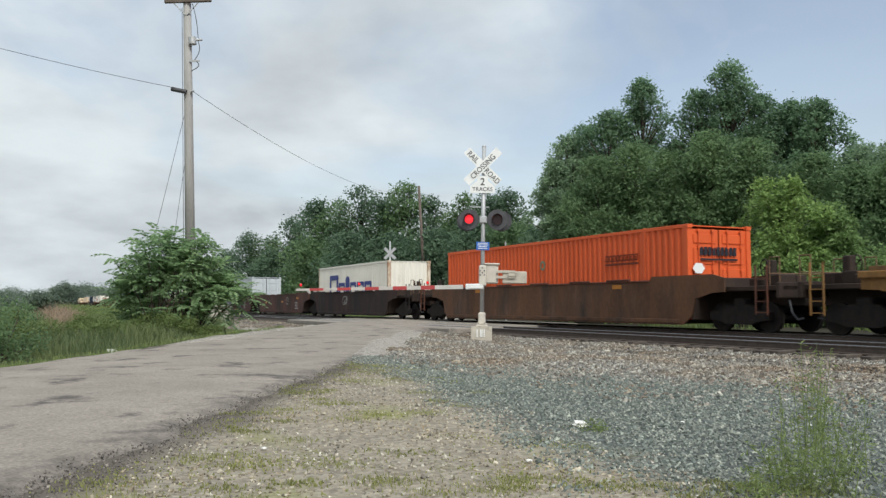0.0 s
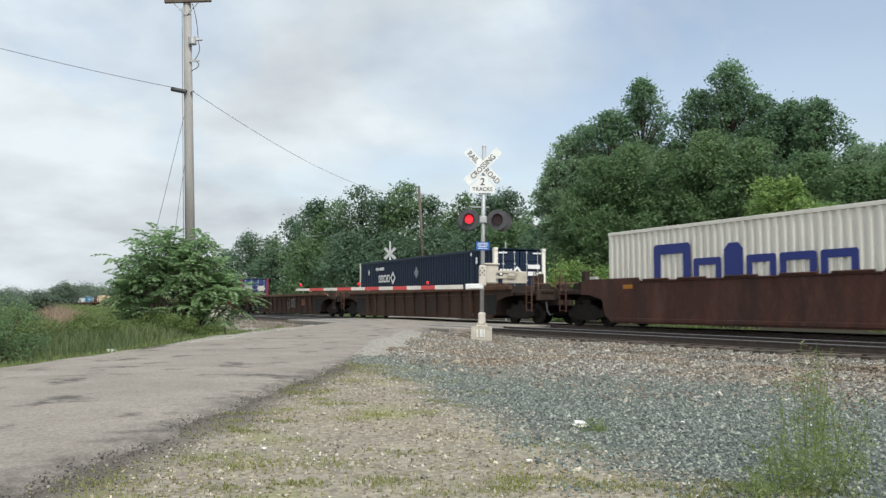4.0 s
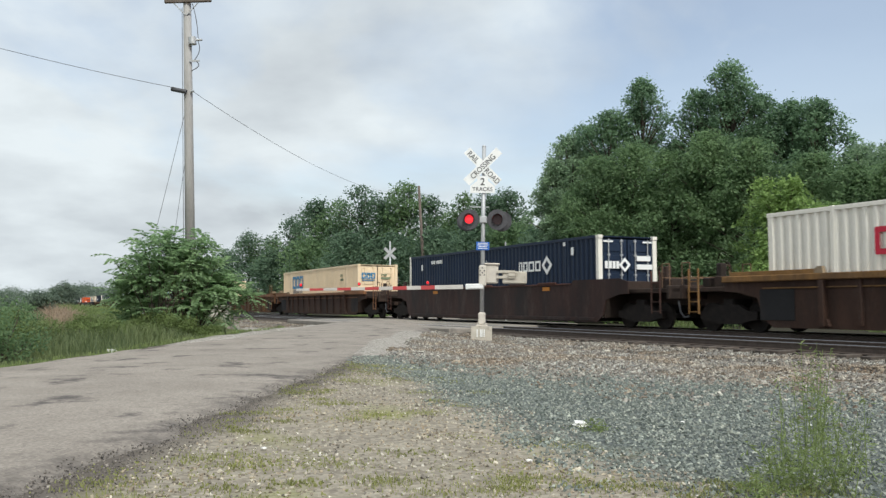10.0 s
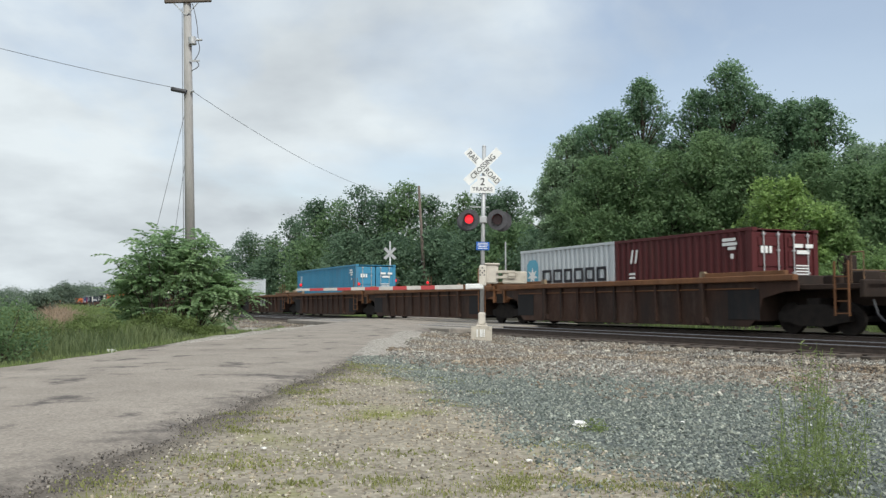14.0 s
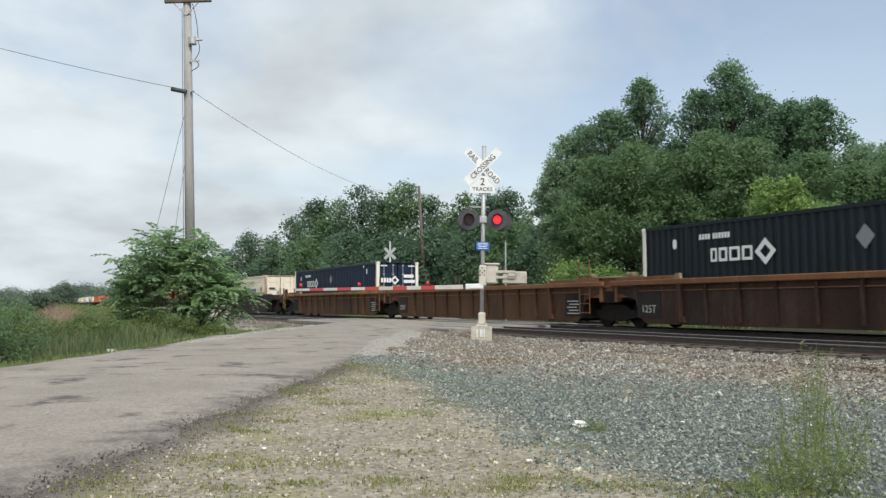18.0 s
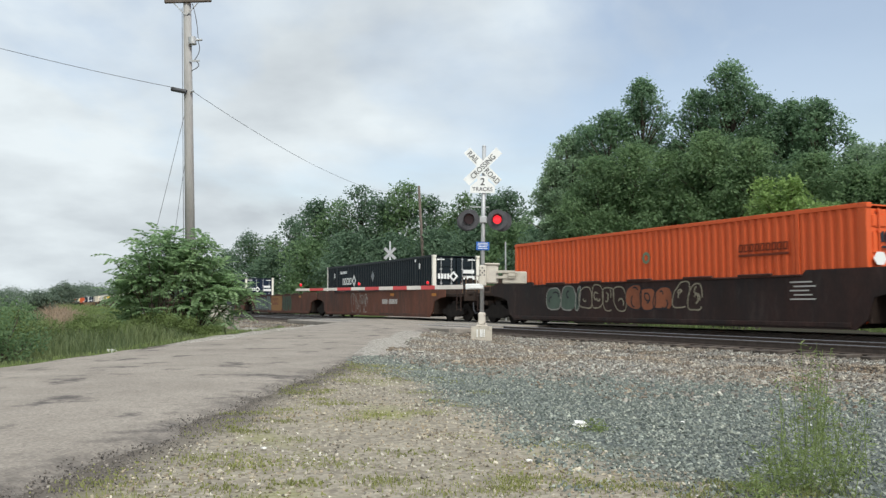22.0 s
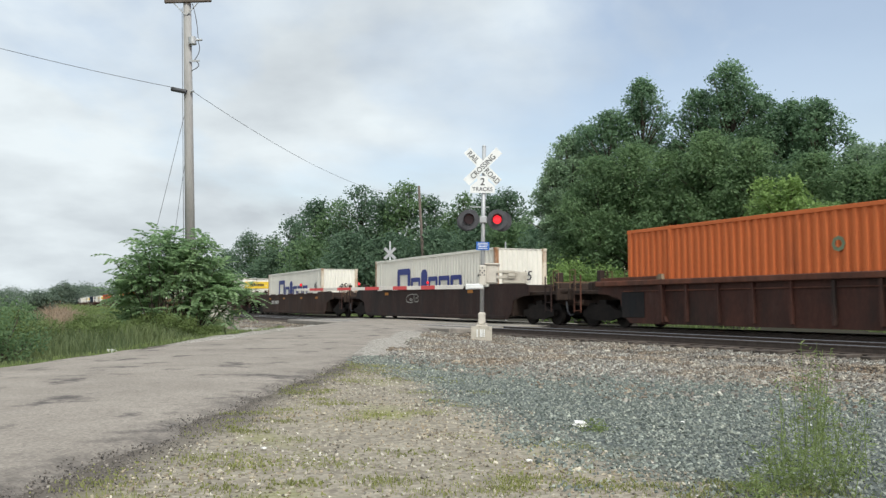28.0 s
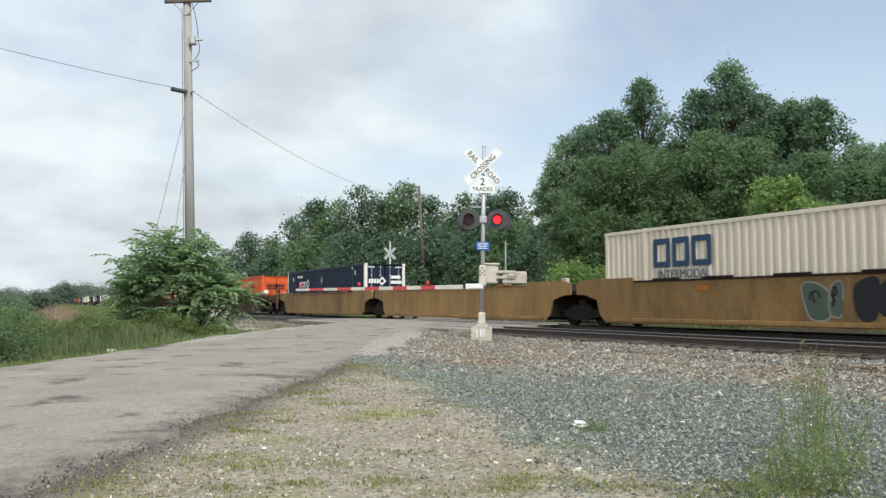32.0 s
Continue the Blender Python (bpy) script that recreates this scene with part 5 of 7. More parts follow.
        end("logo", [(i * 0.17, i * 0.17 + 0.13, 0.0, 0.26) for i in range(9)], "black", -0.85, 1.95, "dark name in plain blocks")
        end("logo", [(0, 1.5, 0, 0.06)], "black", -0.82, 1.8)
        place("shield", hexagon_end(0.24, INK["white"]), ob, pose(-0.95, E - 0.05, 1.55))
    elif brand == "board":                           # yellow name boards
        place("name_board", block_mesh("name_board", [(0, 3.6, 0, 0.62)], INK["yellow"]), ob, pose(X, L / 2 - 9.7, 1.92), "yellow board")
        side("logo", bars([(0.5, 1, 0), (0.55, 1, 0), (-0.3, 0, 0), (0.6, 1, 0), (0.6, 1, 0), (0.6, 1, 0), (0.55, 1, 0)], 0.36)[0], "black", L / 2 - 10.6, 2.06)
        place("lettering", shared("intermodal", lambda: letters("lettering", "Intermodal", 0.70, INK["black"])), ob, pose(X - 0.004, L / 2 - 11.45, 1.36) @ FACE_SIDE, "dark word intermodal")
        end("name_board", [(0, 2.2, 0, 0.62)], "yellow", -1.1, 1.95, "yellow board")
        place("logo", end_mesh("logo", [(i * 0.19, i * 0.19 + 0.14, 0, 0.24) for i in range(7)], INK["black"]), ob, pose(-0.65, E - 0.01, 2.15))
        for z in (1.55, 0.95):
            end("bar_mark", [(0, 2.1, 0, 0.05)], "black", -1.05, z)
    elif brand == "plain":
        side("notice", [(0, 0.09, 0, 0.5), (0.22, 0.31, 0, 0.5)], "white", L / 2 - 0.8, 2.0, 0.2)
        side("notice", [(0, 0.3, 0, 0.07), (0, 0.3, 0.14, 0.21), (0.08, 0.24, -0.28, -0.1)], "white", L / 2 - 0.75, 1.45)
        side("notice", [(0, 0.5, 0.26, 0.36), (0, 0.55, 0.12, 0.22), (0.2, 0.5, -0.02, 0.08), (0.3, 0.42, -0.3, -0.14)], "white", -L / 2 + 1.1, 2.25)
        end("notice", [(0, 0.1, 0, 0.22), (0.16, 0.26, 0, 0.22), (0.32, 0.42, 0, 0.22)], "white", -1.0, 2.1)
        end("notice", [(0, 0.34, 0.1, 0.22), (0.45, 0.75, 0.1, 0.22), (0.1, 0.6, -0.1, 0.02)], "white", 0.3, 2.2)
        end("notice", [(0, 0.5, i * 0.09, i * 0.09 + 0.04) for i in range(5)], "white", 0.35, 1.35)
    if length == 20:                                 # the short boxes are lower
        ob.scale = (1, 1, 0.895)
    MOVERS.append((ob, front + L / 2))
    ob["lift"] = BOT
    return ob


def part_box(name, x0, x1, y0, y1, z0, z1, material):
    return to_mesh(name, box(bmesh.new(), x0, x1, y0, y1, z0, z1, 0.008), material)


def end_mesh(name, rects, material):
    bm = bmesh.new()
    for x0, x1, z0, z1 in rects:
        box(bm, x0, x1, -0.008, 0.0, z0, z1)
    return to_mesh(name, bm, material)


def star_mesh(r):
    bm = bmesh.new()
    pts = [((r if i % 2 == 0 else r * 0.42) * math.sin(math.pi * i / 7), (r if i % 2 == 0 else r * 0.42) * math.cos(math.pi * i / 7)) for i in range(14)]
    prism(bm, pts, -0.006, 0.0)
    return to_mesh("star", bm, INK["white"])


def ring(bm, r, n, plot):
    inner = r * 0.5
    for i in range(n):
        a, b = 2 * math.pi * i / n, 2 * math.pi * (i + 1) / n
        bm.faces.new([bm.verts.new(plot(q * math.sin(c), q * math.cos(c))) for q, c in ((r, a), (r, b), (inner, b), (inner, a))])


def diamond_mesh(r, material, n=4):
    bm = bmesh.new()
    ring(bm, r, n, lambda u, v: (-0.006, u, v))
    return to_mesh("diamond_logo", bm, material)


def lozenge(r, material):
    bm = bmesh.new()
    prism(bm, [(0, -r * 1.2), (r, 0), (0, r * 1.2), (-r, 0)], -0.006, 0.0)
    return to_mesh("placard", bm, material)


def diamond_end(r, material):
    bm = bmesh.new()
    ring(bm, r, 4, lambda u, v: (u, -0.006, v))
    return to_mesh("diamond_logo", bm, material)


def hexagon_end(r, material):
    bm = bmesh.new()
    vs = [bm.verts.new((r * math.cos(math.pi * i / 3), -0.006, 0.75 * r * math.sin(math.pi * i / 3))) for i in range(6)]
    bm.faces.new(vs)
    return to_mesh("hexagon_plate", bm, material)


# The cars in their order: middle, size, colours (chord, side), kind, coupler in front, coupler behind, paint, marks
PL = [("plate", -4.5, 1.3, 0), ("plate", 5.2, 1.3, 0)]
CARS = [
    (-19.4, 53, ("yellow", "brown"), "ribbed", True, True, [], []),
    (4.2, 53, ("yellow", "yellow"), "ribbed", True, True, [], [("plate", 2, 0.9, 0)]),
    (27.8, 53, ("redbrown", "brown"), "smooth", True, True, [], PL),
    (49.4, 40, ("dark", "dark"), "smooth", True, False, [("white", 0.5, 0.8, 0.5, 0.8, 3)], []),
    (64.9, 40, ("maroon", "maroon"), "smooth", False, False, [("white", -2.3, 0.8, 0.5, 0.85, 4)], [("E", 2.9, 0.85, 0.36), ("plate", -4.6, 1.2, 0), ("plate", 4.2, 0.9, 0), ("plate", -0.6, 0.95, 0), ("panel", -4.2, 0.5, 0)]),
    (80.4, 40, ("maroon", "maroon"), "smooth", False, False, [("silver", 2.9, 4.4, 1.0, 0.38, 5), ("blue", -2.2, 1.2, 0.8, 0.5, 6)], [("125T", 7.0, 1.18, 0.26), ("panel", -3.6, 0.5, 0), ("plate", 6.1, 1.2, 0), ("plate", 5.9, 0.95, 0)]),
    (95.9, 40, ("maroon", "maroon"), "smooth", False, False, [("silver", -1.15, 4.9, 0.98, 0.42, 7)], [("panel", -5.0, 0.55, 0), ("plate", -5.3, 1.2, 0)]),
    (111.4, 40, ("maroon", "maroon"), "smooth", False, True, [], PL),
    (133.5, 53, ("brown", "umber"), "ribbed", True, True, [], []),
    (157.0, 53, ("brown", "umber"), "ribbed", True, True, [("white", -1.5, 2.2, 0.6, 0.6, 8), ("salmon", -4.3, 0.9, 0.5, 0.7, 18)], []),
    (180.5, 53, ("brown", "brown"), "ribbed", True, True, [("salmon", -1.6, 6.6, 0.95, 0.32, 9), ("mint", 2.4, 1.3, 0.85, 0.35, 10)], []),
    (204.0, 53, ("yellow", "tawny"), "ribbed", True, False, [], []),
    (223.6, 53, ("yellow", "tawny"), "ribbed", False, False, [], [("125T", 7.75, 0.53, 0.34), ("panel", -7.32, 0.45, 0)]),
    (243.3, 53, ("yellow", "umber"), "ribbed", False, True, [], []),
    (266.8, 53, ("maroon", "dark"), "smooth", True, True, [], PL),
    (290.8, 53, ("orange", "umber"), "ribbed", True, False, [], []),
    (310.5, 53, ("orange", "tawny"), "ribbed", False, False, [], []),
    (330.1, 53, ("orange", "umber"), "ribbed", False, True, [("silver", -0.3, 5.4, 0.95, 0.36, 11)], []),
    (351.8, 40, ("orange", "umber"), "ribbed", True, False, [], []),
    (367.4, 40, ("orange", "umber"), "ribbed", False, False, [], []),
    (383.0, 40, ("orange", "umber"), "ribbed", False, False, [], []),
    (398.6, 40, ("orange", "umber"), "ribbed", False, False, [("silver", 0.2, 1.8, 0.5, 0.7, 12)], []),
    (414.3, 40, ("orange", "umber"), "ribbed", False, True, [], []),
    (436.2, 53, ("orange", "umber"), "ribbed", True, False, [], [("125T", 7.75, 0.53, 0.34)]),
    (455.8, 53, ("orange", "tawny"), "ribbed", False, False, [], [("125T", 7.75, 0.53, 0.34), ("panel", -7.32, 0.45, 0)]),
    (475.4, 53, ("yellow", "brown"), "ribbed", False, True, [], [("panel", -7.32, 0.45, 0)]),
    (499.0, 53, ("dark", "dark"), "smooth", True, False, [("white", -2.4, 0.8, 0.4, 0.8, 13), ("grey", 2.6, 0.9, 0.4, 0.8, 33)], [("53", 7.8, 0.52, 0.62), ("125T", 8.5, 1.2, 0.22), ("plate", 5.2, 1.2, 0)]),
    (518.6, 53, ("maroon", "dark"), "smooth", False, False, [("white", 4.6, 1.6, 0.8, 0.5, 14), ("silver", -4.6, 1.8, 0.8, 0.45, 34)], [("53", 7.8, 0.5, 0.6), ("panel", -6.4, 0.9, 0)]),
    (538.2, 53, ("maroon", "dark"), "smooth", False, True, [("mint", 4.4, 2.2, 0.85, 0.58, 15), ("cream", 2.0, 2.6, 0.8, 0.62, 16), ("salmon", -0.4, 2.2, 0.8, 0.6, 35), ("cream", -2.2, 1.2, 0.8, 0.6, 36)], [("panel", -6.0, 0.9, 0)]),
    (562.0, 53, ("maroon", "redbrown"), "smooth", True, False, [("white", 1.75, 2.7, 1.1, 0.3, 17)], [("number", -1.85, 0.82, 0), ("plate", -3.0, 1.25, 0), ("plate", -8.2, 1.2, 0)]),
    (581.6, 53, ("maroon", "redbrown"), "smooth", False, False, [("blue", 4.6, 5.2, 1.25, 0.28, 19), ("ochre", 0.45, 3.1, 1.15, 0.34, 20), ("moss", -2.5, 2.4, 1.05, 0.36, 21)], [("plate", -5.6, 1.3, 0)]),
    (601.2, 53, ("redbrown", "redbrown"), "smooth", False, True, [("grey", -1.6, 6.0, 1.15, 0.28, 22), ("white", -6.4, 1.6, 0.5, 0.6, 23)], [("number", 4.74, 0.8, 0), ("plate", 8.0, 0.5, 0)]),
    (624.7, 53, ("redbrown", "maroon"), "ribbed", True, True, [], []),
    (648.2, 53, ("redbrown", "maroon"), "ribbed", True, True, [], []),
    (671.7, 53, ("redbrown", "maroon"), "ribbed", True, True, [], []),
    (695.4, 53, ("dark", "dark"), "smooth", True, True, [("white", 1.5, 1.4, 0.4, 0.9, 24)], PL),
    (719.0, 53, ("maroon", "umber"), "smooth", True, True, [], [("number", 5.34, 0.85, 0), ("plate", 6, 1.2, 0), ("plate", 2, 1.2, 0), ("plate", -2.5, 1.2, 0), ("plate", -6, 1.2, 0)]),
    (743.0, 53, ("maroon", "maroon"), "smooth", True, True, [], [("number", 4.93, 0.85, 0), ("plate", 7.5, 1.2, 0), ("plate", 5.6, 1.25, 0), ("plate", 2.5, 1.3, 0), ("plate", -1, 1.3, 0)]),
    (766.8, 53, ("dark", "gold"), "smooth", True, False, [("ink", -3.3, 3.0, 1.1, 0.3, 25), ("mint", -5.6, 1.6, 0.9, 0.4, 37), ("mint", -0.9, 1.2, 1.0, 0.35, 38)], [("plate", 3.5, 1.2, 0)]),
    (786.4, 53, ("yellow", "gold"), "smooth", False, False, [], []),
    (806.0, 53, ("yellow", "gold"), "smooth", False, True, [], []),
    (829.9, 53, ("redbrown", "brown"), "ribbed", True, True, [], []),
]
s = 829.9
for i in range(15):                                  # the far tail
    s += 23.6
    CARS.append((s, 53, (("maroon", "brown", "redbrown")[i % 3], "brown"), ("ribbed", "smooth")[i % 2], True, True, [], []))
for row in CARS:
    well_car(*row)

# The containers: front end, length, colour, lettering colour, brand shape, doors in front, post colour
LOADS = [
    (19.75, 53, "orange", "dark_orange", "strip", True, None, "bright orange corrugated steel container riding in a well car"),
    (43.3, 40, "white", "navy", "script", False, "rusty", "off-white container with large navy word, rust at its corners"),
    (74.25, 40, "grey", "black", "star", True, None, "light grey container with dark word and white star"),
    (105.3, 40, "white", "navy", "script", True, None, "off-white container with large navy word low on its side"),
    (125.4, 53, "navy", "white", "diamond", True, "white", "navy corrugated container with white diamond emblem"),
    (172.4, 53, "stack", "white", "serif", True, "brick", "royal blue container with white word and red corner posts"),
    (195.9, 53, "black", "white", "diamond_fore", True, "white", "blue-black container with white diamond and thick white posts"),
    (235.2, 53, "white", "red", "redword", True, None, "white container with red and dark words"),
    (258.9, 53, "navy", "white", "diamond_mid", True, "white", "navy corrugated container with white diamond emblem"),
    (282.7, 53, "cream", "blue", "caps3", True, None, "cream container with wide blue capitals"),
    (322.1, 53, "cream", "black", "caps3", True, None, "cream container with wide black capitals"),
    (345.8, 20, "oxblood", "white", "plain", True, None, "short oxblood red container with white stencils"),
    (351.9, 20, "grey", "black", "star", True, None, "short light grey container with dark word"),
    (376.9, 40, "sky", "white", "plain", True, None, "sky blue container with patched paint"),
    (408.15, 40, "grey", "black", "star", True, None, "light grey container with dark word and white star"),
    (428.15, 53, "black", "white", "diamond", True, "white", "blue-black container with white diamond emblem"),
    (467.4, 53, "navy", "white", "diamond", True, "white", "navy corrugated container with white diamond emblem"),
    (492.2, 45, "ivory", "navy", "script", True, "rusty", "pale cream container with large navy word"),
    (530.0, 53, "orange", "dark_orange", "strip", True, None, "bright orange corrugated steel container"),
    (553.9, 53, "black", "white", "diamond", True, "white", "blue-black container with white diamond emblem"),
    (593.05, 53, "navy", "white", "diamond", True, "white", "navy corrugated container with white diamond emblem"),
    (616.6, 53, "stack", "white", "serif", True, "brick", "royal blue container with white word and red corner posts"),
    (663.6, 53, "tan_orange", "dark_orange", "strip", True, None, "faded orange corrugated steel container"),
    (688.6, 45, "white", "navy", "script", False, "rusty", "off-white container with large navy word and black 45"),
    (712.1, 45, "white", "navy", "script", False, "rusty", "off-white container with large navy word and rust streaks"),
    (734.9, 53, "white", "black", "board", True, None, "white container with yellow name boards"),
    (758.7, 53, "ivory", "steel_blue", "caps3", True, None, "pale cream container with dark blue capitals"),
    (797.9, 53, "navy", "white", "diamond", True, "white", "navy corrugated container with white diamond emblem"),
    (821.9, 53, "orange", "dark_orange", "strip", True, None, "bright orange corrugated steel container"),
]
tail = [("white", "board", None), ("orange", "strip", None), ("white", "board", None), ("navy", "diamond", "white"), ("white", "board", None), ("white", "caps3", None),
        ("navy", "diamond", "white"), ("black", "diamond", "white"), ("white", "board", None), ("navy", "diamond", "white"), ("orange", "strip", None), ("white", "board", None), ("stack", "serif", "brick"), ("orange", "strip", None), ("white", "board", None)]
for i, (colour, brand, posts) in enumerate(tail):
    LOADS.append((829.9 + 23.6 * (i + 1) - 8.08, 53, colour, "black" if brand == "caps3" else "white", brand, True, posts, f"{colour} container far down the train".replace("stack", "royal blue")))
for row in LOADS:
    container(*row)

# ---- the near crossing signal with its gate ----
M["arm_white"] = surface("grimy_white_arm_paint", (0.52, 0.50, 0.47), (0.36, 0.34, 0.32), 3, 0.6, 0, 0.1)
M["old_pole"] = surface("dark_pole_wood", (0.15, 0.12, 0.10), (0.08, 0.065, 0.055), 5, 0.9, 0, 0.3)
M["cabinet_paint"] = surface("weathered_cream_cabinet_paint", (0.60, 0.56, 0.49), (0.45, 0.41, 0.36), 3, 0.6, 0, 0.08)
def sign_words(text, size, parent, m, label="", squeeze=1.0):
    me = shared(("sign", text, size), lambda: letters("lettering", text, size, M["sign_black"]))
    return place("lettering", me, parent, m @ Matrix.Diagonal((squeeze, 1, 1, 1)), label)


def crossbuck(parent, lettered, face="sign_white"):
    """Two crossed blades facing -y about the parent's origin."""
    x = place("crossbuck", None, parent)
    for turn, words, dy in ((45, (("CROSSING", 0.0),), -0.02), (-45, (("RAIL", -0.36), ("ROAD", 0.36)), -0.012)):
        bm = box(bmesh.new(), -0.61, 0.61, dy, dy + 0.006, -0.114, 0.114)
        blade = part("blade", bm, M[face], x)
        blade.matrix_basis = pose(0, 0, 0, 0, -turn, 0)
        if lettered:
            for w, at in words:
                sign_words(w, 0.205, blade, pose(at, dy - 0.004, -0.072) @ FACE_END, f"black word {w.lower()}", 0.86)
    return x


def flasher(parent, x, y, z):
    """A red lamp with its round black backing and hood, facing -y."""
    back = part("backing_disc", tube(bmesh.new(), (0, 0.0, 0), (0, 0.02, 0), 0.30, n=28), M["black"], parent, "round black backing disc")
    back.matrix_basis = pose(x, y, z)
    part("housing", tube(tube(bmesh.new(), (0, 0.02, 0), (0, 0.2, 0), 0.17, 0.12, n=20), (0, -0.02, 0), (0, 0.0, 0), 0.16, n=20), M["black"], back)
    bm = bmesh.new()
    for i in range(16):
        a, b = math.pi * (i - 1.5) / 13, math.pi * (i - 0.5) / 13
        q = [(0.155 * math.cos(c), d, 0.155 * math.sin(c)) for c, d in ((a, -0.02), (b, -0.02), (b, -0.30 * (0.35 + 0.65 * max(0, math.sin(b)))), (a, -0.30 * (0.35 + 0.65 * max(0, math.sin(a)))))]
        bm.faces.new([bm.verts.new(v) for v in q])
    hood = part("hood", bm, M["black"], back)
    so = hood.modifiers.new("thick", "SOLIDIFY")
    so.thickness = 0.006
    bm = bmesh.new()
    bmesh.ops.create_uvsphere(bm, u_segments=20, v_segments=10, radius=0.125, matrix=Matrix.Translation((0, -0.02, 0)) @ Matrix.Diagonal((1, 0.22, 1, 1)))
    part("red_lens", bm, M["red_lens"], back, "lit red lens", True)
    return back


ADDED_FLAPS = []


def added_flap(back, first, last):
    """An added flap over the lit lens that stands for the lamp switched off, hinged under its hood; first, last: when
    in the blink the lamp shows.
    """
    bm = tube(bmesh.new(), (0, -0.006, -0.132), (0, 0.0, -0.132), 0.132, n=24)
    ADDED_FLAPS.append((part("shutter", bm, M["dull_red"], back, "added dark red flap standing for the unlit lens"), first, last))


ROAD_TURN = -3.6
signal = tagged(new("crossing_signal"), "railroad crossing signal mast with red flashers and lowered gate", "crossing signal", "crossing signals")
signal.matrix_basis = pose(1.11, 24.8, -0.25, 0, 1.1, ROAD_TURN)
bm = bmesh.new()
prism(bm, [(-0.26, -0.3), (0.26, -0.3), (0.24, 0.42), (-0.24, 0.42)], -0.30, 0.30)
footing = part("foundation", bm, M["concrete"], signal, "chipped concrete footing")
bm = bmesh.new()
for x in (-0.14, -0.04, 0.0, 0.06):
    box(bm, x, x + 0.03, -0.272, -0.255, 0.12, 0.34)
part("painted_mark", bm, M["sign_white"], footing, "faint white painted mark")
bm = bmesh.new()
box(bm, -0.105, 0.105, -0.12, 0.12, 0.46, 0.82, 0.03)
box(bm, -0.17, 0.17, -0.17, 0.17, 0.42, 0.46, 0.01)
for x in (-0.12, 0.12):
    for y in (-0.12, 0.12):
        tube(bm, (x, y, 0.42), (x, y, 0.52), 0.018, n=6)
    tube(bm, (x * 0.75, -0.13, 0.55), (x * 0.75, -0.15, 0.55), 0.018, n=6)
    tube(bm, (x * 0.75, -0.13, 0.76), (x * 0.75, -0.15, 0.76), 0.018, n=6)
part("junction_base", bm, M["cabinet_paint"], signal, "white painted junction box base")
part("mast", tube(bmesh.new(), (0, 0, 0.8), (0, 0, 5.68), 0.06, n=16), M["galv"], signal, "", True)
part("mast_cap", tube(bmesh.new(), (0, 0, 5.68), (0, 0, 5.72), 0.066, 0.04, n=16), M["galv"], signal)
buck = crossbuck(signal, True)
buck.matrix_basis = pose(-0.03, -0.085, 5.08) @ Matrix.Scale(1.1, 4)
prism_pts = [(-0.36, 4.30), (0.36, 4.30), (0.36, 4.50), (0.16, 4.66), (0.16, 4.80), (-0.16, 4.80), (-0.16, 4.66), (-0.36, 4.50)]
bm = bmesh.new()
lo = [bm.verts.new((x, -0.083, z)) for x, z in prism_pts]
hi = [bm.verts.new((x, -0.077, z)) for x, z in prism_pts]
bm.faces.new(lo)
bm.faces.new(hi[::-1])
for i in range(8):
    bm.faces.new((lo[i - 1], hi[i - 1], hi[i], lo[i]))
plate = part("track_count_plate", bm, M["sign_white"], signal, "white plate reading 2 tracks")
plate.matrix_basis = pose(-0.03, -0.01, 0)
sign_words("2", 0.3, plate, pose(0, -0.088, 4.53) @ FACE_END, "black numeral 2")
sign_words("TRACKS", 0.16, plate, pose(0, -0.088, 4.36) @ FACE_END, "black word tracks")
bm = tube(bmesh.new(), (-0.4, -0.02, 3.52), (0.4, -0.02, 3.52), 0.028, n=8)
tube(bm, (-0.4, 0.05, 3.9), (0.16, 0.05, 3.9), 0.016, n=8)
box(bm, -0.11, 0.11, -0.1, 0.1, 3.42, 3.62, 0.02)
part("lamp_arm", bm, M["galv"], signal)
BLINK = 1.2305                                       # seconds from blink to blink
for x, first, last in ((-0.41, 0.0, 0.46), (0.41, 0.48, 0.99)):
    added_flap(flasher(signal, x, -0.10, 3.52), first, last)
    b = flasher(signal, x * 1.25, 0.22, 3.50)
    b.matrix_basis = pose(x * 1.25 + 0.03, 0.20, 3.50, 0, 0, 172)
bm = box(bmesh.new(), -0.19, 0.19, -0.085, -0.079, 2.63, 2.87, 0.0)
blue = part("notice_plate", bm, M["blue_sign"], signal, "small blue notice plate")
bm = bmesh.new()
for i, w in enumerate((0.28, 0.30, 0.24, 0.28)):
    box(bm, -w / 2, w / 2, -0.09, -0.086, 2.82 - i * 0.05, 2.838 - i * 0.05)
part("print_lines", bm, M["sign_white"], blue)
# gate machine, counterweight and arm
bm = bmesh.new()
box(bm, 0.10, 0.46, -0.2, 0.22, 1.66, 2.22, 0.03)
box(bm, 0.06, 0.5, -0.24, 0.26, 2.20, 2.25, 0.012)
machine = part("gate_machine", bm, M["cabinet_paint"], signal, "white gate machine housing")
bm = box(bmesh.new(), -0.10, 0.12, -0.30, -0.22, 1.58, 2.18, 0.03)
bracket = part("gate_bracket", bm, M["cabinet_paint"], signal)
bm = bmesh.new()
for x, z in ((0.0, 2.1), (-0.06, 2.02), (0.06, 2.02), (0.0, 1.96), (-0.06, 1.9), (0.06, 1.9)):
    tube(bm, (x, -0.31, z), (x, -0.298, z), 0.022, n=8)
part("bolt_plate", bm, M["black"], bracket)
bm = bmesh.new()
box(bm, 0.42, 0.95, -0.28, -0.24, 1.80, 1.88, 0.01)
box(bm, 0.42, 0.95, -0.28, -0.24, 1.96, 2.04, 0.01)
box(bm, 0.58, 1.28, -0.25, -0.19, 1.66, 2.02, 0.03)
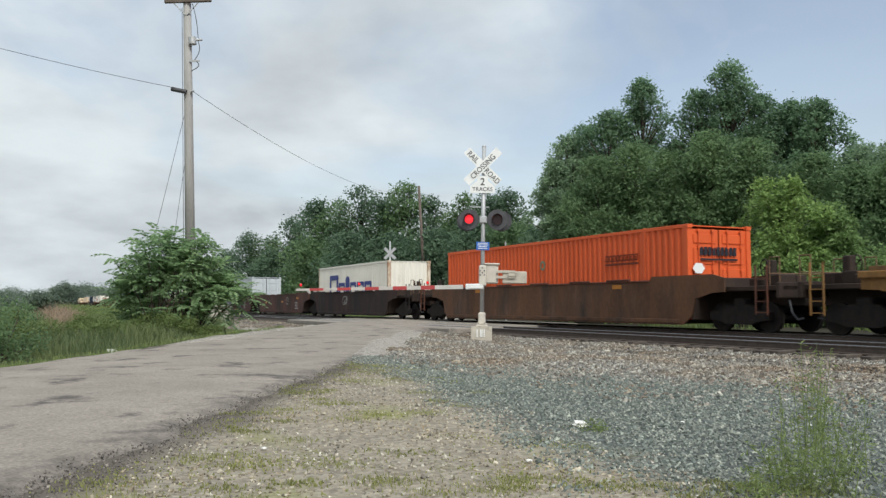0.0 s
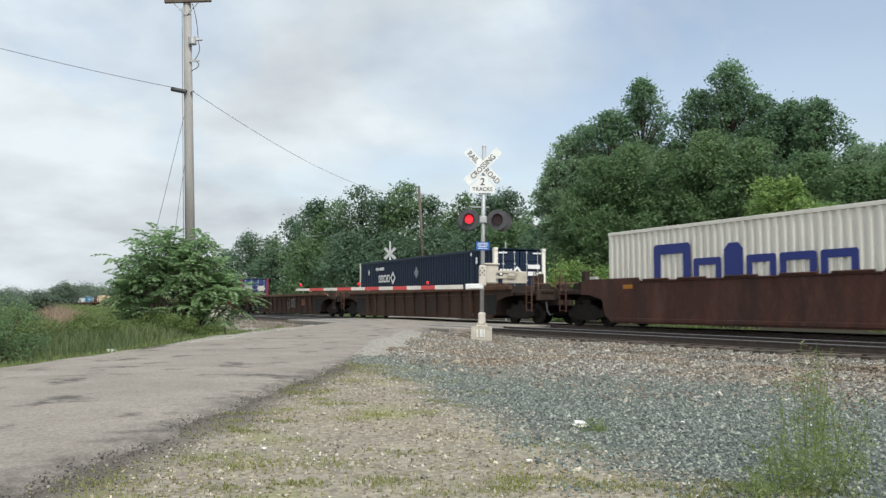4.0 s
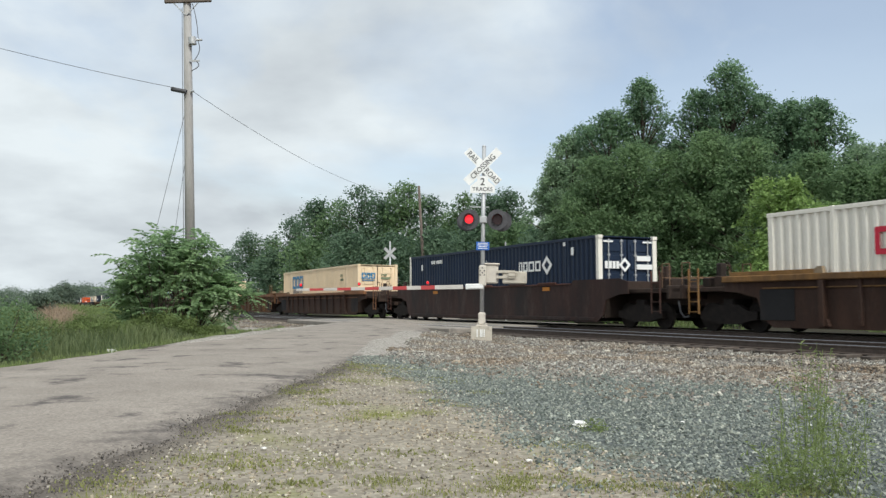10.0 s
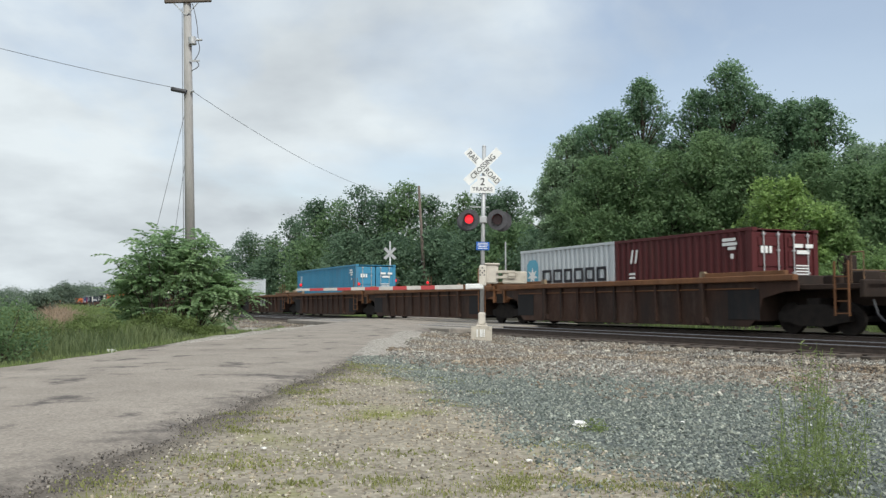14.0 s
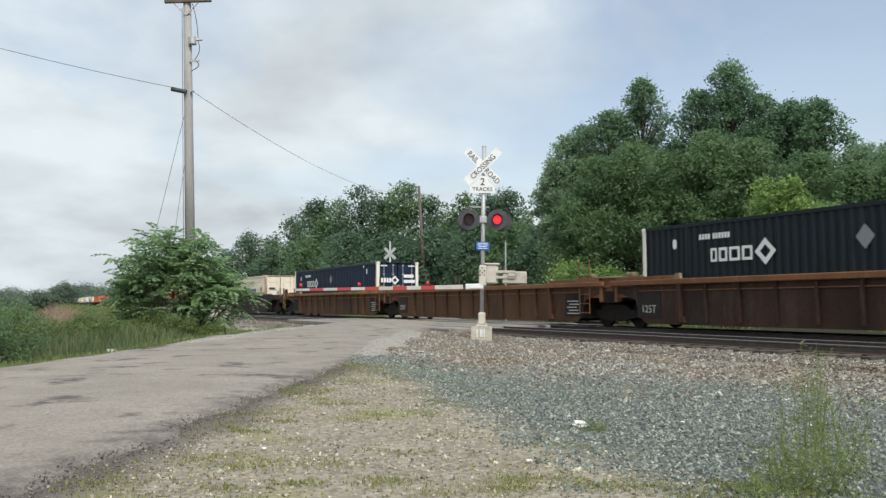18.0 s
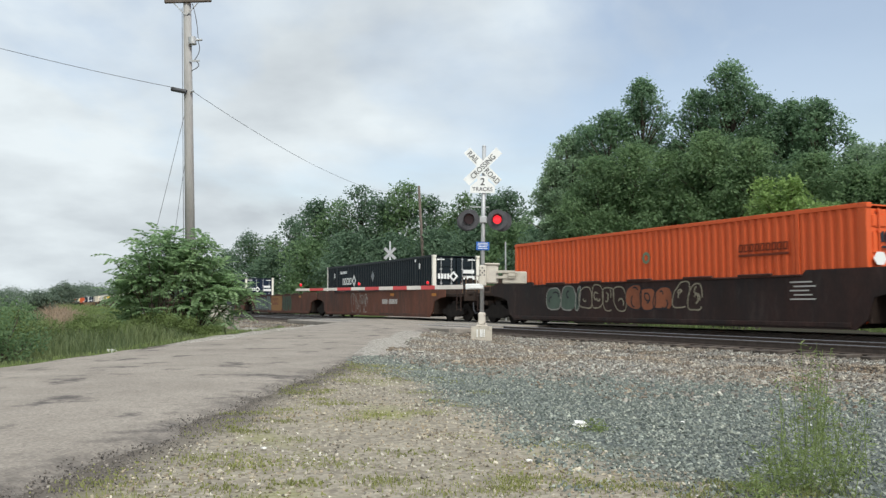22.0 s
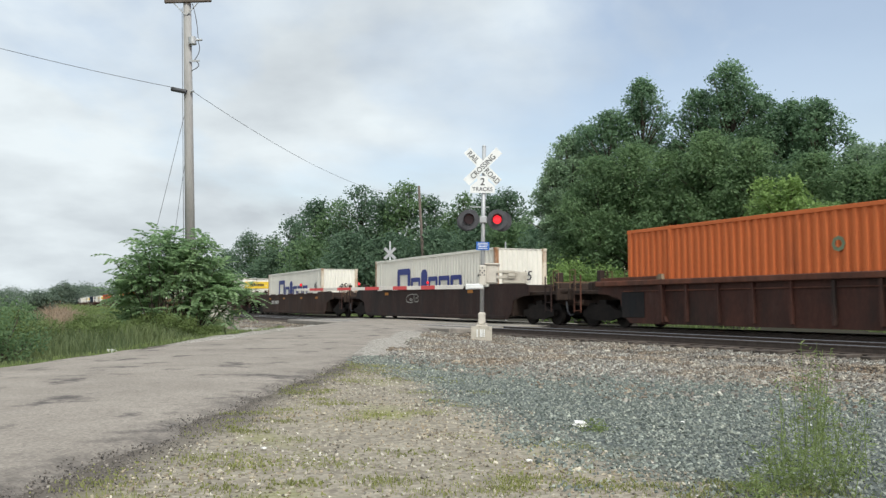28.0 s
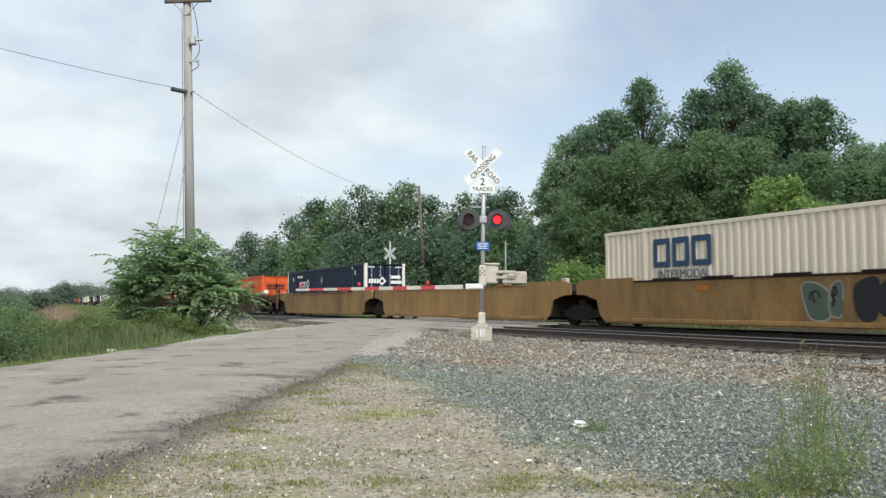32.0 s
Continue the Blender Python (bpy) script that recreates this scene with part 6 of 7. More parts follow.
box(bm, 0.72, 0.98, -0.31, -0.25, 1.82, 1.98, 0.05)
part("counterweight", bm, M["concrete"], signal, "weathered counterweight plates")
arm = tagged(place("gate_arm", None, signal, pose(-0.02, -0.25, 1.52, 0, -1.9, 0)), "red and white striped gate arm")
bm = box(bmesh.new(), -0.46, 0.06, -0.05, 0.05, -0.03, 0.13, 0.02)
box(bm, -0.36, -0.06, -0.07, -0.05, 0.0, 0.11)
part("arm_root", bm, M["white_paint"], arm)
for i in range(12):
    a, b = -0.53 - i * 0.407, -0.53 - (i + 1) * 0.407
    h = 0.062 - 0.0025 * i
    c = 0.045
    part("stripe", box(bmesh.new(), b, a, -0.018, 0.018, c - h, c + h, 0.004), M["red_stripe"] if i % 2 == 0 and 2 <= i else M["arm_white"], arm)
for x in (-1.55, -3.55, -5.26):
    lamp = part("gate_lamp", tube(bmesh.new(), (x, -0.02, 0.19), (x, 0.02, 0.19), 0.045, n=12), M["black"], arm)
    part("lamp_stem", box(bmesh.new(), x - 0.035, x + 0.035, -0.02, 0.02, 0.13, 0.2), M["red_stripe"], lamp)
    bm = bmesh.new()
    bmesh.ops.create_uvsphere(bm, u_segments=12, v_segments=8, radius=0.034, matrix=Matrix.Translation((x, -0.03, 0.19)))
    part("red_lens", bm, M["red_lamp"], lamp, "lit red lamp", True)

# ---- the signal on the far side, seen from behind ----
far = tagged(new("crossing_signal"), "far crossing signal mast seen from behind across the tracks", "crossing signal", "crossing signals")
far.matrix_basis = pose(-4.15, 67.0, -0.25, 0, -0.3, ROAD_TURN)
part("mast", tube(bmesh.new(), (0, 0, 0), (0, 0, 6.0), 0.065, n=12), M["galv"], far, "", True)
b2 = crossbuck(far, False, "galv")
b2.matrix_basis = pose(0.0, -0.085, 5.05)
part("lamp_arm", tube(bmesh.new(), (-0.4, -0.02, 2.9), (0.4, -0.02, 2.9), 0.03, n=8), M["galv"], far)
for x in (-0.42, 0.42):
    flasher(far, x, -0.12, 2.9)

post = tagged(new("marker_post"), "thin grey steel post standing beyond the tracks", "post")
post.matrix_basis = pose(3.68, 50.0, -0.45)
part("post", tube(bmesh.new(), (0, 0, 0), (0, 0, 4.85), 0.045, n=10), M["galv"], post)
part("cap", tube(bmesh.new(), (0, 0, 4.85), (0, 0, 4.9), 0.055, 0.03, n=10), M["galv"], post)

# ---- poles and wires ----
pole = tagged(new("utility_pole"), "tall weathered wooden utility pole with crossarm and wires", "utility pole", "utility poles")
pole.matrix_basis = pose(-8.31, 28.2, -0.3, 0, -1.62, 0)
part("pole_shaft", tube(bmesh.new(), (0, 0, 0), (0, 0, 12.4), 0.175, 0.125, n=16), M["pole_wood"], pole, "", True)
bm = box(bmesh.new(), -0.72, 0.85, -0.19, -0.08, 11.27, 11.40, 0.012)
# Darker wood than the shaft: the arm's silhouette against the sky, put into colour.
part("crossarm", bm, M["old_pole"], pole)
bm = bmesh.new()
tube(bm, (-0.42, -0.14, 11.27), (-0.02, -0.14, 10.84), 0.018, n=6)
tube(bm, (0.42, -0.14, 11.27), (0.02, -0.14, 10.84), 0.018, n=6)
part("arm_brace", bm, M["galv"], pole)
for x in (-0.6, 0.3, 0.75):
    part("insulator", tube(bmesh.new(), (x, -0.14, 11.40), (x, -0.14, 11.54), 0.05, 0.035, n=10), M["black"], pole)
bm = bmesh.new()
tube(bm, (0.20, -0.12, 9.84), (0.20, -0.12, 10.08), 0.13, n=12)
tube(bm, (0.30, -0.12, 9.98), (0.52, -0.12, 9.98), 0.04, n=8)
box(bm, 0.08, 0.42, -0.14, -0.1, 9.24, 9.30)
box(bm, 0.12, 0.22, -0.2, -0.06, 8.22, 8.26)
part("cutout", bm, M["galv"], pole, "grey fuse cutout and bracket")
part("splice_box", tube(bmesh.new(), (-0.5, -0.2, 8.32), (0.0, -0.2, 8.20), 0.075, n=12), M["black"], pole, "black splice case")


def wire(points, parent=None, r=0.012, name="wire"):
    cu = bpy.data.curves.new(name, "CURVE")
    cu.dimensions, cu.bevel_depth, cu.bevel_resolution = "3D", r, 1
    sp = cu.splines.new("POLY")
    sp.points.add(len(points) - 1)
    for p, q in zip(sp.points, points):
        p.co = (*q, 1)
    cu.materials.append(M["wire"])
    tmp = new(name, cu)
    bpy.context.view_layer.update()
    me = bpy.data.meshes.new_from_object(tmp.evaluated_get(bpy.context.evaluated_depsgraph_get()))
    bpy.data.objects.remove(tmp)
    return place(name, me, parent)


def sag(a, b, drop, n=24):
    a, b = Vector(a), Vector(b)
    return [tuple(a.lerp(b, i / n) - Vector((0, 0, drop * 4 * (i / n) * (1 - i / n)))) for i in range(n + 1)]


def drop_loop(x0, z0, x1, z1, out):
    return [(x0 + (x1 - x0) * f + out * math.sin(math.pi * f), -0.16, z0 + (z1 - z0) * f) for f in (0, 0.15, 0.3, 0.5, 0.7, 0.85, 1)]


wire(drop_loop(0.22, 11.22, 0.40, 10.02, 0.04), pole, 0.012, "jumper_wire")
wire(drop_loop(0.40, 9.92, 0.28, 9.30, 0.10), pole, 0.012, "jumper_wire")
wire(drop_loop(0.33, 9.24, 0.16, 8.92, 0.16), pole, 0.014, "jumper_wire")
wire([(-0.16, -0.05, 11.12), (-0.17, -0.1, 6), (-0.2, -0.1, 0.4)], pole, 0.01, "ground_wire")

pole_far = tagged(new("utility_pole"), "distant bare wooden utility pole beyond the tracks", "utility pole", "utility poles")
pole_far.matrix_basis = pose(-1.75, 88.0, -0.3, 0, -3.2, 0)
part("pole_shaft", tube(bmesh.new(), (0, 0, 0), (0, 0, 13.4), 0.19, 0.13, n=12), M["old_pole"], pole_far, "", True)

line = tagged(new("overhead_wire"), "slack black overhead wire strung between the poles", "wire", "overhead wires")
wire(sag((-8.60, 28.1, 7.99), (-24.0, 20.0, 11.25), 0.45), line, 0.008, "strand")
line2 = tagged(new("overhead_wire"), "slack black overhead wire crossing the tracks", "wire", "overhead wires")
wire(sag((-8.40, 28.2, 7.97), (-2.35, 88.0, 12.6), 1.4, 40), line2, 0.008, "strand")
for foot in ((-10.5, 28.6, -0.3), (-9.75, 29.4, -0.3)):
    guy = tagged(new("guy_wire"), "thin steel guy wire bracing the utility pole", "wire", "guy wires")
    wire([(-8.48, 28.2, 7.95 if foot[0] < -10 else 6.6), foot], guy, 0.007, "strand")

# ---- cabinets and litter ----
cabinet = tagged(new("signal_cabinet"), "white metal signal cabinet standing by the tracks", "cabinet")
cabinet.matrix_basis = pose(-12.1, 46.0, -0.3, 0, 0, TURN)
part("cabinet_body", box(bmesh.new(), -0.5, 0.5, -0.6, 0.6, 0.0, 1.0, 0.02), M["cabinet_paint"], cabinet)
part("cabinet_lid", box(bmesh.new(), -0.55, 0.55, -0.65, 0.65, 1.0, 1.07, 0.02), M["cabinet_paint"], cabinet)
part("cabinet_door", box(bmesh.new(), -0.52, -0.5, -0.5, 0.5, 0.08, 0.92, 0.01), M["cabinet_paint"], cabinet)
relay = tagged(new("relay_box"), "small grey relay box on a post by the tracks", "relay box")
relay.matrix_basis = pose(-14.3, 40.5, -0.3)
part("post", tube(bmesh.new(), (0, 0, 0), (0, 0, 0.45), 0.05, n=8), M["galv"], relay)
part("case", box(bmesh.new(), -0.2, 0.2, -0.14, 0.14, 0.4, 0.95, 0.02), M["galv"], relay)
part("lid", box(bmesh.new(), -0.22, 0.22, -0.16, 0.16, 0.95, 0.99, 0.01), M["white_paint"], relay)
M["paper"] = surface("crumpled_white_plastic", (0.82, 0.81, 0.78), (0.62, 0.60, 0.56), 20, 0.6, 0, 0.3)


def crumple(x, y, size, label, seed, name="litter"):
    r = random.Random(seed)
    bm = bmesh.new()
    bmesh.ops.create_icosphere(bm, subdivisions=2, radius=size)
    for v in bm.verts:
        v.co *= r.uniform(0.55, 1.2)
        v.co.z = max(v.co.z * 0.45, -size * 0.2)
    ob = place(name, to_mesh(name, bm, M["paper"]))
    ob.matrix_basis = pose(x, y, ground_z(x, y) + size * 0.2 + 0.01, 0, 0, r.uniform(0, 360))
    return tagged(ob, label, "litter")


crumple(1.10, 6.96, 0.072, "crumpled white paper scrap on the gravel", 1)
crumple(0.53, 5.35, 0.022, "small white paper scrap on the gravel", 2)
crumple(-1.18, 5.65, 0.022, "small white scrap lying on the dirt", 3)
crumple(-7.05, 18.2, 0.13, "white plastic bag in the roadside grass", 4)
crumple(2.0, 7.2, 0.02, "small white paper scrap on the gravel", 5)

# ---- trees, bushes and grass ----
LEAF = {
    "oak": leafy("deep_green_leaves", (0.110, 0.188, 0.112), (0.255, 0.385, 0.215), 0.55),
    "mid": leafy("mid_green_leaves", (0.098, 0.166, 0.084), (0.248, 0.362, 0.168), 0.55),
    "light": leafy("fresh_green_leaves", (0.115, 0.192, 0.070), (0.280, 0.405, 0.150)),
    "sumac": leafy("sumac_leaves", (0.165, 0.265, 0.128), (0.370, 0.510, 0.260)),
    "grass": leafy("grass_blades", (0.092, 0.130, 0.060), (0.275, 0.318, 0.145)),
    "turf": leafy("low_turf", (0.190, 0.205, 0.070), (0.400, 0.410, 0.160)),
    "straw": leafy("dry_grass", (0.30, 0.22, 0.15), (0.48, 0.37, 0.27)),
    "weed": leafy("weed_leaves", (0.105, 0.150, 0.050), (0.280, 0.355, 0.135)),
    # Bluish and lighter: the air's haze is put into this leaf colour.
    "hazy": leafy("hazed_row_leaves", (0.085, 0.140, 0.092), (0.190, 0.285, 0.170)),
    # Pale and greyed, with the haze of distance mixed into the colour.
    "far": leafy("hazed_distant_leaves", (0.135, 0.180, 0.140), (0.225, 0.285, 0.205)),
    "lime": leafy("sunlit_yellow_green_leaves", (0.150, 0.238, 0.074), (0.360, 0.500, 0.165)),
    "pale": leafy("pale_silvery_green_leaves", (0.165, 0.250, 0.155), (0.360, 0.480, 0.300), 0.55),
    "airy": leafy("tall_weed_leaves", (0.150, 0.200, 0.065), (0.370, 0.450, 0.180)),
}


def leaf_cards(centres, size, r, droop=0.25, slim=0.6, outward=None):
    """Bent four-sided leaves at the centres, turned at random."""
    n = len(centres)
    u = r.normal(size=(n, 3))
    u[:, 2] = u[:, 2] * 0.6 - droop
    u /= np.linalg.norm(u, axis=1, keepdims=True)
    k = r.normal(size=(n, 3))
    k[:, 2] += 1.2
    if outward is not None:                           # leaves turn towards the light, out of their bough
        k = k * 0.55 + outward * 0.8
    v = np.cross(u, k)
    v /= np.linalg.norm(v, axis=1, keepdims=True) + 1e-9
    w = np.cross(u, v)
    a = (size * r.uniform(0.6, 1.35, n))[:, None]
    verts = np.stack([centres - u * a * 0.5, centres + v * a * slim * 0.5 - w * a * 0.08, centres + u * a * 0.5, centres - v * a * slim * 0.5 - w * a * 0.08], axis=1).reshape(-1, 3)
    return verts, np.arange(4 * n).reshape(-1, 4)


def crown_points(r, lobes, count, shell=0.75):
    """Points thrown about the outer parts of many lobes (x, y, z, radius)."""
    lobes = np.array(lobes)
    weight = lobes[:, 3] ** 2
    pick = r.choice(len(lobes), count, p=weight / weight.sum())
    d = r.normal(size=(count, 3))
    d /= np.linalg.norm(d, axis=1, keepdims=True)
    rad = lobes[pick, 3] * np.abs(r.normal(0.78, 0.24, count))
    return lobes[pick, :3] + d * rad[:, None] * np.array([1.08, 1.08, 0.92]), d


def bough_points(r, boughs, count, flat=0.78):
    """Leaves on the upper skin of drooping boughs (x, y, z, radius), with twigs spraying past the rim."""
    boughs = np.array(boughs)
    weight = boughs[:, 3] ** 2
    pick = r.choice(len(boughs), count, p=weight / weight.sum())
    d = r.normal(size=(count, 3))
    d /= np.linalg.norm(d, axis=1, keepdims=True)
    top = r.random(count) < 0.72
    d[:, 2] = np.where(top, np.abs(d[:, 2]), d[:, 2])
    rad = np.where(top, r.normal(0.92, 0.10, count), r.uniform(0.3, 0.95, count))
    rho = np.hypot(d[:, 0], d[:, 1])
    ang = np.arctan2(d[:, 1], d[:, 0])
    spray = 1 + 0.30 * np.sin(ang * 5 + pick * 2.1) * rho + 0.20 * np.sin(ang * 11 + pick * 0.7) * rho
    big = boughs[pick, 3]
    off = d * (rad * spray * big)[:, None]
    off[:, 2] = off[:, 2] * flat - 0.34 * big * (rho * rad) ** 2.2
    way = d.copy()
    way[:, 2] += 0.35
    return boughs[pick, :3] + off, way


def make_tree(x, y, height, spread, leaf, seed, count=9000, size=0.24, low=0.25, label="", name="tree", ground=-0.4, coarse=1.0):
    r = np.random.default_rng(seed)
    tree = tagged(new(name), label or "tall leafy deciduous tree in full summer leaf", name.replace("_", " "))
    tree.matrix_basis = pose(x, y, ground, 0, 0, float(r.uniform(0, 360)))
    bm = bmesh.new()
    top = height * 0.72
    tube(bm, (0, 0, 0), (0.1, 0, height * 0.35), 0.022 * height, 0.016 * height, n=9)
    tube(bm, (0.1, 0, height * 0.35), (0, 0.1, top), 0.016 * height, 0.006 * height, n=8)
    boughs = []
    mid, tall = height * (0.5 + low * 0.5), height * (0.5 - low * 0.5)
    n = int(24 + 20 * tall / spread)
    for i in range(n):                                # boughs all round the trunk, lumpy in the tree's own way
        f = (i + r.uniform(0, 1)) / n
        a = i * 2.4 + r.uniform(-0.6, 0.6)
        env = math.sin(math.pi * (0.12 + 0.86 * f) ** 0.85) ** 0.5
        lump = 1 + 0.48 * noise.noise(Vector((math.cos(a) * 1.1 + seed, math.sin(a) * 1.1, f * 3.1)))
        rad = spread * r.uniform(0.16, 0.42) * coarse
        reach = max(0.0, spread * 1.10 * env * lump * (r.uniform(0.82, 1.04) if i % 4 else r.uniform(0.25, 0.7)) - rad * 0.75)
        zz = min(mid - tall + 2 * tall * f, height - rad * 0.5)
        c = (math.cos(a) * reach, math.sin(a) * reach, zz)
        boughs.append((*c, rad))
        tube(bm, (0.05, 0.05, min(top - 0.3, max(0.3, zz - reach * 0.6))), c, 0.0045 * height, 0.0015 * height, n=4)
    for i in range(14):                               # inner leaves round the trunk
        boughs.append((r.normal() * 0.2 * spread, r.normal() * 0.2 * spread, mid + tall * r.uniform(-0.9, 0.72), spread * 0.36))
    part("trunk", bm, M["bark"], tree, "", True)
    loose = int(count * 0.35)
    pts, way = bough_points(r, boughs, count - loose)
    pts2, way2 = crown_points(r, boughs, loose)
    pts, way = np.concatenate([pts, pts2]), np.concatenate([way, way2])
    v, f = leaf_cards(pts, size, r, outward=way)
    place("crown", arrays("crown", v, f, LEAF[leaf]), tree)
    return tree


def make_shrub(x, y, height, spread, leaf, seed, count=4000, size=0.16, label="", name="shrub", ground=-0.35):
    r = np.random.default_rng(seed)
    shrub = tagged(new(name), label or "dense green shrub along the tracks", name.replace("_", " "))
    shrub.matrix_basis = pose(x, y, ground)
    lobes = []
    for i in range(16):
        a = r.uniform(0, 2 * math.pi)
        d = spread * math.sqrt(r.random()) * 0.8
        z = height * r.uniform(0.25, 0.85) * (1 - 0.35 * d / spread)
        part("stem", tube(bmesh.new(), (0.1 * math.cos(a), 0.1 * math.sin(a), 0), (d * math.cos(a), d * math.sin(a), z), 0.02, 0.007, n=5), M["bark"], shrub)
        lobes.append((d * math.cos(a), d * math.sin(a), z, height * r.uniform(0.16, 0.3)))
    pts, way = crown_points(r, lobes, count)
    v, f = leaf_cards(pts, size, r, outward=way)
    place("foliage", arrays("foliage", v, f, LEAF[leaf]), shrub)
    return shrub


def at_depth(x, depth):
    """The place at that depth in the direction x (pixels of a 1568 wide view from the eye)."""
    return (x - 784) / 1507 * depth


# The tall group behind the tracks: view direction, depth, height, spread
TREES = [
    (984, 60, 11.2, 1.7, "pale"), (1012, 62, 13.4, 2.3, "pale"), (1045, 64, 14.6, 2.6, "oak"), (1085, 60, 14.8, 2.6, "oak"), (1140, 60, 17.0, 2.3, "oak"), (1200, 60, 12.7, 2.4, "oak"), (1245, 58, 15.8, 2.4, "oak"), (1298, 56, 17.2, 2.5, "oak"),
    (1352, 56, 14.9, 2.6, "oak"), (1408, 54, 14.0, 2.6, "oak"), (1456, 52, 13.6, 2.3, "oak"), (1528, 50, 10.6, 2.7, "pale"), (1590, 48, 10.2, 2.6, "pale"), (1660, 46, 10.6, 3.0, "oak"),
    (1030, 56, 8.6, 2.2, "mid"), (1060, 54, 10.4, 2.8, "mid"), (1120, 53, 11.0, 2.8, "mid"), (1190, 51, 10.4, 2.8, "mid"), (1260, 50, 11.2, 2.8, "mid"), (1330, 48, 10.4, 2.8, "mid"), (1385, 39, 6.9, 2.7, "lime"), (1470, 38.5, 5.6, 1.9, "light"), (1450, 46, 9.2, 2.6, "mid"), (1520, 43, 8.0, 2.8, "mid"), (1590, 41, 7.8, 2.8, "mid"),
]
for i, (px_dir, depth, h, sp, leaf) in enumerate(TREES):
    young = leaf == "lime"
    make_tree(at_depth(px_dir, depth), depth, h, sp, leaf, 100 + i, 17000 if young else 20000, 0.19 if young else 0.20, 0.3 if i < 14 else 0.05, coarse=0.72 if young else 1.0)
SHRUBS = [(1030, 46, 3.7, 2.4, "lime"), (1090, 44, 3.3, 2.2, "lime"), (1160, 43, 2.4, 2.2, "mid"), (1240, 42, 2.6, 2.2, "mid"), (1320, 36, 2.4, 1.6, "mid"), (1500, 35, 3.0, 1.8, "light"), (1560, 34, 3.8, 2.2, "light"), (1630, 32, 3.6, 2.2, "light"),
          (1000, 58, 4.6, 2.2, "mid")]
for i, (px_dir, depth, h, sp, leaf) in enumerate(SHRUBS):
    make_shrub(at_depth(px_dir, depth), depth, h, sp, leaf, 200 + i, 8000, 0.165)
# The row farther off, beyond the crossing
MIDDLE = [(372, 175, 10.0, 5), (402, 165, 11.2, 5), (440, 150, 13.4, 5), (480, 150, 12.4, 5), (520, 128, 13.8, 4.6), (560, 110, 14.2, 4.2), (600, 108, 13.8, 4.2), (640, 105, 15.4, 4.4), (678, 106, 14.0, 4.0), (714, 103, 15.5, 4.2), (760, 103, 13.8, 4.0), (790, 108, 11.0, 3.8), (825, 100, 13.8, 3.6), (866, 98, 13.4, 4.0), (898, 96, 13.6, 3.6), (928, 94, 9.6, 3.0),
          (620, 94, 8.6, 4.6), (690, 92, 8.2, 4.6), (545, 102, 8.6, 4.6), (770, 90, 8.4, 4.4), (840, 86, 9.0, 4.4), (900, 82, 8.6, 4.2), (960, 78, 7.6, 4.0), (480, 128, 8.6, 5)]
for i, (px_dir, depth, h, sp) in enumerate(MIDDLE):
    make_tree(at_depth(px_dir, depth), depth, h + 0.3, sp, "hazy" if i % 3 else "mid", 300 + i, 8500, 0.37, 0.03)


def far_woods():
    r = np.random.default_rng(5)
    lobes = []
    for i in range(700):
        f = r.random()
        xp = -120 + 500 * f
        depth = 520 - 330 * max(0, (xp - 60)) / 380 + r.uniform(-20, 60)
        top = depth * (0.021 + 0.008 * noise.noise(Vector((xp * 0.022, 3.0, 0))) + 0.010 * min(1, max(0, (xp - 100) / 120)))
        z = -0.5 + r.random() ** 0.8 * (top - 2.0)
        lobes.append((at_depth(xp, depth), depth, z, r.uniform(2.0, 3.6) * depth / 420))
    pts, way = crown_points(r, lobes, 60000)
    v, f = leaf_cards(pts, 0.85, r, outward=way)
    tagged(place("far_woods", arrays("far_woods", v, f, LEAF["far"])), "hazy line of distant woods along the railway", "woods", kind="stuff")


far_woods()
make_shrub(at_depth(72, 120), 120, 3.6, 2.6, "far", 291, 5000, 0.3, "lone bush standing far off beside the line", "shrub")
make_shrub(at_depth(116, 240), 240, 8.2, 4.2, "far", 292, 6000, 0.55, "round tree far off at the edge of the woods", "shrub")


def trackside_brush():
    """Low growth on the near side of the tracks, down the line."""
    r = np.random.default_rng(6)
    lobes = []
    for i in range(900):
        s = 52 + 260 * r.random() ** 1.5
        p = r.uniform(7.0, 11.4)
        x, y, z = across(p, s)
        lobes.append((x, y, -0.3 + r.uniform(0.05, 0.5), r.uniform(0.3, 0.6) * (1 + s / 250)))
    pts, way = crown_points(r, lobes, 50000)
    v, f = leaf_cards(pts, 0.17, r, outward=way)
    tagged(place("trackside_brush", arrays("trackside_brush", v, f, LEAF["weed"])), "low green brush along the near side of the tracks", "brush", kind="stuff")


trackside_brush()


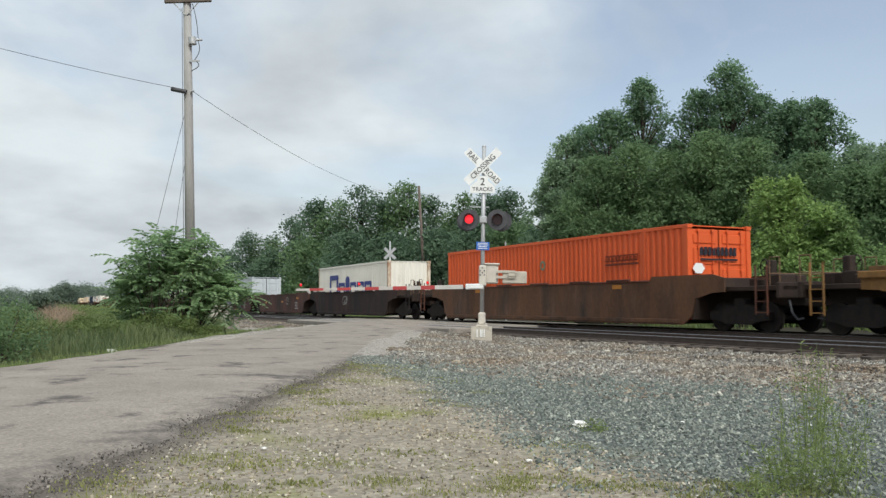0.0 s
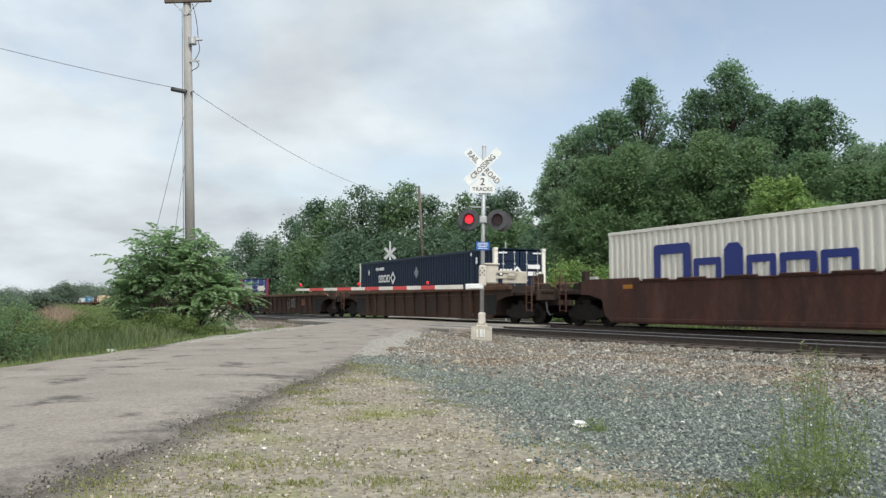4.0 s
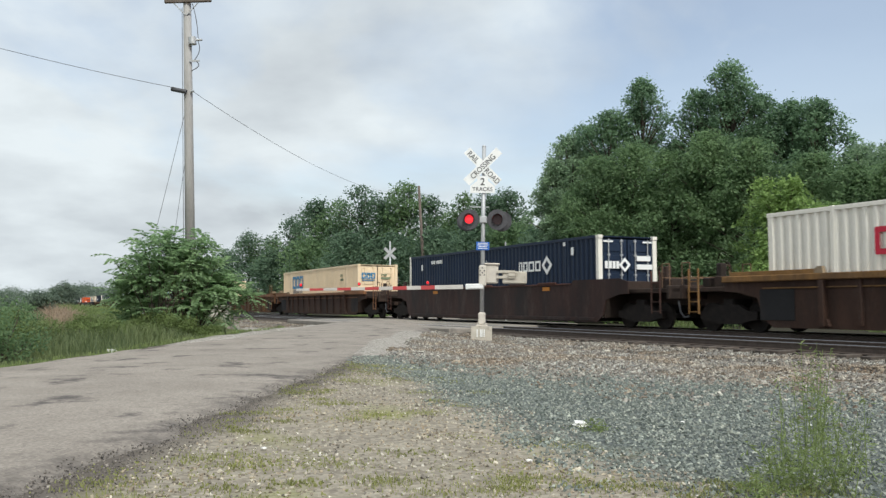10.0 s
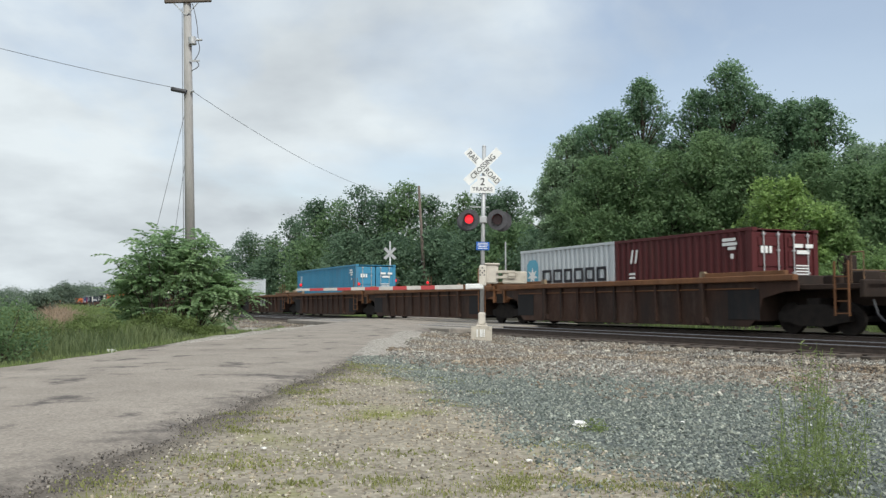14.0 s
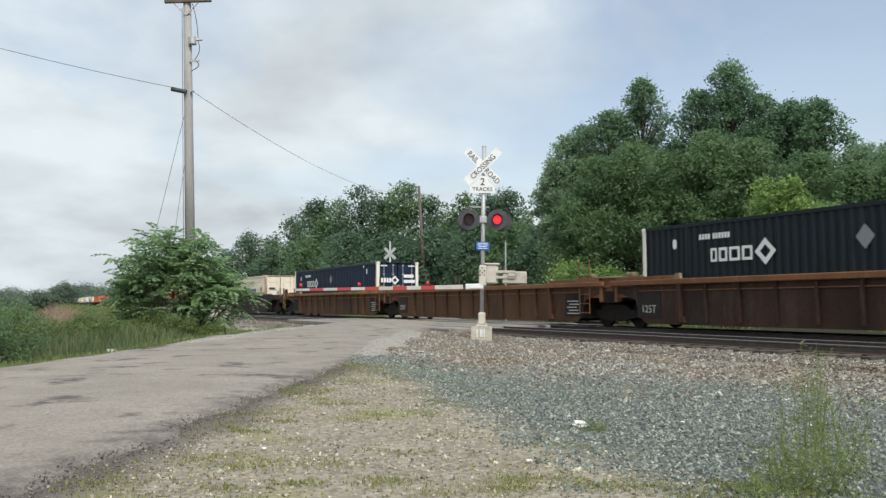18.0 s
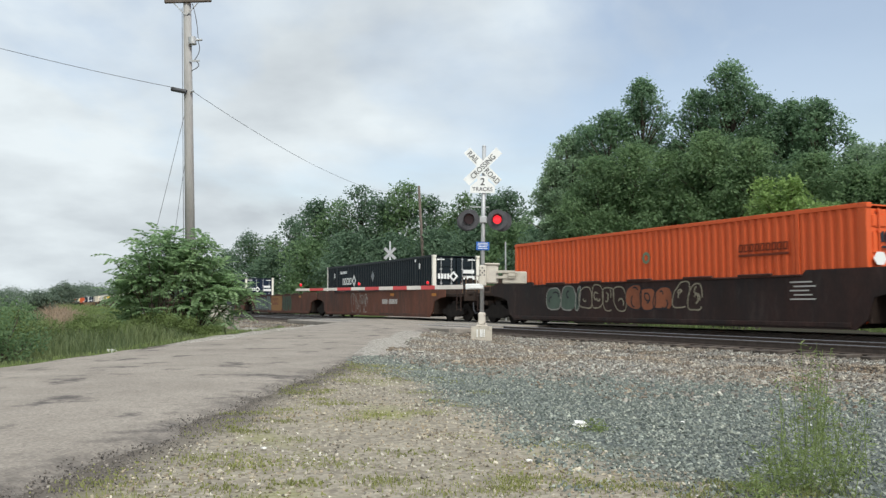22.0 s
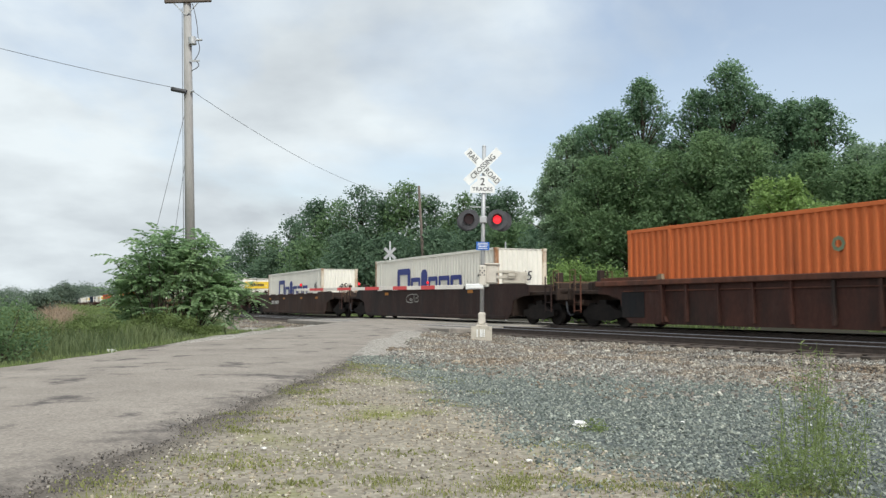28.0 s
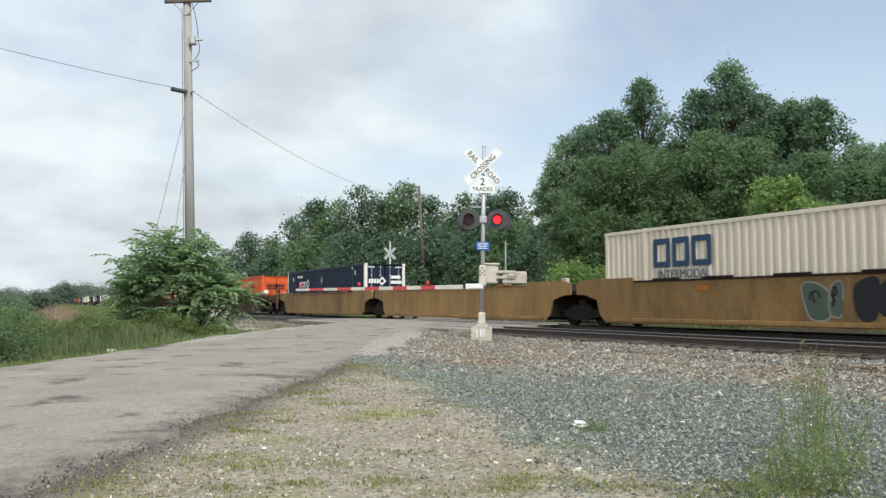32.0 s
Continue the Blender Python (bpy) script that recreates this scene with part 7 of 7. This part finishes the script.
def sumac(x, y, seed, k=1.0, wide=1.0, lean=0.0):
    """A young bush with long leaves of many paired leaflets."""
    r = np.random.default_rng(seed)
    bush = tagged(new("sumac_bush"), "bushy green sumac with long feathery leaves beside the road", "bush")
    bush.matrix_basis = pose(x, y, -0.3)
    bm = bmesh.new()
    fronds_v, fronds_f, n0 = [], [], 0
    tips = []
    for i in range(18):
        a = i * 2.4 + r.uniform(-0.3, 0.3)
        spread = 1.35 * wide * math.sqrt((i + 0.6) / 18)
        base = Vector((r.normal() * 0.22, r.normal() * 0.22, 0))
        tip = Vector((lean + spread * math.cos(a), spread * math.sin(a) * 0.7, (3.05 - 0.62 * (spread / wide) ** 1.5 - r.uniform(0, 0.35)) * k))
        mid = base.lerp(tip, 0.5) + Vector((0, 0, 0.25))
        tube(bm, base, mid, 0.02, 0.015, n=6)
        tube(bm, mid, tip, 0.015, 0.008, n=6)
        tips += [tip, tip.lerp(mid, 0.25), tip.lerp(mid, 0.6)]
        if i % 3 == 1:
            tips += [mid, base.lerp(mid, 0.62) + Vector((r.normal() * 0.25, r.normal() * 0.2, 0))]
    part("stem", bm, M["bark"], bush)
    for t in tips:
        for j in range(5):
            a = r.uniform(0, 2 * math.pi)
            length = r.uniform(0.40, 0.80)
            out = np.array([math.cos(a), math.sin(a), r.uniform(-0.5, 1.1)])
            out /= np.linalg.norm(out)
            side = np.cross(out, [0, 0, 1.0])
            side /= np.linalg.norm(side)
            o = np.array(t) + r.normal(size=3) * 0.06
            for q in range(9):
                f = (q + 1) / 9
                c = o + out * length * f - np.array([0, 0, 0.32 * length * f * f])
                for sgn in (-1, 1):
                    ll = 0.17 * (1 - 0.45 * abs(f - 0.5)) * r.uniform(0.8, 1.15)
                    d = side * sgn + out * 0.35 + np.array([0, 0, -0.25])
                    d /= np.linalg.norm(d)
                    w = np.cross(d, r.normal(size=3) + np.array([0, -0.5, 0.9]))
                    w = w / np.linalg.norm(w) * ll * 0.2
                    fronds_v += [c, c + d * ll * 0.5 + w, c + d * ll, c + d * ll * 0.5 - w]
                    fronds_f.append((n0, n0 + 1, n0 + 2, n0 + 3))
                    n0 += 4
    place("foliage", arrays("foliage", np.array(fronds_v), np.array(fronds_f), LEAF["sumac"]), bush)
    return bush


sumac(-8.75, 26.2, 41, 1.22, 1.0)
sumac(-8.05, 26.7, 42, 1.20, 0.75, 0.1)
sumac(-8.0, 27.2, 44, 0.74, 0.7, 1.0)
sumac(-9.4, 26.8, 43, 0.80, 0.65, -0.1)


def blades(name, spots, height, leaf, seed, label, width=0.012, lean=0.35, category="grass"):
    """Grass: one bent blade of two quads at each spot (x, y, z)."""
    r = np.random.default_rng(seed)
    n = len(spots)
    h = (height if np.ndim(height) else np.full(n, height)) * r.uniform(0.55, 1.25, n)
    a = r.uniform(0, 2 * np.pi, n)
    d = np.stack([np.cos(a), np.sin(a), np.zeros(n)], 1)
    w = np.stack([-np.sin(a), np.cos(a), np.zeros(n)], 1) * (width * r.uniform(0.7, 1.5, n))[:, None]
    b = r.uniform(0.1, 1, n)[:, None] * lean * h[:, None]
    up = np.zeros((n, 3))
    up[:, 2] = h
    mid = spots + d * b * 0.35 + up * 0.55
    tip = spots + d * b + up * (1 - 0.15 * lean)
    verts = np.stack([spots - w, spots + w, mid + w * 0.8, mid - w * 0.8, tip + w * 0.15, tip - w * 0.15], 1).reshape(-1, 3)
    i = np.arange(n)[:, None] * 6
    faces = np.concatenate([i + np.array([[0, 1, 2, 3]]), i + np.array([[3, 2, 4, 5]])])
    return tagged(place(name, arrays(name, verts, faces, LEAF[leaf])), label, category, kind="stuff")


def scatter(r, n, x0, x1, y0, y1, keep):
    x, y = r.uniform(x0, x1, n), r.uniform(y0, y1, n)
    ok = np.array([keep(a, b) for a, b in zip(x, y)])
    x, y = x[ok], y[ok]
    return np.stack([x, y, np.array([ground_z(a, b) - 0.01 for a, b in zip(x, y)])], 1)


r = np.random.default_rng(11)
verge = scatter(r, 120000, -30, -4.5, 9, 46, lambda x, y: x < road_left(y) - 0.1 - 0.4 * abs(wobble(x, y, 0.6)) and x * NX + y * NY < min(10.5, 5.2 + 0.6 * (road_left(y) - x)) and x > -0.56 * y - 3)
edge = np.clip((np.array([road_left(y) for y in verge[:, 1]]) - verge[:, 0]) / 2.2, 0.2, 1) * np.array([0.75 + 0.7 * wobble(x, y, 0.45, 4) for x, y in verge[:, :2]])
blades("verge_grass", verge, np.clip(edge, 0.12, 1.3) * 0.62, "grass", 12, "tall green roadside grass", 0.009, 0.6)
for i, (x, y, h, w, leaf) in enumerate([(-8.0, 15.2, 1.5, 0.9, "mid"), (-9.0, 17.0, 1.2, 1.0, "weed"), (-10.2, 20.5, 1.15, 1.2, "weed"), (-11.2, 22.0, 0.95, 1.0, "mid"), (-9.3, 23.5, 0.95, 0.9, "weed"), (-12.5, 24.5, 1.05, 1.2, "mid"), (-10.6, 25.2, 0.9, 0.9, "weed"),
                                          (-8.6, 25.5, 1.0, 0.8, "weed"), (-7.9, 25.9, 0.8, 0.6, "weed"), (-8.4, 24.9, 0.6, 0.6, "weed"), (-9.4, 25.3, 0.8, 0.7, "weed"), (-7.2, 25.9, 0.5, 0.5, "weed"), (-9.9, 27.2, 1.2, 0.9, "mid"), (-13.5, 27.0, 1.0, 1.2, "weed"), (-10.9, 18.6, 1.3, 1.1, "mid"), (-15.0, 30.0, 1.1, 1.5, "mid"), (-18.5, 33.5, 1.3, 1.6, "mid"), (-12.2, 29.0, 0.8, 1.0, "weed")]):
    make_shrub(x, y, h, w, leaf, 400 + i, 3600, 0.062, "leafy roadside weeds and brambles in the grass", "weed_clump", -0.26)
beyond = []
for p, s in zip(r.uniform(23.0, 28.5, 26000), r.uniform(2.0, 75.0, 26000)):
    x, y, z = across(p, s)
    if wobble(x, y, 0.35, 6) > 0.16 and not 27.0 + 4.5 < s < 54.0:
        beyond.append((x, y, ground_z(x, y) - 0.12))
blades("far_verge_grass", np.array(beyond), 0.42, "weed", 14, "rank green weeds beyond the far track", 0.014, 0.7)
edge_spots = []
for y in r.uniform(9.0, 30.0, 9000):
    x = road_left(y) - abs(r.normal()) * 0.22 + 0.03
    edge_spots.append((x, y, ground_z(x, y) - 0.01))
blades("road_edge_grass", np.array(edge_spots), 0.10, "airy", 15, "short light green grass along the road's edge", 0.006, 0.8)
dry = scatter(r, 24000, -24, -9, 26, 46, lambda x, y: -0.49 * y < x < -0.425 * y and x * NX + y * NY < 11)
mound = np.array([0.45 + 0.55 * math.exp(-((x / y + 0.452) / 0.030) ** 2) + 0.3 * wobble(x, y, 0.5, 3) for x, y in dry[:, :2]])
blades("dry_grass", dry, np.clip(mound, 0.2, 1.3), "straw", 13, "tall dry brown seed heads among the grass", 0.010, 0.8)


# ---- weeds on the gravel and dirt ----
def tall_weed(x, y, height, stems_n, seed):
    r = np.random.default_rng(seed)
    weed = tagged(new("weed"), "tall spindly green weed growing through the gravel", "weed", "weeds on the gravel")
    z0 = ground_z(x, y) - 0.02
    weed.matrix_basis = pose(x, y, z0)
    pts = []
    for i in range(stems_n):
        a, d = r.uniform(0, 2 * math.pi), r.uniform(0, 0.14)
        base = Vector((d * math.cos(a), d * math.sin(a), 0))
        h = height * r.uniform(0.55, 1.05)
        tip = base + Vector((r.normal() * 0.09, r.normal() * 0.09, h))
        part("stem", tube(bmesh.new(), base, tip, 0.0035, 0.0012, n=5), LEAF["airy"], weed)
        for j in range(46):
            f = r.uniform(0.04, 1.0)
            reach = 0.085 * (1.15 - f)
            pts.append(np.array(base.lerp(tip, f)) + np.array([r.normal() * reach, r.normal() * reach, r.normal() * 0.012]))
    v, f = leaf_cards(np.array(pts), 0.040, r, -0.2, 0.20)
    place("leaves", arrays("leaves", v, f, LEAF["airy"]), weed)


for i, (x, y, h, k) in enumerate([(2.02, 4.9, 0.62, 6), (2.22, 5.2, 0.78, 7), (2.45, 5.6, 0.74, 5), (1.78, 4.6, 0.30, 7), (2.05, 4.5, 0.42, 8), (2.35, 5.0, 0.50, 6), (1.95, 4.7, 0.34, 7), (1.62, 4.45, 0.18, 7), (2.6, 6.0, 0.62, 4), (1.2, 6.75, 0.1, 5)]):
    tall_weed(x, y, h, k, 500 + i)


def tufts(name, centres, seed, per, reach, height, leaf, label, width):
    r = np.random.default_rng(seed)
    out = []
    for x, y in centres:
        k = r.uniform(0.5, 1.4)
        n = int(per * k)
        q = r.normal(size=(n, 2)) * reach * k
        out += [(x + a * 1.4, y + b, ground_z(x + a * 1.4, y + b) - 0.005) for a, b in q]
    blades(name, np.array(out), height, leaf, seed + 1, label, width, 0.9)


r = np.random.default_rng(77)
low = []
for y in np.arange(4.0, 13, 0.16):                   # along the road's crumbling edge
    if r.random() < 0.6:
        low.append((road_right(y) + abs(r.normal()) * 0.35 + 0.12, y))
for i in range(40):
    y = 4.0 + 9 * r.random() ** 1.6
    x = r.uniform(road_right(y) + 0.3, 2.2 - 0.25 * y + 0.8)
    low.append((x, y))
for i in range(14):
    low.append((r.uniform(-0.6, 1.8), r.uniform(3.9, 4.9)))
low = low[::2] + [(r.uniform(0.2, 0.85), r.uniform(4.45, 4.95)) for i in range(5)] + [(r.uniform(1.4, 2.3), r.uniform(4.2, 4.8)) for i in range(10)]
tufts("low_grass", low, 78, 150, 0.08, 0.030, "turf", "short green grass tufts in the dirt", 0.003)
verge_weeds = [(-1.65, 9.3), (-1.58, 9.0), (-1.72, 9.7), (-1.69, 6.9), (-1.62, 6.6), (-1.78, 7.3), (-1.22, 5.05), (-1.10, 5.15), (-0.82, 4.6), (-0.70, 4.65), (-1.48, 13.6), (-1.40, 13.2), (-1.55, 11.4), (-0.95, 8.2), (-0.55, 7.4), (0.80, 4.72), (0.98, 4.75), (0.62, 4.9), (-0.25, 5.6)]
tufts("verge_weeds", verge_weeds, 90, 80, 0.08, 0.030, "turf", "small bright green weeds along the dirt shoulder", 0.005)
yel = [(r.uniform(-1.4, 0.3), r.uniform(10.5, 13.5)) for i in range(26)] + [(r.uniform(-1.9, 0.6), r.uniform(4.2, 6.4)) for i in range(14)]
tufts("low_weeds", yel, 80, 130, 0.19, 0.018, "turf", "yellow-green low weeds creeping over the dirt", 0.006)


# ---- what moves: the whole train, at one even speed ----
def motions():
    for thing, s0 in MOVERS:
        z = BOT if "lift" in thing else 0.0
        rows = []
        for t in (0.0, 8.0, 16.0, 24.0, 32.0):
            rows.append((t, Matrix.Translation(across(FAR_TRACK, s0 - SPEED * t, z)) @ pose(0, 0, 0, 0, 0, TURN)))
        walk(thing, rows)
    for flap, first, last in ADDED_FLAPS:               # shut across the lamp, or swung up under the hood
        shut, clear = pose(0, -0.055, 0.13, 0, 0, 0), pose(0, -0.055, 0.13, -86, 0, 0)
        rows, k = [(0.0, clear if first == 0.0 else shut)], 0
        while k * BLINK < 32.0:
            for f, a, b in ((first, shut, clear), (last, clear, shut)):
                t = (k + f) * BLINK
                if 0.1 < t < 31.9:
                    rows += [(t - 0.05, a), (t + 0.05, b)]
            k += 1
        rows.append((32.0, rows[-1][1]))
        walk(flap, rows)


motions()
